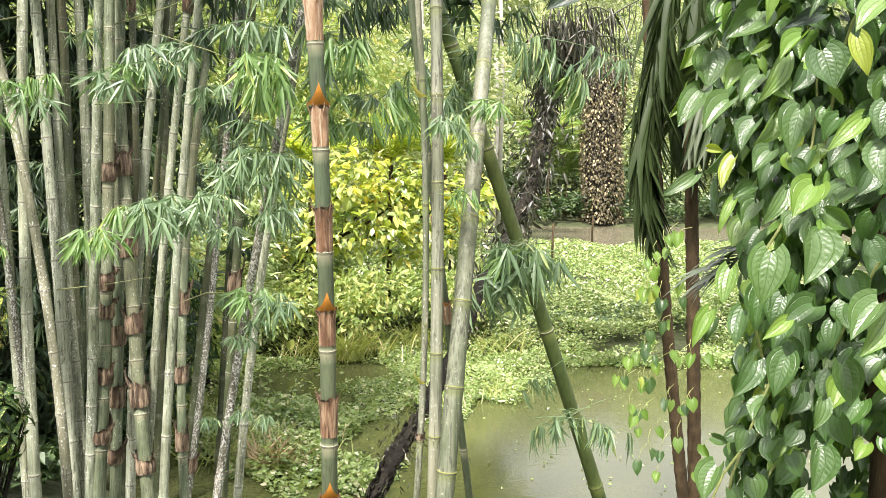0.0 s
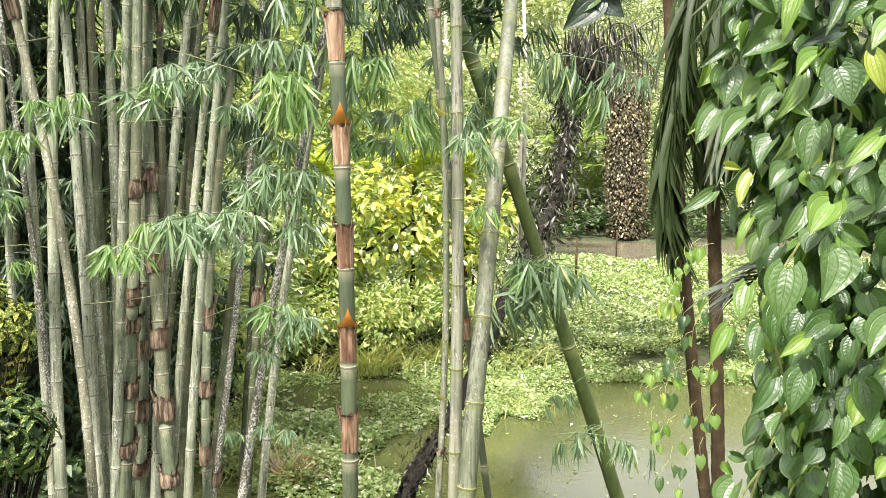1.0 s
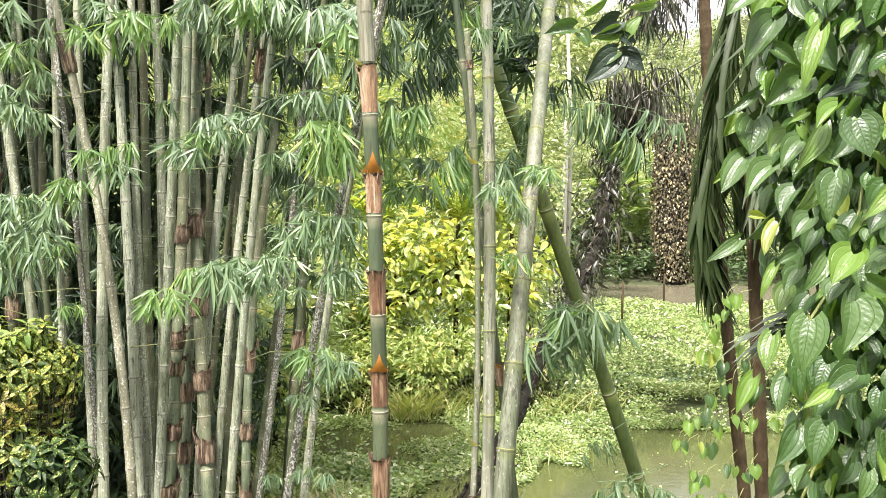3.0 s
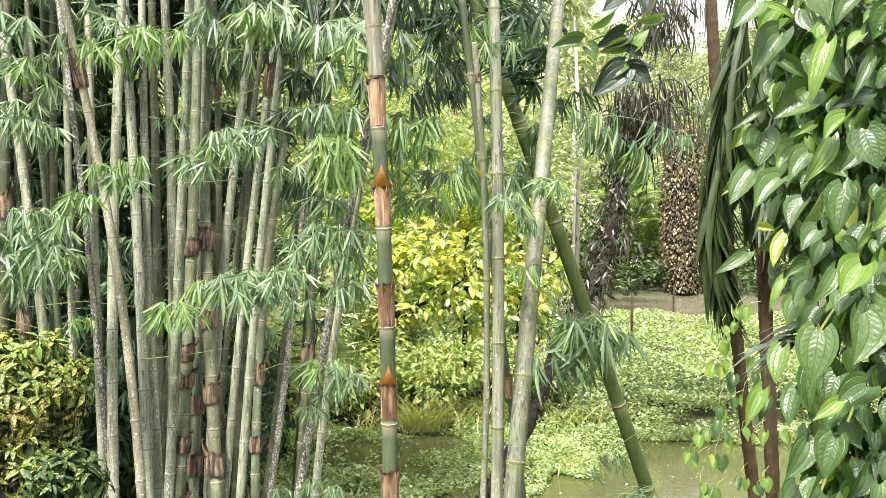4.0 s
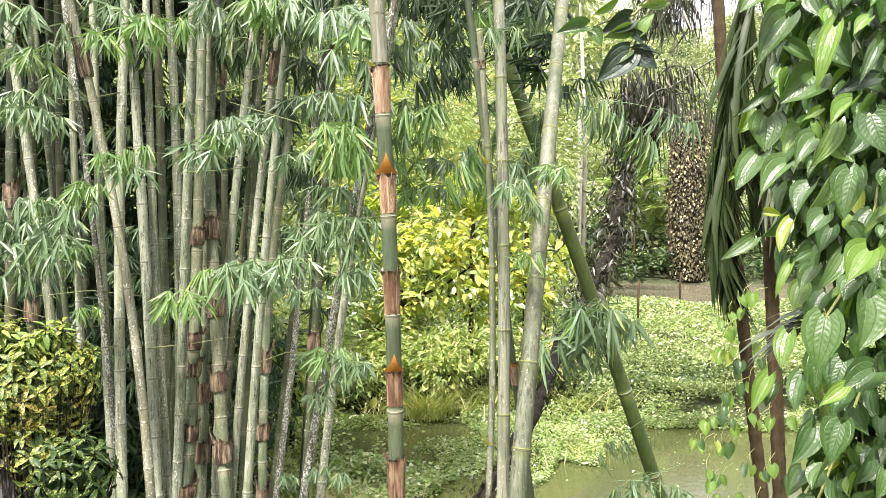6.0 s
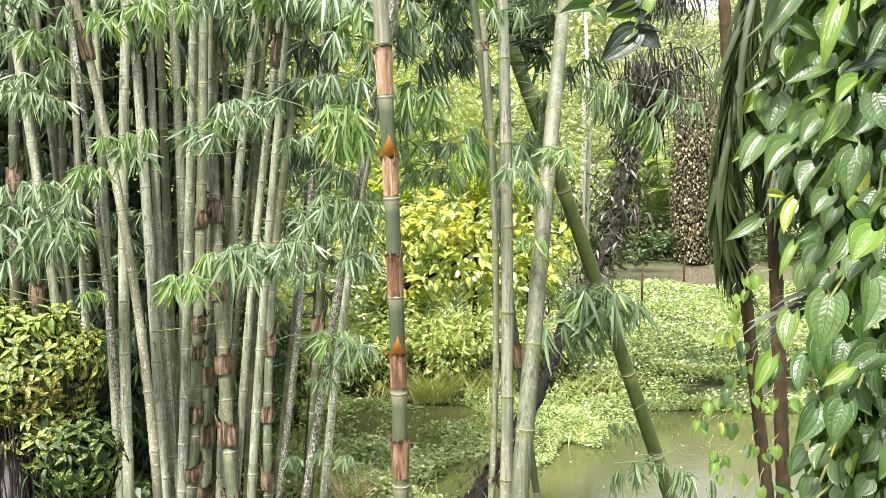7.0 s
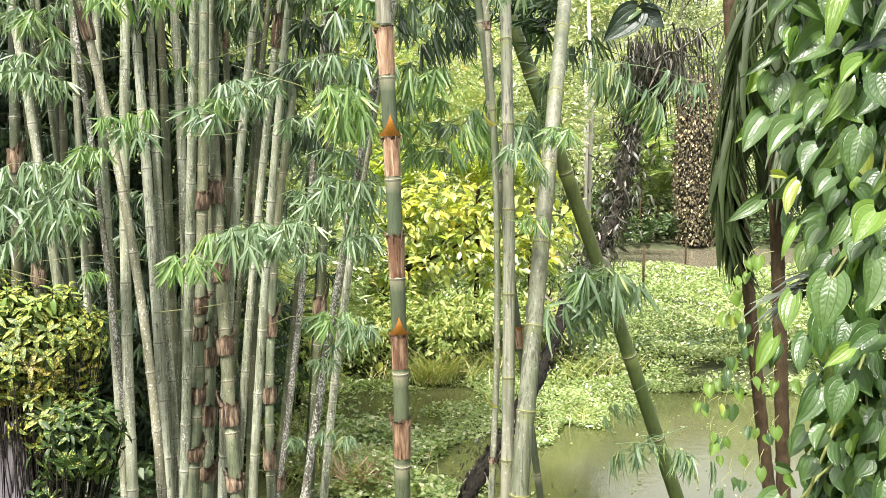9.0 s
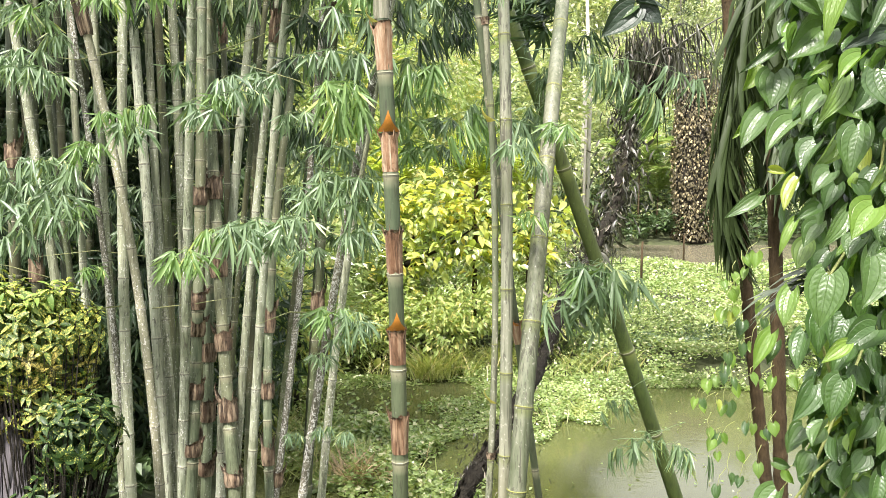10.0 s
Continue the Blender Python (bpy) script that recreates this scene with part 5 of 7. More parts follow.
def vine_leaf(place, way, length, width, skin):
    """One leaf: stalk end, the way of its tip, its length, its width as a share of that."""
    p = Vector(place)
    w = Vector(way)
    me = HEART_MESHES[4 + rv.randint(0, 1)] if width < 0.5 else HEART_MESHES[rv.randint(0, 3)]
    out = (EYE - p).normalized() + Vector((-0.12, -0.1, 0.75)) * 0.4 + Vector((rv.gauss(0, 0.45), rv.gauss(0, 0.3), rv.gauss(0, 0.35)))
    owner = twig_thing if p.x < 0.72 and p.z > 3.6 else vine
    m = aim(p, w, out, 1.0)
    broad = width / (0.46 if width < 0.5 else 0.8)
    m = m @ Matrix.Diagonal((length, length * broad, length, 1))
    part("leaf", me, VINE_SKIN[skin], owner, m=m)


def far_leaf(place, way, length, width, skin):
    """A small leaf of the vine's runners by the palms, on a short hanging stalk."""
    vine_leaf(place, way, length, width, skin)
    p = Vector(place)
    q = p + Vector((rv.uniform(0.0, 0.09), rv.uniform(0.0, 0.08), rv.uniform(0.03, 0.12)))
    part("vine_stem", quick("vine_stem", tube([p, p.lerp(q, 0.5) + Vector((-0.012, 0, 0.008)), q], [0.0012, 0.0016, 0.002], 4)), M_VINE_STEM, vine)


vine_leaf((0.943, 2.496, 4.226), (-0.67, -0.26, -0.70), 0.100, 0.90, "V")
vine_leaf((0.944, 2.396, 4.188), (0.86, -0.31, -0.41), 0.077, 0.36, "Y")
vine_leaf((1.017, 2.296, 4.188), (0.49, -0.29, -0.82), 0.087, 1.05, "V")
vine_leaf((1.036, 2.544, 4.144), (-0.60, -0.26, -0.75), 0.162, 0.60, "V")
vine_leaf((1.016, 2.194, 4.035), (-0.40, -0.26, -0.88), 0.162, 0.38, "Y")
vine_leaf((1.107, 2.198, 4.060), (-0.77, -0.25, -0.59), 0.062, 0.72, "Y")
vine_leaf((1.022, 2.496, 4.056), (0.77, -0.31, -0.56), 0.084, 0.62, "V")
vine_leaf((1.134, 2.445, 4.080), (0.25, -0.28, -0.93), 0.110, 0.81, "B")
vine_leaf((1.101, 2.146, 3.977), (-0.49, -0.26, -0.83), 0.106, 0.30, "V")
vine_leaf((1.117, 2.545, 3.978), (-0.76, -0.26, -0.60), 0.140, 0.75, "V")
vine_leaf((1.010, 2.595, 3.947), (-0.75, -0.26, -0.61), 0.139, 0.26, "V")
vine_leaf((1.171, 2.295, 3.924), (-0.91, -0.25, -0.33), 0.120, 0.35, "D")
vine_leaf((1.043, 2.147, 3.837), (-0.77, -0.25, -0.58), 0.088, 0.54, "Y")
vine_leaf((1.028, 2.298, 3.843), (-0.83, -0.26, -0.50), 0.058, 0.41, "Y")
vine_leaf((1.035, 2.348, 3.810), (0.29, -0.29, -0.91), 0.048, 0.59, "Y")
vine_leaf((1.022, 2.645, 3.867), (-0.19, -0.28, -0.94), 0.113, 1.00, "V")
vine_leaf((0.977, 2.697, 3.893), (-0.40, -0.27, -0.88), 0.084, 0.76, "Y")
vine_leaf((1.013, 1.996, 3.783), (0.22, -0.29, -0.93), 0.094, 1.04, "V")
vine_leaf((1.025, 2.194, 3.794), (-0.44, -0.27, -0.86), 0.136, 0.45, "V")
vine_leaf((1.134, 2.297, 3.778), (-0.47, -0.26, -0.84), 0.071, 0.95, "B")
vine_leaf((1.061, 2.396, 3.775), (-0.70, -0.26, -0.67), 0.098, 0.76, "V")
vine_leaf((0.996, 2.644, 3.751), (-0.61, -0.27, -0.74), 0.142, 0.62, "V")
vine_leaf((0.969, 2.696, 3.765), (-0.44, -0.27, -0.86), 0.106, 0.40, "Y")
vine_leaf((1.041, 2.545, 3.714), (-0.76, -0.26, -0.60), 0.125, 0.68, "V")
vine_leaf((1.004, 2.296, 3.633), (-0.64, -0.27, -0.72), 0.089, 0.83, "V")
vine_leaf((1.049, 2.296, 3.645), (-0.56, -0.27, -0.78), 0.098, 0.53, "Y")
vine_leaf((1.030, 2.115, 3.655), (-0.35, -0.27, -0.90), 0.114, 0.76, "V")
vine_leaf((0.998, 2.197, 3.555), (-0.74, -0.26, -0.62), 0.071, 0.92, "V")
vine_leaf((0.961, 2.498, 3.570), (0.93, -0.32, -0.17), 0.047, 0.53, "Y")
vine_leaf((1.012, 2.497, 3.554), (-0.72, -0.27, -0.65), 0.086, 0.69, "V")
vine_leaf((1.016, 2.446, 3.542), (-0.49, -0.27, -0.83), 0.100, 0.50, "Y")
vine_leaf((1.074, 2.098, 3.549), (-0.49, -0.27, -0.83), 0.050, 0.41, "Y")
vine_leaf((0.962, 2.595, 3.496), (-0.82, -0.27, -0.51), 0.117, 0.44, "V")
vine_leaf((0.950, 2.296, 3.425), (-0.55, -0.27, -0.79), 0.095, 0.35, "Y")
vine_leaf((1.015, 2.297, 3.419), (-0.63, -0.27, -0.73), 0.075, 0.72, "V")
vine_leaf((1.097, 2.497, 3.459), (-0.89, -0.26, -0.38), 0.076, 0.58, "B")
vine_leaf((1.032, 2.036, 3.468), (-0.67, -0.27, -0.70), 0.096, 0.82, "Y")
vine_leaf((1.018, 2.146, 3.457), (-0.53, -0.27, -0.80), 0.107, 0.49, "V")
vine_leaf((1.035, 2.097, 3.392), (-0.68, -0.27, -0.68), 0.064, 1.01, "V")
vine_leaf((0.981, 1.945, 3.359), (-0.18, -0.29, -0.94), 0.118, 0.86, "V")
vine_leaf((0.920, 2.015, 3.311), (-0.29, -0.29, -0.91), 0.125, 0.86, "V")
vine_leaf((0.927, 2.246, 3.246), (-0.33, -0.29, -0.90), 0.096, 0.63, "V")
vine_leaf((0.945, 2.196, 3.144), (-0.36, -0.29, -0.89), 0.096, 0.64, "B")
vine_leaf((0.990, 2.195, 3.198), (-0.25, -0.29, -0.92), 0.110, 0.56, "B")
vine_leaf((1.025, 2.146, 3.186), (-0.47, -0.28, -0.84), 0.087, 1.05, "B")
vine_leaf((0.956, 1.997, 3.150), (-0.82, -0.27, -0.51), 0.074, 0.47, "Y")
vine_leaf((0.988, 2.047, 3.134), (-0.62, -0.28, -0.74), 0.079, 0.75, "B")
vine_leaf((0.896, 2.295, 3.125), (-0.54, -0.29, -0.79), 0.109, 0.41, "Y")
vine_leaf((0.930, 2.347, 3.094), (-0.45, -0.29, -0.85), 0.066, 0.57, "V")
vine_leaf((0.885, 1.856, 3.094), (-0.44, -0.29, -0.85), 0.092, 0.76, "V")
vine_leaf((0.906, 2.046, 3.042), (-0.52, -0.29, -0.80), 0.099, 0.74, "B")
vine_leaf((0.905, 2.098, 2.925), (-0.68, -0.28, -0.67), 0.058, 0.94, "V")
vine_leaf((0.914, 1.997, 2.958), (-0.70, -0.28, -0.66), 0.062, 0.93, "V")
vine_leaf((1.075, 2.096, 3.169), (-0.87, -0.26, -0.43), 0.108, 0.78, "B")
vine_leaf((1.105, 2.596, 3.819), (-0.72, -0.26, -0.64), 0.094, 0.75, "V")
vine_leaf((1.105, 2.397, 3.525), (-0.52, -0.27, -0.81), 0.078, 0.81, "B")
vine_leaf((1.114, 2.298, 3.528), (0.53, -0.31, -0.79), 0.054, 0.97, "B")
vine_leaf((1.094, 2.097, 3.441), (-0.40, -0.28, -0.87), 0.062, 1.05, "V")
vine_leaf((1.070, 2.497, 3.359), (-0.43, -0.28, -0.86), 0.082, 0.81, "B")
vine_leaf((1.161, 1.996, 3.900), (-0.80, -0.24, -0.55), 0.108, 0.73, "V")
vine_leaf((1.087, 1.976, 3.810), (0.16, -0.29, -0.94), 0.090, 0.62, "Y")
vine_leaf((1.118, 1.996, 3.628), (-0.77, -0.25, -0.59), 0.111, 0.46, "Y")
vine_leaf((1.145, 2.097, 3.571), (-0.74, -0.25, -0.63), 0.072, 1.05, "V")
vine_leaf((1.151, 1.947, 3.656), (-0.37, -0.27, -0.89), 0.080, 0.99, "V")
vine_leaf((1.154, 1.946, 3.564), (-0.27, -0.28, -0.92), 0.094, 0.82, "V")
vine_leaf((1.151, 2.097, 3.466), (-0.82, -0.25, -0.51), 0.084, 0.82, "V")
vine_leaf((1.072, 2.047, 3.405), (0.79, -0.31, -0.52), 0.074, 0.72, "V")
vine_leaf((1.232, 2.197, 3.230), (0.24, -0.30, -0.92), 0.074, 1.05, "B")
vine_leaf((1.122, 1.896, 3.206), (-0.74, -0.26, -0.62), 0.114, 0.64, "V")
vine_leaf((1.142, 1.896, 3.174), (-0.58, -0.27, -0.77), 0.106, 0.73, "V")
vine_leaf((1.165, 2.147, 3.117), (-0.31, -0.28, -0.91), 0.068, 0.83, "B")
vine_leaf((1.203, 1.997, 3.047), (-0.68, -0.26, -0.68), 0.070, 0.84, "V")
vine_leaf((1.104, 1.996, 3.041), (0.10, -0.30, -0.95), 0.099, 0.66, "V")
vine_leaf((1.029, 1.947, 2.968), (-0.31, -0.29, -0.91), 0.070, 0.72, "V")
vine_leaf((1.162, 2.096, 2.882), (0.14, -0.30, -0.94), 0.079, 1.05, "B")
vine_leaf((0.967, 1.846, 2.884), (-0.25, -0.30, -0.92), 0.095, 0.67, "V")
vine_leaf((0.917, 2.097, 2.855), (-0.43, -0.29, -0.86), 0.058, 1.05, "V")
vine_leaf((0.909, 2.148, 2.898), (-0.48, -0.29, -0.83), 0.057, 0.85, "V")
vine_leaf((0.964, 2.148, 2.906), (-0.45, -0.29, -0.85), 0.046, 1.05, "V")
vine_leaf((0.845, 2.096, 2.763), (-0.54, -0.29, -0.79), 0.094, 0.71, "V")
vine_leaf((1.133, 2.248, 2.808), (-0.64, -0.27, -0.72), 0.058, 1.05, "B")
vine_leaf((1.066, 2.248, 2.779), (-0.60, -0.28, -0.75), 0.047, 1.05, "B")
vine_leaf((0.875, 2.198, 2.808), (0.90, -0.31, -0.31), 0.043, 0.64, "V")
vine_leaf((1.290, 2.197, 3.327), (0.34, -0.30, -0.89), 0.065, 1.05, "B")
vine_leaf((1.147, 2.297, 2.720), (0.38, -0.31, -0.87), 0.066, 1.00, "B")
vine_leaf((0.990, 2.197, 2.694), (0.18, -0.31, -0.93), 0.065, 0.99, "V")
vine_leaf((1.170, 2.297, 2.895), (-0.49, -0.28, -0.83), 0.070, 0.95, "B")
vine_leaf((1.137, 2.297, 3.038), (0.19, -0.30, -0.93), 0.063, 0.94, "B")
vine_leaf((1.335, 2.297, 3.506), (-0.48, -0.27, -0.84), 0.074, 1.04, "B")
vine_leaf((1.028, 1.997, 2.722), (-0.57, -0.28, -0.77), 0.075, 0.84, "V")
vine_leaf((0.930, 2.197, 2.664), (0.25, -0.31, -0.92), 0.071, 0.82, "V")
far_leaf((1.625, 4.724, 3.064), (0.32, -0.35, -0.88), 0.065, 0.79, "Y")
far_leaf((1.492, 4.462, 2.897), (-0.36, -0.35, -0.88), 0.080, 0.75, "Y")
far_leaf((1.652, 4.800, 2.866), (0.33, -0.35, -0.88), 0.063, 0.85, "Y")
far_leaf((1.590, 4.452, 3.178), (0.37, -0.35, -0.88), 0.065, 0.81, "Y")
far_leaf((1.566, 4.595, 2.985), (0.25, -0.35, -0.88), 0.069, 0.78, "Y")
far_leaf((1.732, 4.709, 2.505), (0.31, -0.35, -0.88), 0.072, 0.88, "Y")
far_leaf((1.887, 4.994, 2.411), (0.10, -0.35, -0.88), 0.056, 0.87, "Y")
far_leaf((1.733, 4.933, 2.392), (0.01, -0.35, -0.88), 0.073, 0.70, "Y")
far_leaf((1.454, 4.564, 2.240), (0.03, -0.35, -0.88), 0.068, 0.88, "Y")
far_leaf((1.560, 4.654, 2.184), (0.40, -0.35, -0.88), 0.061, 0.67, "Y")
far_leaf((1.831, 4.928, 2.165), (-0.16, -0.35, -0.88), 0.065, 0.78, "Y")
far_leaf((1.888, 4.907, 2.132), (0.11, -0.35, -0.88), 0.054, 0.89, "Y")
far_leaf((1.772, 4.490, 2.290), (0.07, -0.35, -0.88), 0.073, 0.88, "Y")
far_leaf((1.754, 4.984, 2.707), (-0.03, -0.35, -0.88), 0.068, 0.65, "V")
far_leaf((1.829, 4.991, 2.637), (-0.22, -0.35, -0.88), 0.063, 0.80, "Y")
far_leaf((1.474, 4.342, 2.690), (0.06, -0.35, -0.88), 0.065, 0.82, "V")
far_leaf((1.551, 4.726, 2.490), (-0.25, -0.35, -0.88), 0.066, 0.80, "B")
far_leaf((1.393, 4.485, 2.420), (0.21, -0.35, -0.88), 0.054, 0.85, "B")
far_leaf((1.608, 4.779, 2.314), (-0.38, -0.35, -0.88), 0.067, 0.81, "Y")
far_leaf((1.440, 4.467, 2.207), (-0.33, -0.35, -0.88), 0.065, 0.82, "Y")
far_leaf((1.679, 4.721, 2.065), (0.35, -0.35, -0.88), 0.071, 0.71, "Y")
far_leaf((1.500, 4.356, 2.056), (0.17, -0.35, -0.88), 0.058, 0.79, "V")
far_leaf((1.466, 4.429, 1.971), (-0.25, -0.35, -0.88), 0.075, 0.81, "B")
far_leaf((1.621, 4.542, 1.865), (-0.38, -0.35, -0.88), 0.060, 0.85, "Y")
far_leaf((1.867, 4.625, 1.829), (0.07, -0.35, -0.88), 0.060, 0.79, "Y")
far_leaf((2.101, 4.991, 2.429), (-0.11, -0.35, -0.88), 0.080, 0.88, "Y")
far_leaf((1.638, 4.323, 2.124), (-0.09, -0.35, -0.88), 0.074, 0.84, "V")
far_leaf((1.934, 4.681, 1.973), (0.30, -0.35, -0.88), 0.078, 0.86, "Y")
far_leaf((1.524, 4.880, 2.303), (-0.06, -0.47, -0.88), 0.059, 0.75, "Y")
far_leaf((1.436, 4.367, 2.441), (0.16, -0.50, -0.85), 0.055, 0.82, "Y")
far_leaf((1.471, 4.856, 2.333), (-0.37, -0.42, -0.83), 0.065, 0.70, "Y")
far_leaf((1.557, 4.734, 2.166), (-0.22, -0.34, -0.91), 0.082, 0.84, "B")
far_leaf((1.536, 4.656, 2.080), (-0.07, -0.53, -0.84), 0.052, 0.78, "Y")
far_leaf((1.570, 4.520, 2.523), (0.08, -0.44, -0.90), 0.063, 0.61, "V")
far_leaf((1.549, 4.631, 2.530), (0.01, -0.43, -0.90), 0.065, 0.81, "B")
far_leaf((1.665, 4.868, 2.310), (-0.02, -0.32, -0.95), 0.087, 0.88, "V")
far_leaf((1.486, 4.673, 2.478), (-0.23, -0.36, -0.90), 0.076, 0.84, "Y")
far_leaf((1.696, 4.773, 2.663), (-0.02, -0.37, -0.93), 0.074, 0.76, "B")
far_leaf((1.451, 4.359, 3.061), (-0.01, -0.50, -0.86), 0.055, 0.71, "Y")
far_leaf((1.666, 4.798, 2.980), (-0.16, -0.34, -0.93), 0.082, 0.69, "Y")
far_leaf((1.574, 4.799, 2.845), (-0.38, -0.40, -0.84), 0.070, 0.62, "Y")
far_leaf((1.766, 4.967, 2.762), (-0.27, -0.33, -0.90), 0.083, 0.87, "B")
far_leaf((1.646, 4.815, 2.836), (-0.22, -0.32, -0.92), 0.085, 0.78, "Y")
far_leaf((1.874, 4.925, 2.782), (0.08, -0.37, -0.92), 0.074, 0.67, "B")
far_leaf((1.725, 4.573, 2.910), (-0.40, -0.36, -0.84), 0.077, 0.60, "Y")
far_leaf((1.851, 4.755, 2.181), (-0.09, -0.47, -0.88), 0.059, 0.87, "B")
far_leaf((1.799, 4.568, 2.516), (-0.38, -0.36, -0.85), 0.077, 0.63, "Y")
far_leaf((1.746, 4.798, 2.207), (-0.25, -0.38, -0.89), 0.073, 0.71, "B")
far_leaf((1.615, 4.512, 3.107), (-0.37, -0.43, -0.83), 0.065, 0.68, "Y")
far_leaf((1.633, 4.415, 3.198), (-0.19, -0.34, -0.92), 0.081, 0.79, "Y")
far_leaf((1.551, 4.341, 2.047), (-0.34, -0.48, -0.81), 0.057, 0.77, "B")
far_leaf((1.620, 4.807, 2.533), (-0.31, -0.32, -0.90), 0.088, 0.73, "V")
far_leaf((1.699, 4.931, 2.568), (-0.06, -0.37, -0.93), 0.074, 0.69, "Y")
vine_leaf((0.397, 2.298, 4.059), (-0.97, -0.19, -0.17), 0.078, 0.58, "V")
vine_leaf((0.414, 2.299, 4.046), (0.57, -0.19, -0.80), 0.048, 0.82, "V")
vine_leaf((0.430, 2.297, 4.104), (0.86, -0.21, 0.46), 0.085, 0.25, "Y")
vine_leaf((0.514, 2.298, 4.080), (-0.87, -0.19, -0.45), 0.084, 0.69, "D")
vine_leaf((0.513, 2.298, 4.055), (-0.90, -0.19, -0.40), 0.069, 0.64, "V")
vine_leaf((0.545, 2.298, 4.046), (0.50, -0.21, 0.84), 0.061, 0.72, "V")
vine_leaf((0.530, 2.299, 4.042), (-0.24, -0.20, 0.95), 0.026, 0.73, "Y")
vine_leaf((0.530, 2.298, 4.001), (0.98, -0.21, -0.04), 0.078, 0.44, "D")
vine_leaf((0.515, 2.298, 3.993), (-0.80, -0.19, -0.57), 0.062, 0.66, "V")
vine_leaf((0.515, 2.297, 3.989), (-0.74, -0.19, -0.65), 0.113, 0.80, "D")
vine_leaf((0.528, 2.298, 3.989), (0.81, -0.20, -0.56), 0.074, 0.84, "D")
vine_leaf((0.573, 2.299, 4.180), (-0.04, -0.19, -0.98), 0.040, 1.05, "D")
vine_leaf((0.507, 2.298, 4.173), (-0.87, -0.18, -0.46), 0.062, 0.80, "D")
vine_leaf((0.612, 2.298, 4.128), (-0.93, -0.18, -0.33), 0.071, 0.49, "V")
vine_leaf((0.551, 2.298, 4.022), (-0.82, -0.19, 0.53), 0.062, 0.58, "D")
# the rest of the vine's leaves, all round its support
LUMPS = ((1.38, 2.62, 0.4, 1000), (1.5, 2.24, 0.42, 860), (1.62, 2.75, 0.4, 220), (1.95, 2.45, 0.5, 160), (1.47, 2.5, 0.33, 420), (1.42, 2.5, 0.41, 520), (1.42, 2.2, 0.36, 420), (1.32, 2.6, 0.25, 320))
inner = {k: Soup() for k in "VBY"}
for lx, ly, lr, many in LUMPS:
    front = math.atan2(-ly, -lx)
    for i in range(many):
        a = front + rv.uniform(-1.9, 1.9)
        z = 3.45 + 1.2 * rv.random() if lr == 0.41 else 2.2 + (2.45 if lr not in (0.33, 0.36, 0.25) else 0.85) * rv.random() ** 1.5
        rad = lr * (rv.uniform(0.78, 1.02) if i % 2 else rv.uniform(0.4, 0.9)) * (1.0 + 0.14 * math.sin(3 * z + 9 * lx))
        p = Vector((lx + 0.1 + rad * math.cos(a) + 0.13 * max(0.0, 3.3 - z), ly + 0.32 + rad * math.sin(a), z))
        if p.x < (0.4 if z > 3.4 else 0.44) * p.y or (z < 2.75 and p.x > 0.52 * p.y and p.y < 2.8):
            continue
        w = Vector((0.4 * math.cos(a) + rv.gauss(0, 0.4), 0.4 * math.sin(a) + rv.gauss(0, 0.4), rv.uniform(-1.3, -0.5))).normalized()
        ln = rv.uniform(0.055, 0.1)
        out = Vector((math.cos(a), math.sin(a), 0.8)) + Vector((rv.gauss(0, 0.4), rv.gauss(0, 0.4), rv.gauss(0, 0.3)))
        # deeper leaves mostly take the copy with shade in its colour
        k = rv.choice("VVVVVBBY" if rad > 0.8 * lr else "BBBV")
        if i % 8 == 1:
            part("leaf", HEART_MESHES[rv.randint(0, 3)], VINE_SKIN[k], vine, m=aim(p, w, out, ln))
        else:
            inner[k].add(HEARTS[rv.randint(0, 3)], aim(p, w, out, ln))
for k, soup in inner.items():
    part("foliage", soup.mesh("foliage"), {"V": M_VINE_MASS, "B": M_VINE_MASS_SHADED, "Y": M_VINE_MASS_YOUNG}[k], vine, kind="stuff")
support = Line((1.72, 2.62, 1.0), (1.66, 2.6, 2.6), (1.56, 2.65, 4.4))
zz = np.arange(0.9, 5.6, 0.12)
part("support_trunk", quick("support_trunk", tube([support.at(z) for z in zz], [0.075 + 0.012 * math.sin(9 * z) + 0.006 * rv.random() for z in zz], 12)), M_BARK, vine, "rough brown trunk under the vine")
for i in range(16):
    a0, z0 = rv.uniform(0, 6.28), rv.uniform(1.4, 3.6)
    pts = []
    for j in range(14):
        t = j / 13
        a = a0 + 0.9 * math.sin(2.2 * t + i)
        rad = 0.28 + 0.26 * math.sin(3.0 * t + i) ** 2
        pts.append((1.62 + rad * math.cos(a), 2.6 + rad * math.sin(a), z0 + 1.2 * t + 0.08 * math.sin(7 * t)))
    part("vine_stem", quick("vine_stem", tube(pts, [0.0045] * 14, 5)), M_VINE_STEM, vine)
part("vine_stem", quick("vine_stem", tube([(0.78, 2.31, 5.2), (0.628, 2.310, 4.263), (0.591, 2.310, 4.156), (0.546, 2.310, 4.049), (0.526, 2.310, 4.001)], [0.007, 0.006, 0.005, 0.004, 0.003], 5)), M_TWIG, twig_thing)
part("vine_stem", quick("vine_stem", tube([(0.591, 2.310, 4.156), (0.530, 2.310, 4.095), (0.454, 2.310, 4.076), (0.412, 2.310, 4.058)], [0.005, 0.004, 0.003, 0.002], 5)), M_TWIG, twig_thing)

# ---------- palms ----------


def palm_stem(place_line, z0, z1, r, material, name="trunk"):
    zs, rr = [], []
    z = z0
    while z < z1:
        for dz, g in ((0, 1.06), (0.012, 1.08), (0.025, 0.98), (0.08, 1.0)):
            zs.append(z + dz)
            rr.append(r * g * (1 - 0.02 * (z - z0)))
        z += 0.13
    return quick(name, tube([place_line.at(q) for q in zs], rr, 14))


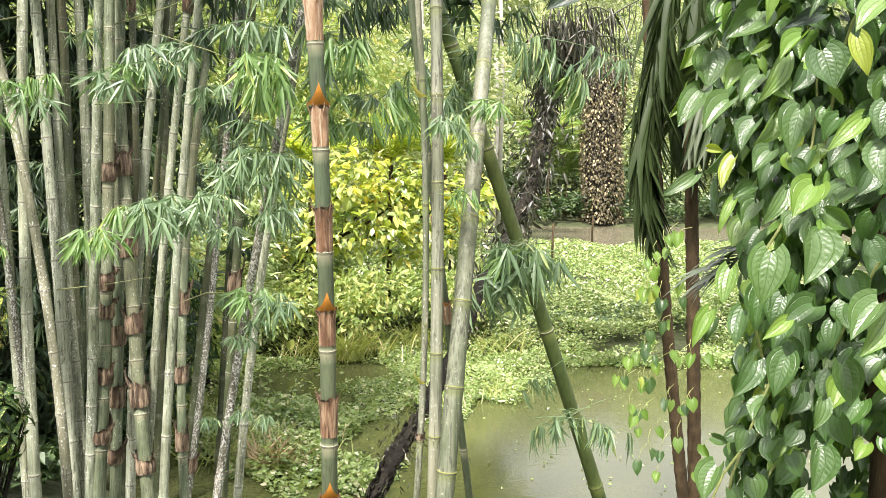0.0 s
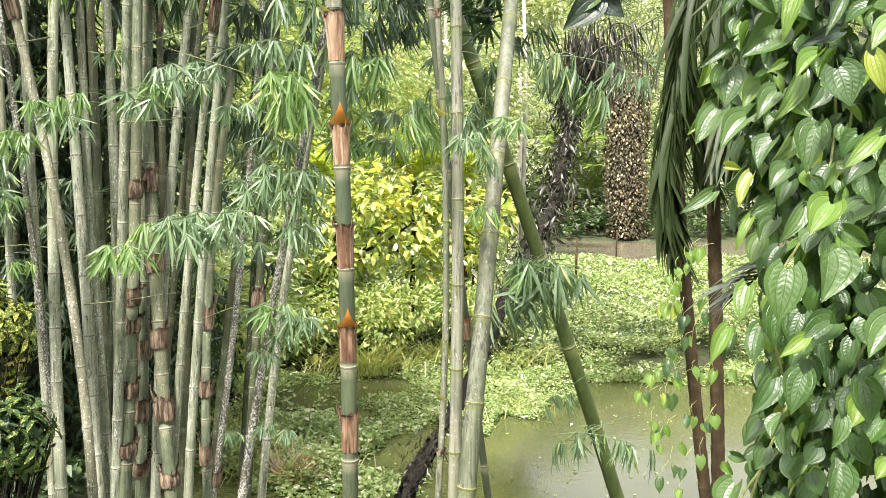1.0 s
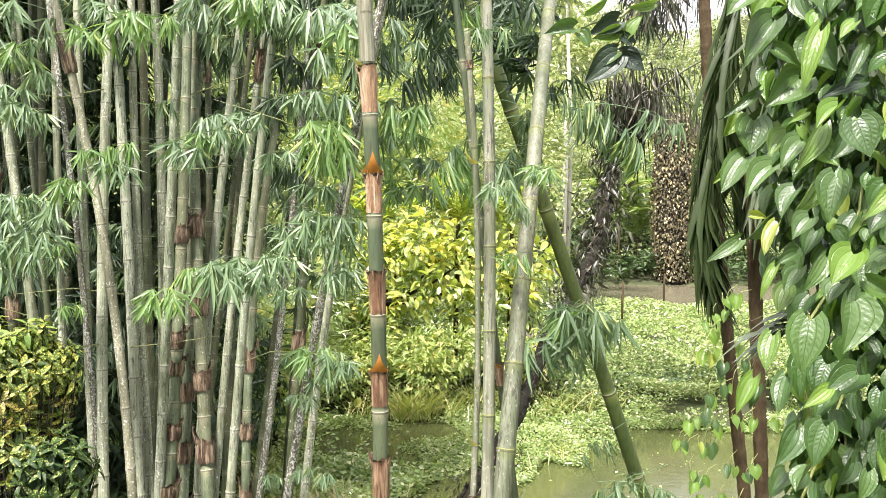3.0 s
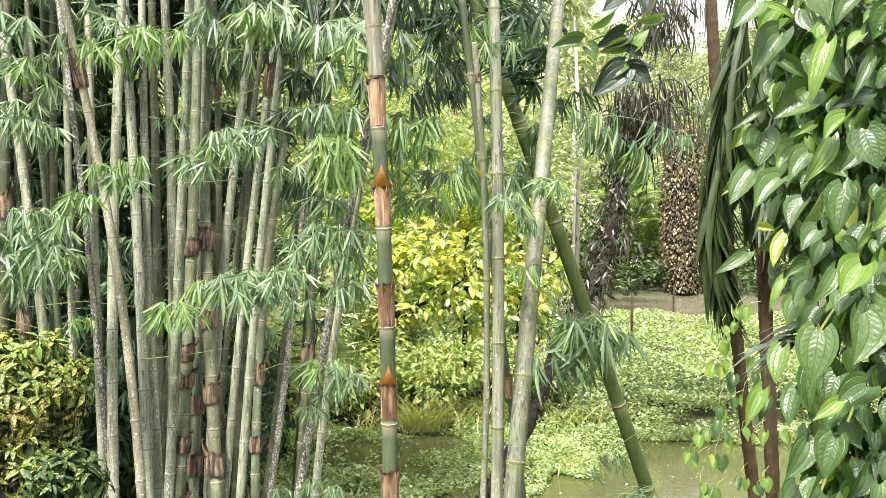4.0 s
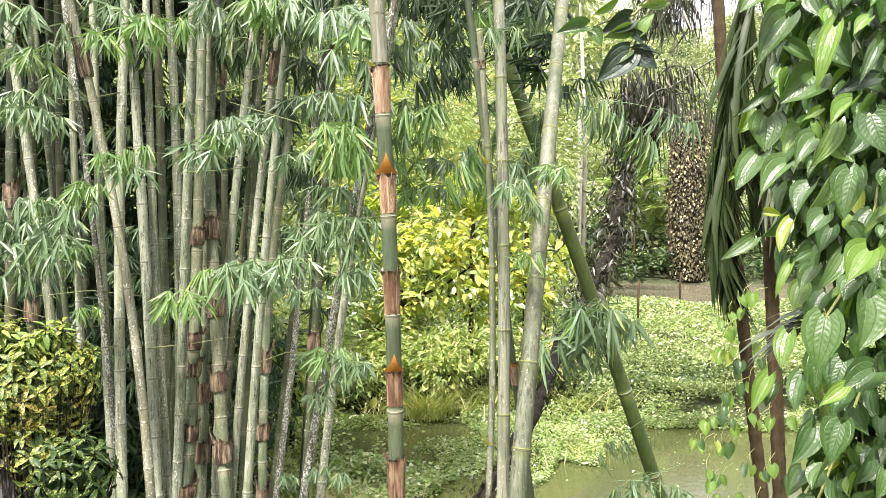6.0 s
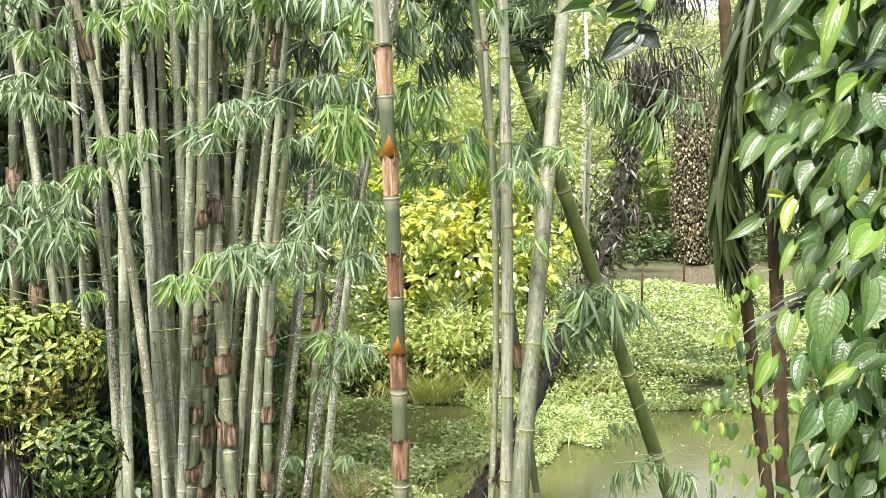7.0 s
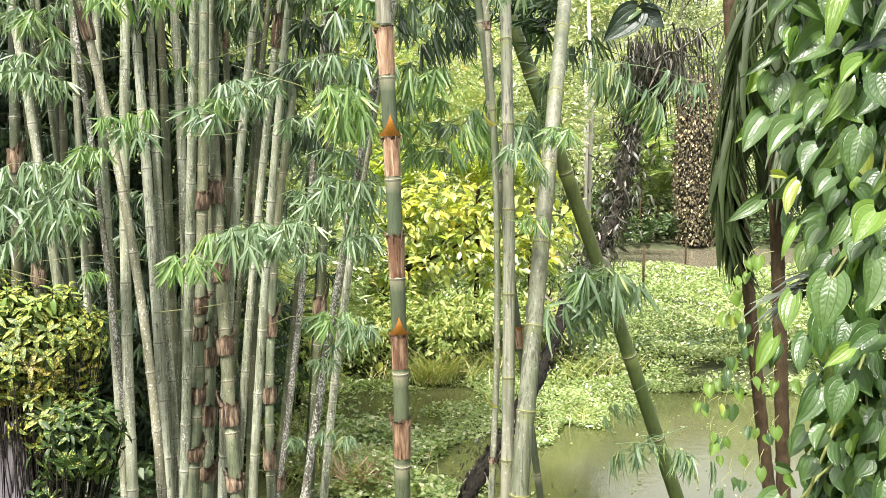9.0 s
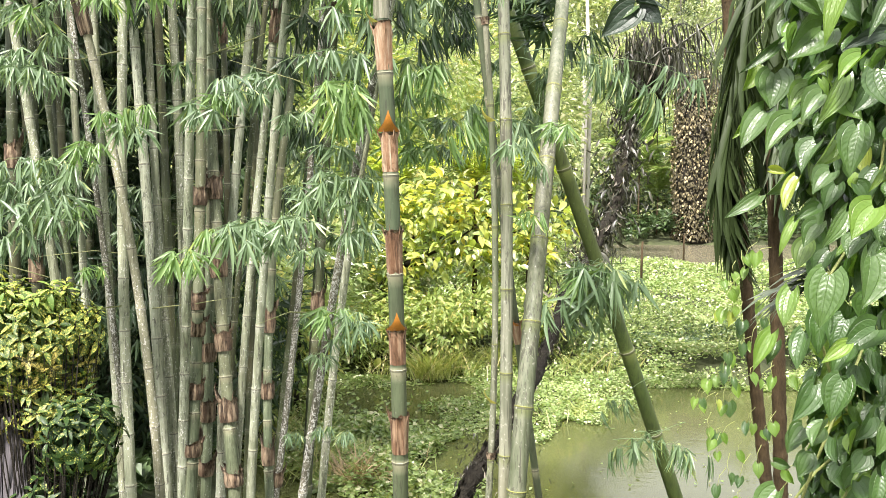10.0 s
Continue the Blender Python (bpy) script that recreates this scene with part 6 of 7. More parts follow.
def frond_mesh(name, pts, count, leaf, width, hang, sweep, seed, thick=0.014, start=0.12, open_side=1.0):
    """A feather-shaped palm leaf: a rib through pts with leaflets on both sides."""
    r = random.Random(seed)
    p = [Vector(q) for q in pts]
    n = len(p) - 1
    s = Soup()
    s.add(tube(p, [thick * (1 - 0.8 * i / n) for i in range(n + 1)], 6))
    for i in range(count):
        t = start + (1 - start) * i / (count - 1)
        k = min(n - 1, int(t * n))
        o = p[k].lerp(p[k + 1], t * n - k)
        d = (p[min(k + 1, n)] - p[max(k - 1, 0)]).normalized()
        side = d.cross(UP)
        if side.length < 0.1:
            side = Vector((0, 1, 0))
        side.normalize()
        for sg in (-1, 1):
            way = side * sg * open_side * (1 - 0.3 * t) + d * (0.6 + 0.4 * t) + Vector(sweep) + Vector((r.gauss(0, 0.08), r.gauss(0, 0.08), r.gauss(0, 0.08))) * (1 + 3 * (hang > 1)) + Vector((0, 0, -hang))
            ln = leaf * (0.55 + 0.9 * math.sin(math.pi * (0.12 + 0.75 * t))) * r.uniform(0.75, 1.1) * 0.75
            s.add(blade(ln, width * r.uniform(0.8, 1.2), STRAP, 0.5, 0.25 + 0.3 * hang * r.random(), r.uniform(-0.5, 0.5)), aim(o, way, UP, 1.0, r.uniform(-0.5, 0.5)))
    return s.mesh(name)


LEAFLETS = [quick("leaflet", blade(1.0, 0.062 + 0.008 * i, STRAP, 0.5, 0.25 + 0.15 * i, 0.4 * (i - 1))) for i in range(3)]


def frond(owner, pts, count, leaf, hang, sweep, seed, label="", open_side=1.0, start=0.08, skin=None):
    """A near palm leaf: its rib, and each leaflet on it."""
    r = random.Random(seed)
    p = [Vector(q) for q in pts]
    n = len(p) - 1
    rib = part("frond", quick("frond", tube(p, [0.014 * (1 - 0.8 * i / n) for i in range(n + 1)], 6)), M_PALM_DARK, owner, label)
    for i in range(count):
        t = start + (1 - start) * i / (count - 1)
        k = min(n - 1, int(t * n))
        o = p[k].lerp(p[k + 1], t * n - k)
        d = (p[min(k + 1, n)] - p[max(k - 1, 0)]).normalized()
        side = d.cross(UP)
        side = side.normalized() if side.length > 0.1 else Vector((0, 1, 0))
        for sg in (-1, 1):
            way = side * sg * open_side * (1 - 0.3 * t) + d * (0.6 + 0.4 * t) + Vector(sweep) + Vector((r.gauss(0, 0.08), r.gauss(0, 0.08), r.gauss(0, 0.08) - hang))
            ln = leaf * (0.41 + 0.68 * math.sin(math.pi * (0.12 + 0.75 * t))) * r.uniform(0.75, 1.1)
            part("leaflet", LEAFLETS[r.randint(0, 2)], skin or M_PALM_DARK, rib, m=aim(o, way, UP, ln, r.uniform(-0.5, 0.5)))


areca = thing("areca_palm", (2.5, 6.3, 0.8), "slender brown ringed palm trunk with drooping dark fronds", "palm", "palms")
line1 = Line((2.47, 6.3, 1.2), (2.24, 6.3, 3.06), (2.065, 6.3, 5.13))
part("trunk", palm_stem(line1, 0.6, 8.5, 0.047, M_BARK), M_BARK, areca)
frond(areca, [(2.3, 5.8, 6.0), (2.08, 5.6, 5.2), (1.99, 5.5, 4.78), (1.955, 5.5, 4.45), (1.91, 5.5, 4.16), (1.88, 5.5, 3.91), (1.9, 5.5, 3.66), (1.93, 5.5, 3.4)], 130, 0.78, 1.2, (-0.85, -0.1, -0.3), 5, "hanging dark green frond", open_side=0.4)
frond(areca, [(2.85, 6.6, 6.2), (2.62, 6.5, 5.4), (2.5, 6.4, 4.9), (2.45, 6.4, 4.4), (2.42, 6.4, 3.9)], 70, 0.95, 1.3, (-0.45, 0, -0.3), 6, "hanging dark green frond", open_side=0.5)
palm_b = thing("areca_palm", (2.3, 5.6, 0.8), "slender reddish brown palm trunk beside the vine", "palm", "palms")
line2 = Line((2.29, 5.6, 1.2), (2.24, 5.6, 2.3), (2.17, 5.6, 3.66))
part("trunk", palm_stem(line2, 0.6, 3.9, 0.046, M_BARK), M_BARK, palm_b)
frond(palm_b, [(2.75, 5.5, 5.2), (2.6, 5.4, 4.7), (2.5, 5.3, 4.2), (2.42, 5.3, 3.7)], 40, 0.8, 1.2, (-0.3, 0, -0.2), 8)
frond(palm_b, [(1.78, 3.50, 3.28), (1.53, 3.30, 3.24), (1.39, 3.20, 3.18), (1.32, 3.15, 3.12)], 13, 0.26, -0.05, (-1.3, -0.1, 0.2), 9, "stiff wet frond tip", open_side=0.35, start=0.2, skin=M_PALM_WET_LIT)
frond(palm_b, [(2.6, 4.2, 1.75), (2.2, 4.1, 1.85), (1.85, 4.05, 1.83), (1.5, 4.0, 1.72)], 34, 0.55, 0.25, (-0.5, -0.2, 0.0), 10, "low spreading frond", skin=M_PALM_WET_LIT)
frond(palm_b, [(2.7, 5.0, 4.4), (2.4, 4.5, 4.75), (2.0, 4.0, 4.7), (1.75, 3.7, 4.4)], 40, 0.7, 0.5, (-0.1, 0, -0.1), 11)

for i, (dx, dy, up) in enumerate(((0.5, -0.5, 1.6), (0.35, -0.3, 1.5), (0.8, 0.1, 1.5), (0.3, 0.5, 1.6), (0.6, -0.9, 1.2))):
    pts = [(2.17 + dx * t, 5.6 + dy * t, 3.85 + up * t - 1.1 * t * t) for t in (0, 0.2, 0.4, 0.6, 0.8, 1.0)]
    frond(palm_b, pts, 36, 0.75, 1.1, (-0.15, 0, -0.2), 30 + i)

old_palm = thing("leaning_palm", (0.2, 6.4, 1.0), "old dark palm trunk leaning over the water, hung with dead leaves", "palm", "palms")
op = [Vector(q) for q in ((0.0, 6.2, 0.9), (0.26, 6.5, 1.32), (0.44, 6.8, 1.49), (0.95, 8.2, 1.8), (1.41, 9.5, 2.34), (2.0, 10.9, 2.85), (2.4, 11.6, 3.4), (2.62, 12.0, 4.24), (2.74, 12.15, 4.9), (2.86, 12.2, 5.5))]
fine = []
for i in range(len(op) - 1):
    for k in range(6):
        fine.append(op[i].lerp(op[i + 1], k / 6))
ro = random.Random(4)
part("trunk", quick("trunk", tube(fine, [0.04 + 0.04 * min(1, i / 44) + ro.uniform(-0.02, 0.025) for i in range(len(fine))], 12)), M_BARK_DARK, old_palm)
s = Soup()
for i in range(3800):
    p = fine[4 + int((len(fine) - 4) * ro.random() ** 0.7)] + Vector((ro.gauss(0, 0.13), ro.gauss(0, 0.12), ro.gauss(0, 0.1))) * (0.6 if ro.random() < 0.5 else 1.2)
    ln = ro.uniform(0.06, 0.2) * (0.35 if p.y < 9 else 0.7 if p.y < 10.5 else 1.0)
    s.add(blade(ln, ln * ro.uniform(0.12, 0.3), OVAL, 0.4, 0.3, ro.uniform(-1, 1)), aim(p, (ro.gauss(0, 0.7), ro.gauss(0, 0.6), -1), (ro.gauss(0, 0.6), -1, 0.2), 1.0, ro.uniform(-1.5, 1.5)))
flakes = Soup()
for i in range(700):
    k = ro.random() * 22
    p = fine[int(k)].lerp(fine[int(k) + 1], k % 1)
    d = (fine[int(k) + 1] - fine[int(k)]).normalized()
    a = ro.uniform(0, 6.28)
    out = Vector((math.cos(a), 0.2 * math.sin(a), math.sin(a)))
    out = (out - d * out.dot(d)).normalized()
    flakes.add(blade(ro.uniform(0.03, 0.08), ro.uniform(0.02, 0.045), OVAL, 0.5, 0.3, ro.uniform(-1, 1)), aim(p + out * 0.045, d + out * ro.uniform(0.1, 0.9), out, 1.0, ro.uniform(-0.8, 0.8)))
part("bark", flakes.mesh("bark"), M_BARK_DARK, old_palm, "ragged flaking bark", kind="stuff")
for cx, cy, cz, rx, rz, many in ((3.15, 12.1, 6.75, 0.45, 0.4, 330), (2.95, 12.0, 5.55, 0.5, 0.4, 220), (2.75, 11.9, 5.35, 0.3, 0.4, 260)):
    for i in range(many):
        p = Vector((cx + ro.gauss(0, 0.5) * rx, cy + ro.gauss(0, 0.2), cz + ro.gauss(0, 0.5) * rz))
        ln = ro.uniform(0.12, 0.42)
        s.add(blade(ln, ro.uniform(0.014, 0.03), STRAP, 0.4, 0.2, ro.uniform(-1, 1)), aim(p, (ro.gauss(0.1, 0.35), ro.gauss(0, 0.3), -1), (ro.gauss(0, 0.6), -1, 0.2), 1.0, ro.uniform(-1.2, 1.2)))
part("dead_leaves", s.mesh("dead_leaves"), M_PALM_DEAD, old_palm, "hanging dry leaves and creeper", kind="stuff")
crown = Vector((2.9, 12.2, 5.6))
RIBS = (
    (((2.67, 12.00, 7.33), (2.99, 12.00, 7.21), (3.35, 12.00, 6.98), (3.67, 12.00, 6.55)), M_PALM_DEAD),
    (((2.87, 12.50, 7.69), (3.28, 12.50, 7.49), (3.65, 12.50, 7.29), (4.04, 12.50, 6.92)), M_PALM_DEAD),
    (((2.96, 12.00, 5.36), (3.32, 12.00, 5.58), (3.71, 12.00, 5.85), (4.11, 12.00, 6.04), (4.46, 12.00, 6.05)), M_PALM_DEAD),
    (((2.91, 11.80, 5.29), (3.22, 11.80, 5.41), (3.53, 11.80, 5.41), (3.82, 11.80, 5.16)), M_PALM_DEAD),
    (((2.95, 12.10, 5.41), (3.17, 12.10, 5.77), (3.38, 12.10, 5.87), (3.60, 12.10, 5.78)), M_PALM_DEAD),
    (((2.90, 11.90, 5.34), (2.66, 11.90, 5.45), (2.47, 11.90, 5.33), (2.36, 11.90, 5.03)), M_PALM_DARK),
    (((2.82, 11.60, 5.30), (3.01, 11.60, 5.45), (3.17, 11.60, 5.41), (3.28, 11.60, 5.19)), M_PALM_DEAD),
    (((2.81, 11.90, 7.38), (2.97, 11.90, 7.06), (3.09, 11.90, 6.75), (3.14, 11.90, 6.36)), M_PALM_DARK),
)
def smooth_line(pts, n):
    """A rounded line through a few places."""
    p = [Vector(q) for q in pts]
    p = [p[0] * 2 - p[1]] + p + [p[-1] * 2 - p[-2]]
    out = []
    for i in range(1, len(p) - 2):
        for k in range(n):
            t = k / n
            out.append(0.5 * (2 * p[i] + (p[i + 1] - p[i - 1]) * t + (2 * p[i - 1] - 5 * p[i] + 4 * p[i + 1] - p[i + 2]) * t * t + (3 * p[i] - p[i - 1] - 3 * p[i + 1] + p[i + 2]) * t ** 3))
    return out + [p[-2]]


for i, (rib, mt) in enumerate(RIBS):
    part("frond", frond_mesh("frond", smooth_line(rib, 4), 17, 0.6, 0.02, 1.5, (0, 0, -0.4), 60 + i, 0.02), mt, old_palm, "drooping withered frond" if mt == M_PALM_DEAD else "drooping dark frond")
s = Soup()
for i in range(90):
    a = ro.uniform(0, 6.28)
    p = crown + Vector((0.1 * math.cos(a), 0.1 * math.sin(a), ro.uniform(-0.5, 0.1)))
    q = p + Vector((0.35 * math.cos(a) * ro.random(), 0.35 * math.sin(a) * ro.random(), -ro.uniform(0.3, 1.1)))
    s.add(tube([p, p.lerp(q, 0.4) + Vector((0.1 * math.cos(a), 0.1 * math.sin(a), 0.06)), q], [0.012, 0.009, 0.004], 4))
part("fruit_fringe", s.mesh("fruit_fringe"), M_BARK_DARK, old_palm, "dark dry fruit strands", kind="stuff")

# ---------- gold-dust shrub and boards ----------
shrub = thing("croton_shrub", (-2.35, 4.9, 1.0), "gold-dust shrub with yellow-speckled glossy leaves", "shrub")
rc = random.Random(9)


def whorl_mesh(seed):
    """The leafy end of one shoot: a few young leaves over a drooping ruff of older ones."""
    r = random.Random(seed)
    s = Soup()
    for k in range(15):
        a = 2.4 * k + r.random() * 0.5
        rise = 0.95 - 0.19 * k
        ln = r.uniform(0.85, 1.15) * (0.7 + 0.035 * k)
        b = blade(ln, ln * r.uniform(0.29, 0.38), OVAL, r.uniform(0.15, 0.4), r.uniform(0.3, 0.75), r.uniform(-0.3, 0.3))
        s.add(b, aim((0, 0, -0.07 * k), (math.cos(a), math.sin(a), rise), UP, 1.0, r.uniform(-0.3, 0.3)))
    return s.mesh("leaf_whorl")


WHORLS = [whorl_mesh(i) for i in range(6)]
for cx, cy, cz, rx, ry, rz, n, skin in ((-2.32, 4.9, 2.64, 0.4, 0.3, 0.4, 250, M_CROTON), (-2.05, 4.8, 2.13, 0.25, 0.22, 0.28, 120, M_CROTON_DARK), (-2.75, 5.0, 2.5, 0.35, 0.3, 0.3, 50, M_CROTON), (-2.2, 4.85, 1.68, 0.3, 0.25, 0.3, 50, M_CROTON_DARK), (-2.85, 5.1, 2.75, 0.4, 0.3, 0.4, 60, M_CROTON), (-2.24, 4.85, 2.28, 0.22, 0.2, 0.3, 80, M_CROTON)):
    for _ in range(n):
        a, h = rc.uniform(0, 6.28), rc.uniform(-0.85, 1.0)
        q = math.sqrt(max(0, 1 - h * h))
        d = Vector((q * math.cos(a), q * math.sin(a), h))
        g = rc.uniform(0.68, 1.04)
        p = Vector((cx + rx * d.x * g, cy + ry * d.y * g, cz + rz * d.z * g))
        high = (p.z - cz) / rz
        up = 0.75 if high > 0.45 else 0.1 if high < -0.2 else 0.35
        # colour by height: lighter whorls near the top, more golden ones lower down
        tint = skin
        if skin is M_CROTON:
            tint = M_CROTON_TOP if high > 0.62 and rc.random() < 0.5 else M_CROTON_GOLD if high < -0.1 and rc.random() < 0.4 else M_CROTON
        d = (d * 0.6 + Vector((0, 0, up))).normalized()
        foot = Vector((-2.4 + 0.3 * (p.x + 2.4), 5.0, 1.0))
        part("branch", quick("branch", tube([foot, foot.lerp(p, 0.6) + Vector((0, 0, -0.08)), p], [0.007, 0.005, 0.003], 4)), M_BARK_DARK, shrub)
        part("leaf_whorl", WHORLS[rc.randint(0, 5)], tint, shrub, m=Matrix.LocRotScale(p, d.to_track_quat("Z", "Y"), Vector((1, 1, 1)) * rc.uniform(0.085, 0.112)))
fence = thing("board_fence", (-3.0, 4.75, 0.9), "weathered grey upright boards behind the shrub", "fence")
for i in range(9):
    me = bpy.data.meshes.new("board")
    bm = bmesh.new()
    bmesh.ops.create_cube(bm, size=1.0)
    bmesh.ops.scale(bm, vec=(0.062, 0.022, 1.22 + rc.uniform(-0.05, 0.05)), verts=bm.verts)
    bmesh.ops.bevel(bm, geom=list(bm.edges), offset=0.006, segments=2, affect="EDGES")
    bm.to_mesh(me)
    bm.free()
    part("board", me, M_BOARD, fence, m=pose(-2.36 - 0.074 * i, 4.8 + rc.uniform(-0.01, 0.01), 1.62, 0, rc.uniform(-1, 1), rc.uniform(-4, 4)))

# ---------- pond plants and the far bank ----------


def weeds(name, cx, cy, rx, ry, count, size, tall, material, label, z0=0.0):
    """Leaves of floating and standing weeds in a ragged patch."""
    a = rng.uniform(0, 2 * np.pi, count)
    q = np.sqrt(rng.random(count)) * (1 + 0.25 * np.sin(3 * a + cx) + 0.18 * np.sin(7 * a + cy))
    x, y = cx + rx * q * np.cos(a), cy + ry * q * np.sin(a)
    bumps = 0.5 + 0.5 * np.sin(x * 4.1 + cy) * np.sin(y * 3.3 + cx)
    z = z0 + 0.01 + tall * bumps * rng.random(count) ** 1.5
    ways = np.stack([rng.normal(size=count), rng.normal(size=count), rng.uniform(-0.15, 0.7, count)], 1)
    sizes = size * rng.uniform(0.6, 1.3, count)
    me = cloud_mesh(name, scatter(np.stack([x, y, z], 1), ways, sizes, 0.7, 0.25))
    return lone(name, me, material, label, "water plants", kind="stuff")


weeds("water_weeds", 1.75, 14.6, 1.3, 2.3, 16000, 0.056, 0.38, M_WEED, "pale green floating weed island")
weeds("water_weeds", 0.55, 13.4, 0.7, 1.0, 2200, 0.06, 0.25, M_WEED, "pale green floating weed patch")
weeds("water_weeds", -1.2, 11.3, 1.0, 0.8, 3200, 0.065, 0.42, M_WEED, "green water weeds by the near shore")
weeds("water_weeds", -2.3, 13.2, 0.9, 0.7, 1800, 0.065, 0.3, M_WEED, "pale green weeds behind the bamboo")
weeds("water_weeds", -1.0, 10.7, 0.9, 1.1, 5200, 0.075, 0.42, M_WEED, "bright leafy weeds in the shallows")
weeds("water_weeds", -1.3, 12.3, 0.9, 0.7, 2600, 0.08, 0.3, M_WEED, "bright leafy weeds in the shallows")
weeds("water_weeds", 0.05, 9.8, 0.45, 0.6, 1500, 0.075, 0.35, M_WEED, "bright leafy weeds in the shallows")
weeds("water_weeds", -0.55, 11.9, 0.75, 0.6, 2600, 0.085, 0.38, M_WEED, "bright leafy weeds in the shallows")
weeds("water_weeds", -0.45, 10.0, 0.6, 0.4, 900, 0.065, 0.3, M_WEED, "green water weeds by the near shore")
weeds("water_weeds", -2.4, 15.8, 2.0, 0.55, 3200, 0.07, 0.2, M_WEED, "floating leaves along the far shore")
weeds("water_weeds", -1.6, 13.6, 1.6, 1.4, 300, 0.09, 0.02, M_WEED, "scattered floating leaves")
weeds("water_weeds", 4.8, 15.9, 3.4, 0.7, 14000, 0.056, 0.42, M_WEED, "pale green weeds along the far shore")
weeds("water_weeds", 10.0, 15.6, 4.0, 1.0, 2500, 0.13, 0.4, M_WEED, "pale green weeds along the far shore")
weeds("floating_specks", 2.5, 12.0, 4.5, 4.0, 260, 0.05, 0.0, M_WEED, "specks and fallen leaves floating on the pond")


def thicket(name, x0, x1, y0, y1, count, size, low, high, material, label, pitch=0.9, aspect=0.55):
    """Low mounded growth over the ground."""
    x, y = rng.uniform(x0, x1, count), rng.uniform(y0, y1, count)
    hump = 0.5 + 0.25 * np.sin(x * pitch * 1.7 + 0.6 * y) + 0.25 * np.sin(y * pitch * 1.3 - 0.8 * x + 1.0)
    hump = np.clip(hump + 0.2 * np.sin(3.1 * x + 2.3 * y), 0, 1.2)
    g = np.array([ground_z(a, b) for a, b in zip(x, y)])
    z = g + (low + (high - low) * hump) * (1 - 0.65 * rng.random(count) ** 2.2)
    ways = np.stack([rng.normal(size=count), rng.normal(size=count) - 0.5, rng.uniform(-0.5, 0.9, count)], 1)
    me = cloud_mesh(name, scatter(np.stack([x, y, z], 1), ways, size * rng.uniform(0.6, 1.4, count), aspect, 0.25))
    return lone(name, me, material, label, "undergrowth", kind="stuff")


thicket("undergrowth", -7, 13, 15.9, 19.5, 80000, 0.075, 0.15, 0.95, M_SHRUB, "dense pale green shrubs on the far bank")
# dark leaves in the same shrubs, coloured to read as shaded gaps
thicket("undergrowth", -7, 13, 16.4, 19.0, 14000, 0.08, 0.1, 0.7, M_SHRUB_DARK, "dark leaves mixed into the far-bank shrubs as shaded gaps", 1.7)
thicket("undergrowth", -8, 14, 19.5, 26, 34000, 0.115, 0.1, 0.55, M_WEED, "yellow-green ground cover behind the shrubs", 0.6)
thicket("undergrowth", -8, 20, 26, 32.8, 28000, 0.13, 0.05, 0.3, M_WEED, "low yellow-green ground cover", 0.6)
thicket("undergrowth", -32, 45, 49, 85, 70000, 0.32, 0.6, 2.8, M_WOODS, "pale growth on the hillside", 0.35)
thicket("undergrowth", -14, 30, 46.8, 56, 18000, 0.35, 0.3, 1.8, M_SHRUB_DARK, "dark growth beyond the ditch", 0.5)
thicket("undergrowth", -9, -2.7, 6.2, 15.5, 15000, 0.16, 0.1, 0.6, M_SHRUB_DARK, "dark growth at the foot of the grove", 1.2)


lone("fallen_leaf", quick("fallen_leaf", blade(0.26, 0.17, OVAL, 0.15, 0.1)), M_YELLOW_LEAF, "single fallen yellow leaf among the pond weeds", "leaf", m=aim((-1.2, 16.0, 0.25), (0.3, -0.4, 0.6), (0, -1, 0.5), 1.0))


def tuft(place, count, length, spread, seed, material=None, label="tuft of long arching yellow-green grass"):
    r = random.Random(seed)
    s = Soup()
    for i in range(count):
        a = r.uniform(0, 6.28)
        p = Vector(place) + Vector((r.gauss(0, spread), r.gauss(0, spread), 0))
        ln = length * r.uniform(0.5, 1.1)
        s.add(blade(ln, 0.018, STRAP, 0.3, r.uniform(0.15, 0.6), r.uniform(-1, 1)), aim(p, (math.cos(a) * 0.6, math.sin(a) * 0.6, r.uniform(0.7, 1.3)), (-math.cos(a), -math.sin(a), 0.6), 1.0, r.uniform(-0.4, 0.4)))
    return lone("grass", s.mesh("grass"), material or M_GRASS, label, "grass", kind="stuff")


tuft((-0.15, 16.0, 0.05), 260, 1.0, 0.16, 1)
tuft((0.4, 16.2, 0.1), 130, 0.7, 0.3, 2)
tuft((1.3, 16.6, 0.2), 160, 0.7, 0.3, 3)
tuft((2.9, 16.3, 0.15), 180, 0.75, 0.35, 4)
tuft((-0.9, 16.1, 0.1), 110, 0.65, 0.25, 6)
for i, (x, y, n, ln) in enumerate(((-1.5, 10.6, 120, 0.55), (-1.0, 10.9, 110, 0.5), (-1.9, 11.5, 120, 0.6), (-0.5, 10.0, 70, 0.4), (-2.5, 12.6, 120, 0.55), (1.1, 12.9, 70, 0.35), (2.2, 13.4, 80, 0.35))):
    tuft((x, y, 0.0), n, ln, 0.25, 20 + i, M_GRASS, "bright arching grass standing in the pond")
tuft((-0.95, 10.1, 0.0), 130, 0.6, 0.12, 5, M_DRY_GRASS, "dry buff grass bundle at the water's edge")


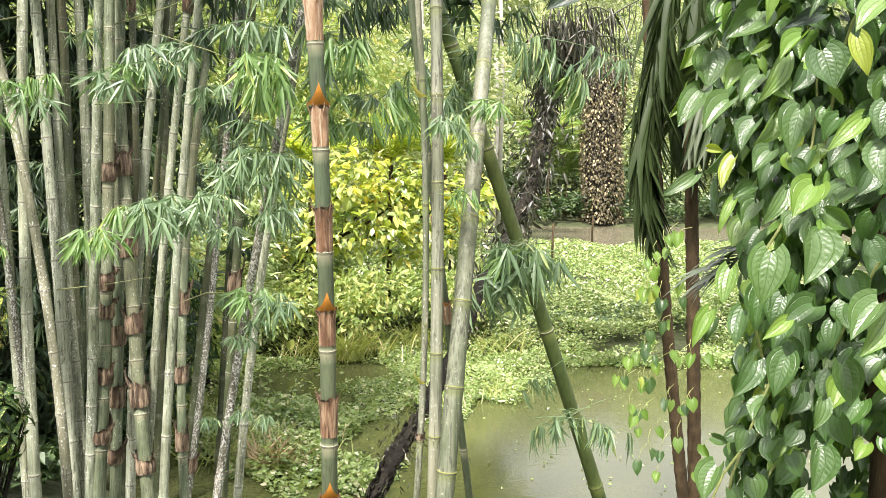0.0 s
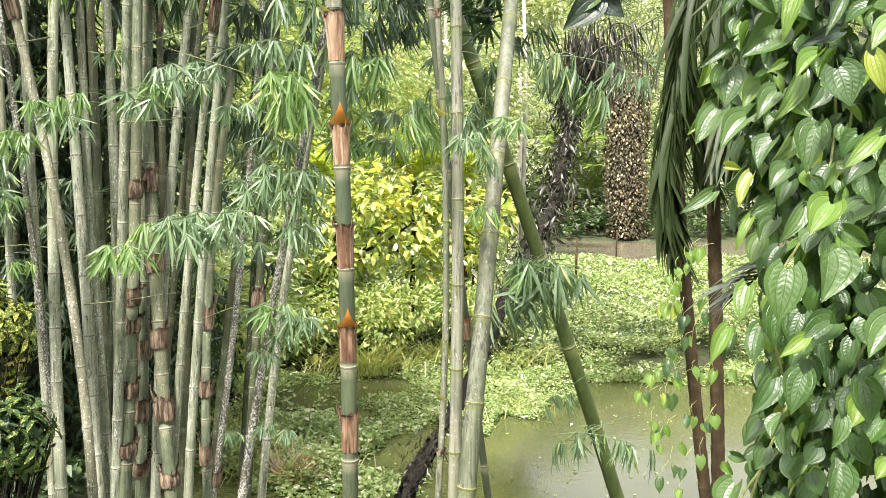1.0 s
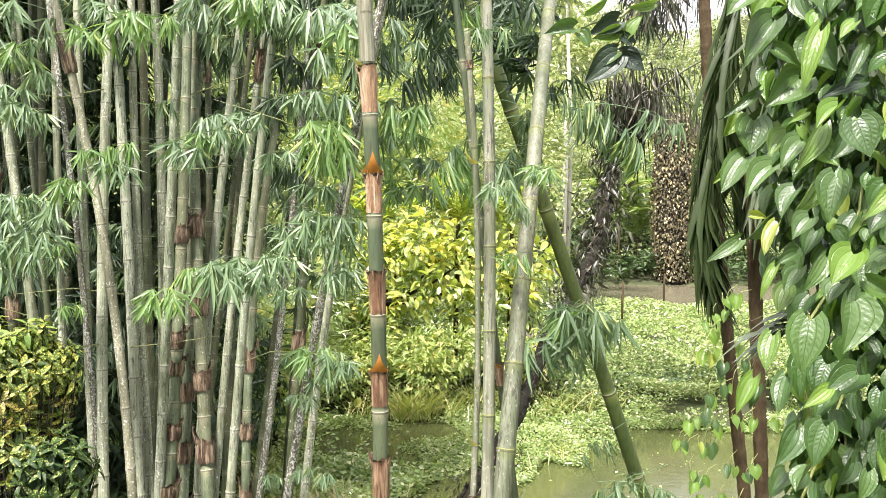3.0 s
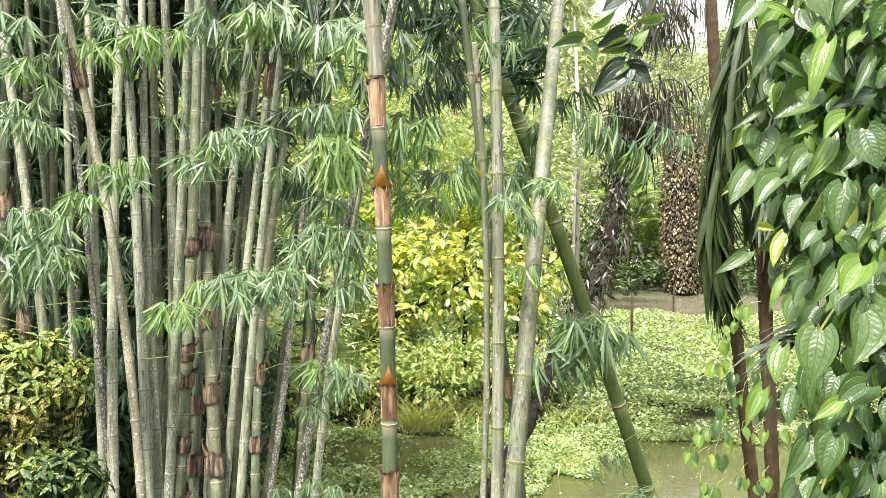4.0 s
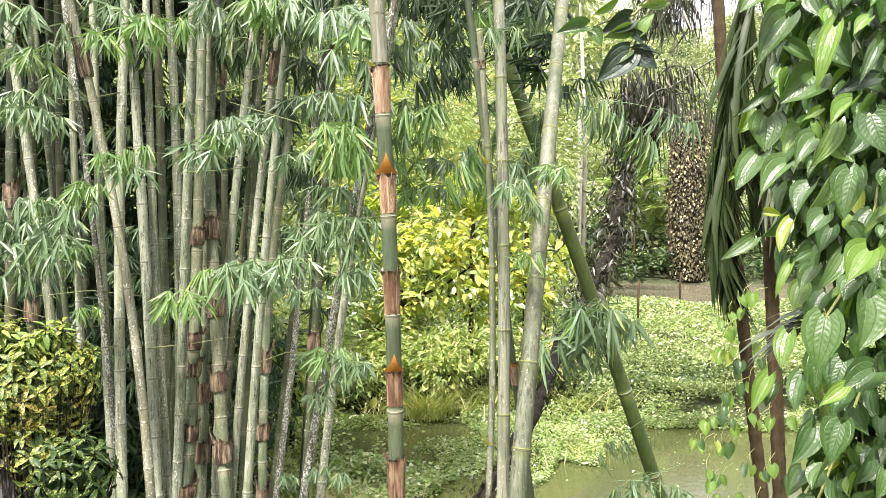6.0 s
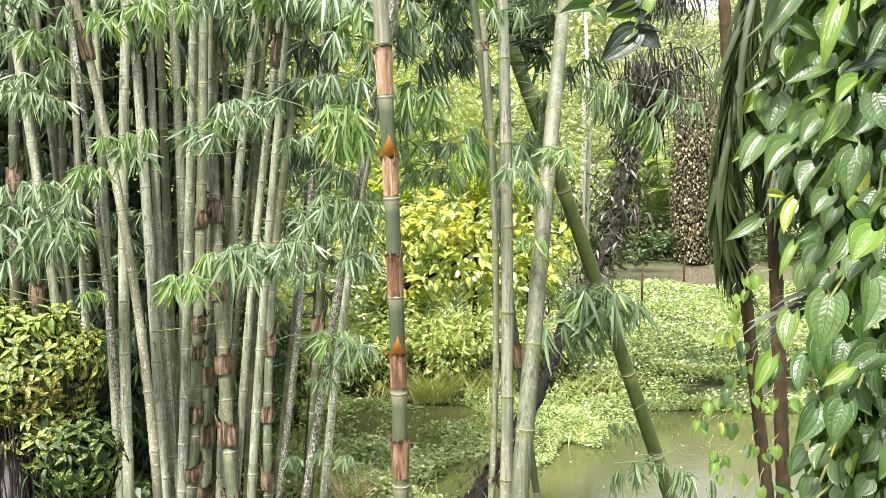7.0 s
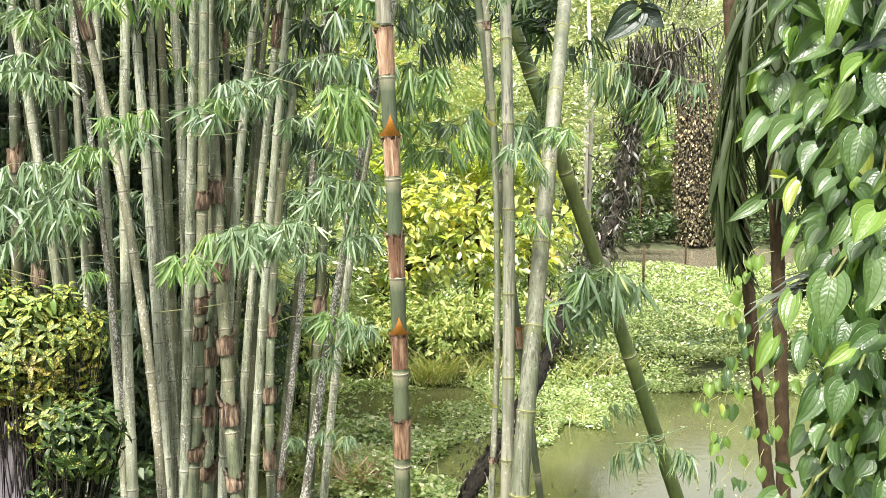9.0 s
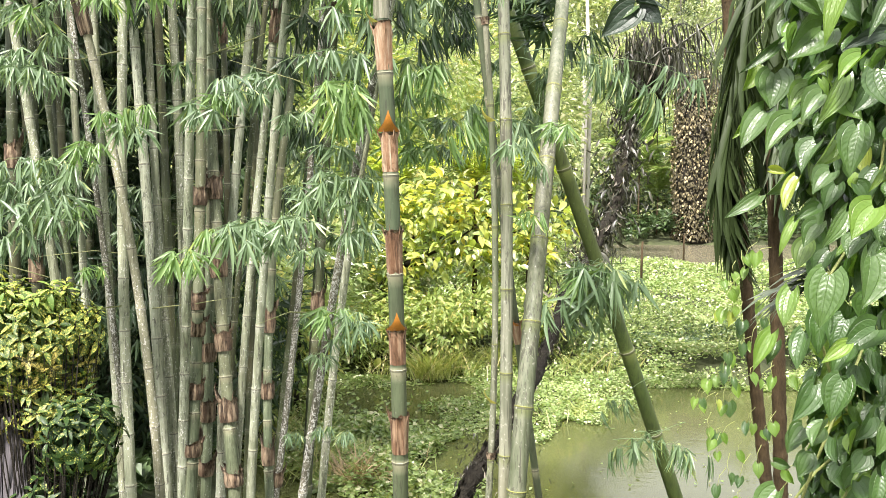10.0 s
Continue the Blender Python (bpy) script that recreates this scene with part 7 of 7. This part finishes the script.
def crown_mesh(name, blobs, leaf, seed, aspect=0.6):
    """Ovate leaves on lumps of a crown."""
    r = random.Random(seed)
    s = Soup()
    for (cx, cy, cz, rad, n) in blobs:
        pts, ways = ball_points(n, 0.35)
        for p, d in zip(pts, ways):
            ln = leaf * r.uniform(0.6, 1.2)
            q = Vector((cx + p[0] * rad, cy + p[1] * rad, cz + p[2] * rad * 0.8))
            w = Vector((d[0] + r.gauss(0, 0.8), d[1] + r.gauss(0, 0.6) - 0.2, d[2] * 0.5 - 0.1 + r.gauss(0, 0.6)))
            s.add(blade(ln, ln * aspect, OVAL, 0.3, r.uniform(0.1, 0.6), r.uniform(-0.6, 0.6)), aim(q, w, UP, 1.0, r.uniform(-0.6, 0.6)))
    return s.mesh(name)


yellow = thing("yellow_leaved_tree", (-1.4, 17.6, 0.4), "small tree with big yellow-green leaves", "tree")
part("trunk", quick("trunk", tube([(-1.6, 17.6, 0.1), (-1.45, 17.5, 1.2), (-0.9, 17.3, 2.0), (-0.2, 17.2, 2.3)], [0.09, 0.08, 0.055, 0.035], 8)), M_BARK_DARK, yellow)
for q in ((0.4, 17.2, 3.0), (1.2, 17.2, 3.2), (-0.2, 17.3, 3.4), (1.9, 17.3, 2.9)):
    part("limb", quick("limb", tube([(-0.9, 17.3, 2.0), Vector((-0.9, 17.3, 2.0)).lerp(Vector(q), 0.5) + Vector((0, 0, -0.15)), q], [0.045, 0.03, 0.015], 6)), M_BARK_DARK, yellow)
blobs = ((0.0, 17.0, 3.35, 0.8, 75), (0.75, 17.2, 3.45, 0.8, 80), (1.5, 17.2, 3.3, 0.85, 80), (2.3, 17.3, 3.05, 0.7, 55), (-0.6, 17.2, 2.9, 0.85, 60), (0.5, 16.9, 2.75, 0.8, 60), (1.4, 17.0, 2.6, 0.7, 45), (-0.1, 16.8, 2.3, 0.5, 26), (-0.8, 17.0, 2.2, 0.6, 40), (0.9, 17.1, 2.1, 0.5, 30), (1.9, 17.2, 2.4, 0.55, 40), (-0.9, 17.2, 3.4, 0.6, 45))
part("crown", crown_mesh("crown", [(*q[:3], q[3] * 0.85, int(q[4] * 1.9)) for q in blobs], 0.25, 3, 0.52), M_YELLOW_LEAF, yellow, "broad yellow and lime leaves", kind="stuff")
part("crown", crown_mesh("crown", [(q[0], q[1] + 0.15, q[2] - 0.1, q[3], int(q[4] * 1.3)) for q in blobs], 0.2, 4, 0.5), M_SHRUB, yellow, "wet green leaves", kind="stuff")

for i, (x, y, z, ln, n) in enumerate(((0.7, 17.5, 4.3, 1.1, 12), (-0.9, 17.6, 4.2, 1.0, 10), (1.8, 17.5, 4.2, 1.0, 10), (11.3, 49.0, 5.4, 2.9, 11), (12.5, 49.5, 4.0, 2.6, 10))):
    pm = thing("young_palm", (x, y, 0.6), "small feathery light green palm", "palm", "young palms")
    part("trunk", quick("trunk", tube([(x, y, 0.3), (x + 0.05, y, z - 0.6)], [0.06, 0.045], 8)), M_BARK, pm)
    for k in range(n):
        a = 6.28 * k / n + i
        pts = []
        for j in range(6):
            t = j / 5
            pts.append((x + math.cos(a) * ln * (0.3 + 0.3 * (k % 3)) * t, y + math.sin(a) * ln * 0.5 * t, z - 0.6 + ln * (1.25 * t - (0.45 + 0.2 * (k % 3)) * t * t)))
        part("frond", frond_mesh("frond", pts, 22, 0.42 * ln, 0.042 * ln, 0.15, (0, 0, 0.1), 100 + 10 * i + k, 0.012), M_PALM_LIGHT if i < 3 else M_PALM_PALE, pm)

for x, y, h in ((9.4, 33.0, 1.2), (5.9, 25.0, 1.5), (-1.8, 26.0, 1.4)):
    g = ground_z(x, y)
    lone("post", quick("post", tube([(x, y, g - 0.2), (x, y, g + h * 0.6), (x + 0.02, y, g + h)], [0.035, 0.035, 0.03], 8)), M_BARK, "weathered wooden stake in the far bank", "post", "stakes")


def bush(place, radius, height, count, leaf, material, label, seed, name="bush"):
    """A leafy bush: a short stem, and a lumpy crown of small leaves."""
    r = random.Random(seed)
    x, y, z = place
    ob = thing(name, place, label, name.split("_")[-1], "bushes")
    part("stem", quick("stem", tube([(x, y, z - 0.2), (x + 0.1, y, z + height * 0.6)], [0.05, 0.02], 6)), M_BARK_DARK, ob)
    sets = []
    for k in range(7):
        a = 6.28 * k / 7 + r.random()
        c = np.array([x + radius * 0.55 * math.cos(a), y + radius * 0.55 * math.sin(a), z + height * r.uniform(0.3, 0.85)])
        pts, ways = ball_points(count // 7, 0.4)
        ways = ways * [0.8, 0.8, 0.4] + rng.normal(size=ways.shape) * 0.4 + [0, 0, -0.1]
        sets.append(scatter(c + pts * [radius * 0.55, radius * 0.55, height * 0.32], ways, leaf * rng.uniform(0.6, 1.3, len(pts)), 0.42, 0.25))
    part("crown", cloud_mesh("crown", *sets), material, ob, kind="stuff")


bush((-2.6, 16.6, 0.3), 1.3, 2.6, 2600, 0.2, M_SHRUB, "yellow-green bush on the far bank", 1)
bush((-4.4, 16.0, 0.3), 1.6, 3.4, 3200, 0.2, M_SHRUB, "yellow-green bush behind the bamboo", 2)
bush((-6.5, 15.5, 0.3), 1.9, 4.0, 3200, 0.22, M_SHRUB_DARK, "dark green bush behind the bamboo", 3)
bush((-1.4, 18.6, 0.5), 1.3, 3.0, 2600, 0.22, M_SHRUB, "yellow-green bush on the far bank", 4)
bush((-8.5, 14.0, 0.3), 2.2, 5.0, 3200, 0.25, M_SHRUB_DARK, "dark green bush behind the bamboo", 5)
bush((-1.2, 25.0, 0.6), 2.8, 9.5, 12000, 0.26, M_BRIGHT, "tall airy yellow-green tree on the far bank", 7, "bushy_tree")
bush((2.4, 29.0, 0.7), 2.6, 8.0, 7000, 0.26, M_WOODS, "tall airy pale green tree on the far bank", 8, "bushy_tree")
bush((-6.0, 24.0, 0.6), 3.5, 11.0, 9000, 0.28, M_SHRUB, "tall leafy tree behind the grove", 9, "bushy_tree")
bush((0.2, 16.8, 0.3), 1.1, 1.35, 2400, 0.15, M_BRIGHT, "lime green bush under the yellow-leaved tree", 11)
bush((1.9, 17.0, 0.35), 1.1, 1.4, 2400, 0.15, M_BRIGHT, "lime green bush under the yellow-leaved tree", 12)
bush((-1.3, 16.7, 0.3), 0.9, 1.7, 2200, 0.14, M_BRIGHT, "lime green bush on the far bank", 13)
bush((-2.3, 13.6, 0.1), 0.9, 2.3, 2600, 0.14, M_BRIGHT, "glossy green bush behind the bamboo", 14)
bush((-3.4, 13.0, 0.1), 0.9, 2.6, 2600, 0.14, M_SHRUB, "glossy green bush behind the bamboo", 15)
bush((2.5, 22.5, 0.6), 1.2, 2.2, 2000, 0.2, M_SHRUB, "pale bush on the far bank", 6)

# ---------- distance ----------
tower = thing("creeper_clad_tree", (14.1, 47.5, 1.2), "thick tree trunk smothered in small-leaved creeper", "tree")
part("trunk", quick("trunk", tube([(14.1, 47.8, 0.8), (14.0, 47.8, 5), (14.1, 47.8, 8.6), (14.15, 47.8, 9.7), (14.15, 47.8, 10.2)], [0.95, 0.9, 0.85, 0.6, 0.15], 14)), M_BARK_DARK, tower)
n = 9000
a = rng.uniform(0, 2 * np.pi, n)
z = rng.uniform(1.0, 10.4, n)
q = np.clip((10.8 - z) / 1.2, 0.25, 1.0) * 1.05 + 0.12 * np.sin(3 * a + z) + rng.normal(size=n) * 0.06
part("creeper", cloud_mesh("creeper", scatter(np.stack([14.1 + q * np.cos(a), 47.8 + q * np.sin(a), z], 1), np.stack([0.5 * np.cos(a) + rng.normal(size=n) * 0.3, 0.5 * np.sin(a) + rng.normal(size=n) * 0.3, -np.ones(n)], 1), 0.16 * rng.uniform(0.5, 1.4, n), 0.7, 0.3)), M_CREEPER, tower, kind="stuff")

for x, y, r, h in ((5.1, 30.0, 0.09, 12), (6.0, 36.0, 0.1, 11), (3.2, 40.0, 0.12, 14), (-2.5, 38.0, 0.13, 14), (8.6, 52.0, 0.16, 14)):
    g = ground_z(x, y)
    t = thing("slender_tree", (x, y, g), "slender pale-barked tree on the far bank", "tree", "slender trees")
    part("trunk", quick("trunk", tube([(x, y, g - 0.3), (x + 0.1, y, g + h * 0.5), (x - 0.15, y, g + h)], [r, r * 0.8, r * 0.5], 8)), M_BARK_PALE, t)
    sets = []
    for k in range(8):
        c = np.array([x + rng.normal() * 0.9, y + rng.normal() * 0.9, g + h + rng.normal() * 0.8])
        pts, ways = ball_points(220, 0.4)
        sets.append(scatter(c + pts * 0.9, ways + rng.normal(size=ways.shape) * 0.5, 0.3 * rng.uniform(0.6, 1.3, len(pts)), 0.5))
    part("crown", cloud_mesh("crown", *sets), M_WOODS, t, kind="stuff")

sets_a, sets_b = [], []
for i in range(330):
    y = 50 + 95 * (i / 330) ** 1.1
    x = rng.uniform(-0.75, 0.95) * y
    g = ground_z(x, y)
    h = rng.uniform(2.5, 6.5)
    for k in range(4):
        c = np.array([x + rng.normal() * 1.6, y + rng.normal() * 1.2, g + h * rng.uniform(0.35, 1.0)])
        pts, ways = ball_points(260, 0.5)
        got = scatter(c + pts * rng.uniform(1.3, 2.4) * [1, 1, 0.8], ways + rng.normal(size=ways.shape) * 0.4 + [0, -0.3, -0.2], 0.36 * rng.uniform(0.6, 1.4, len(pts)), 0.5)
        # a quarter of the lumps go dark, painting shaded gaps between crowns
        (sets_a if rng.random() < 0.75 else sets_b).append(got)
lone("far_woods", cloud_mesh("far_woods", *sets_a), M_WOODS, "pale green wooded hillside in the rain", "woods", kind="stuff")
lone("far_woods", cloud_mesh("far_woods", *sets_b), M_SHRUB_DARK, "dark leaf lumps among the hillside trees as shaded gaps", "woods", kind="stuff")
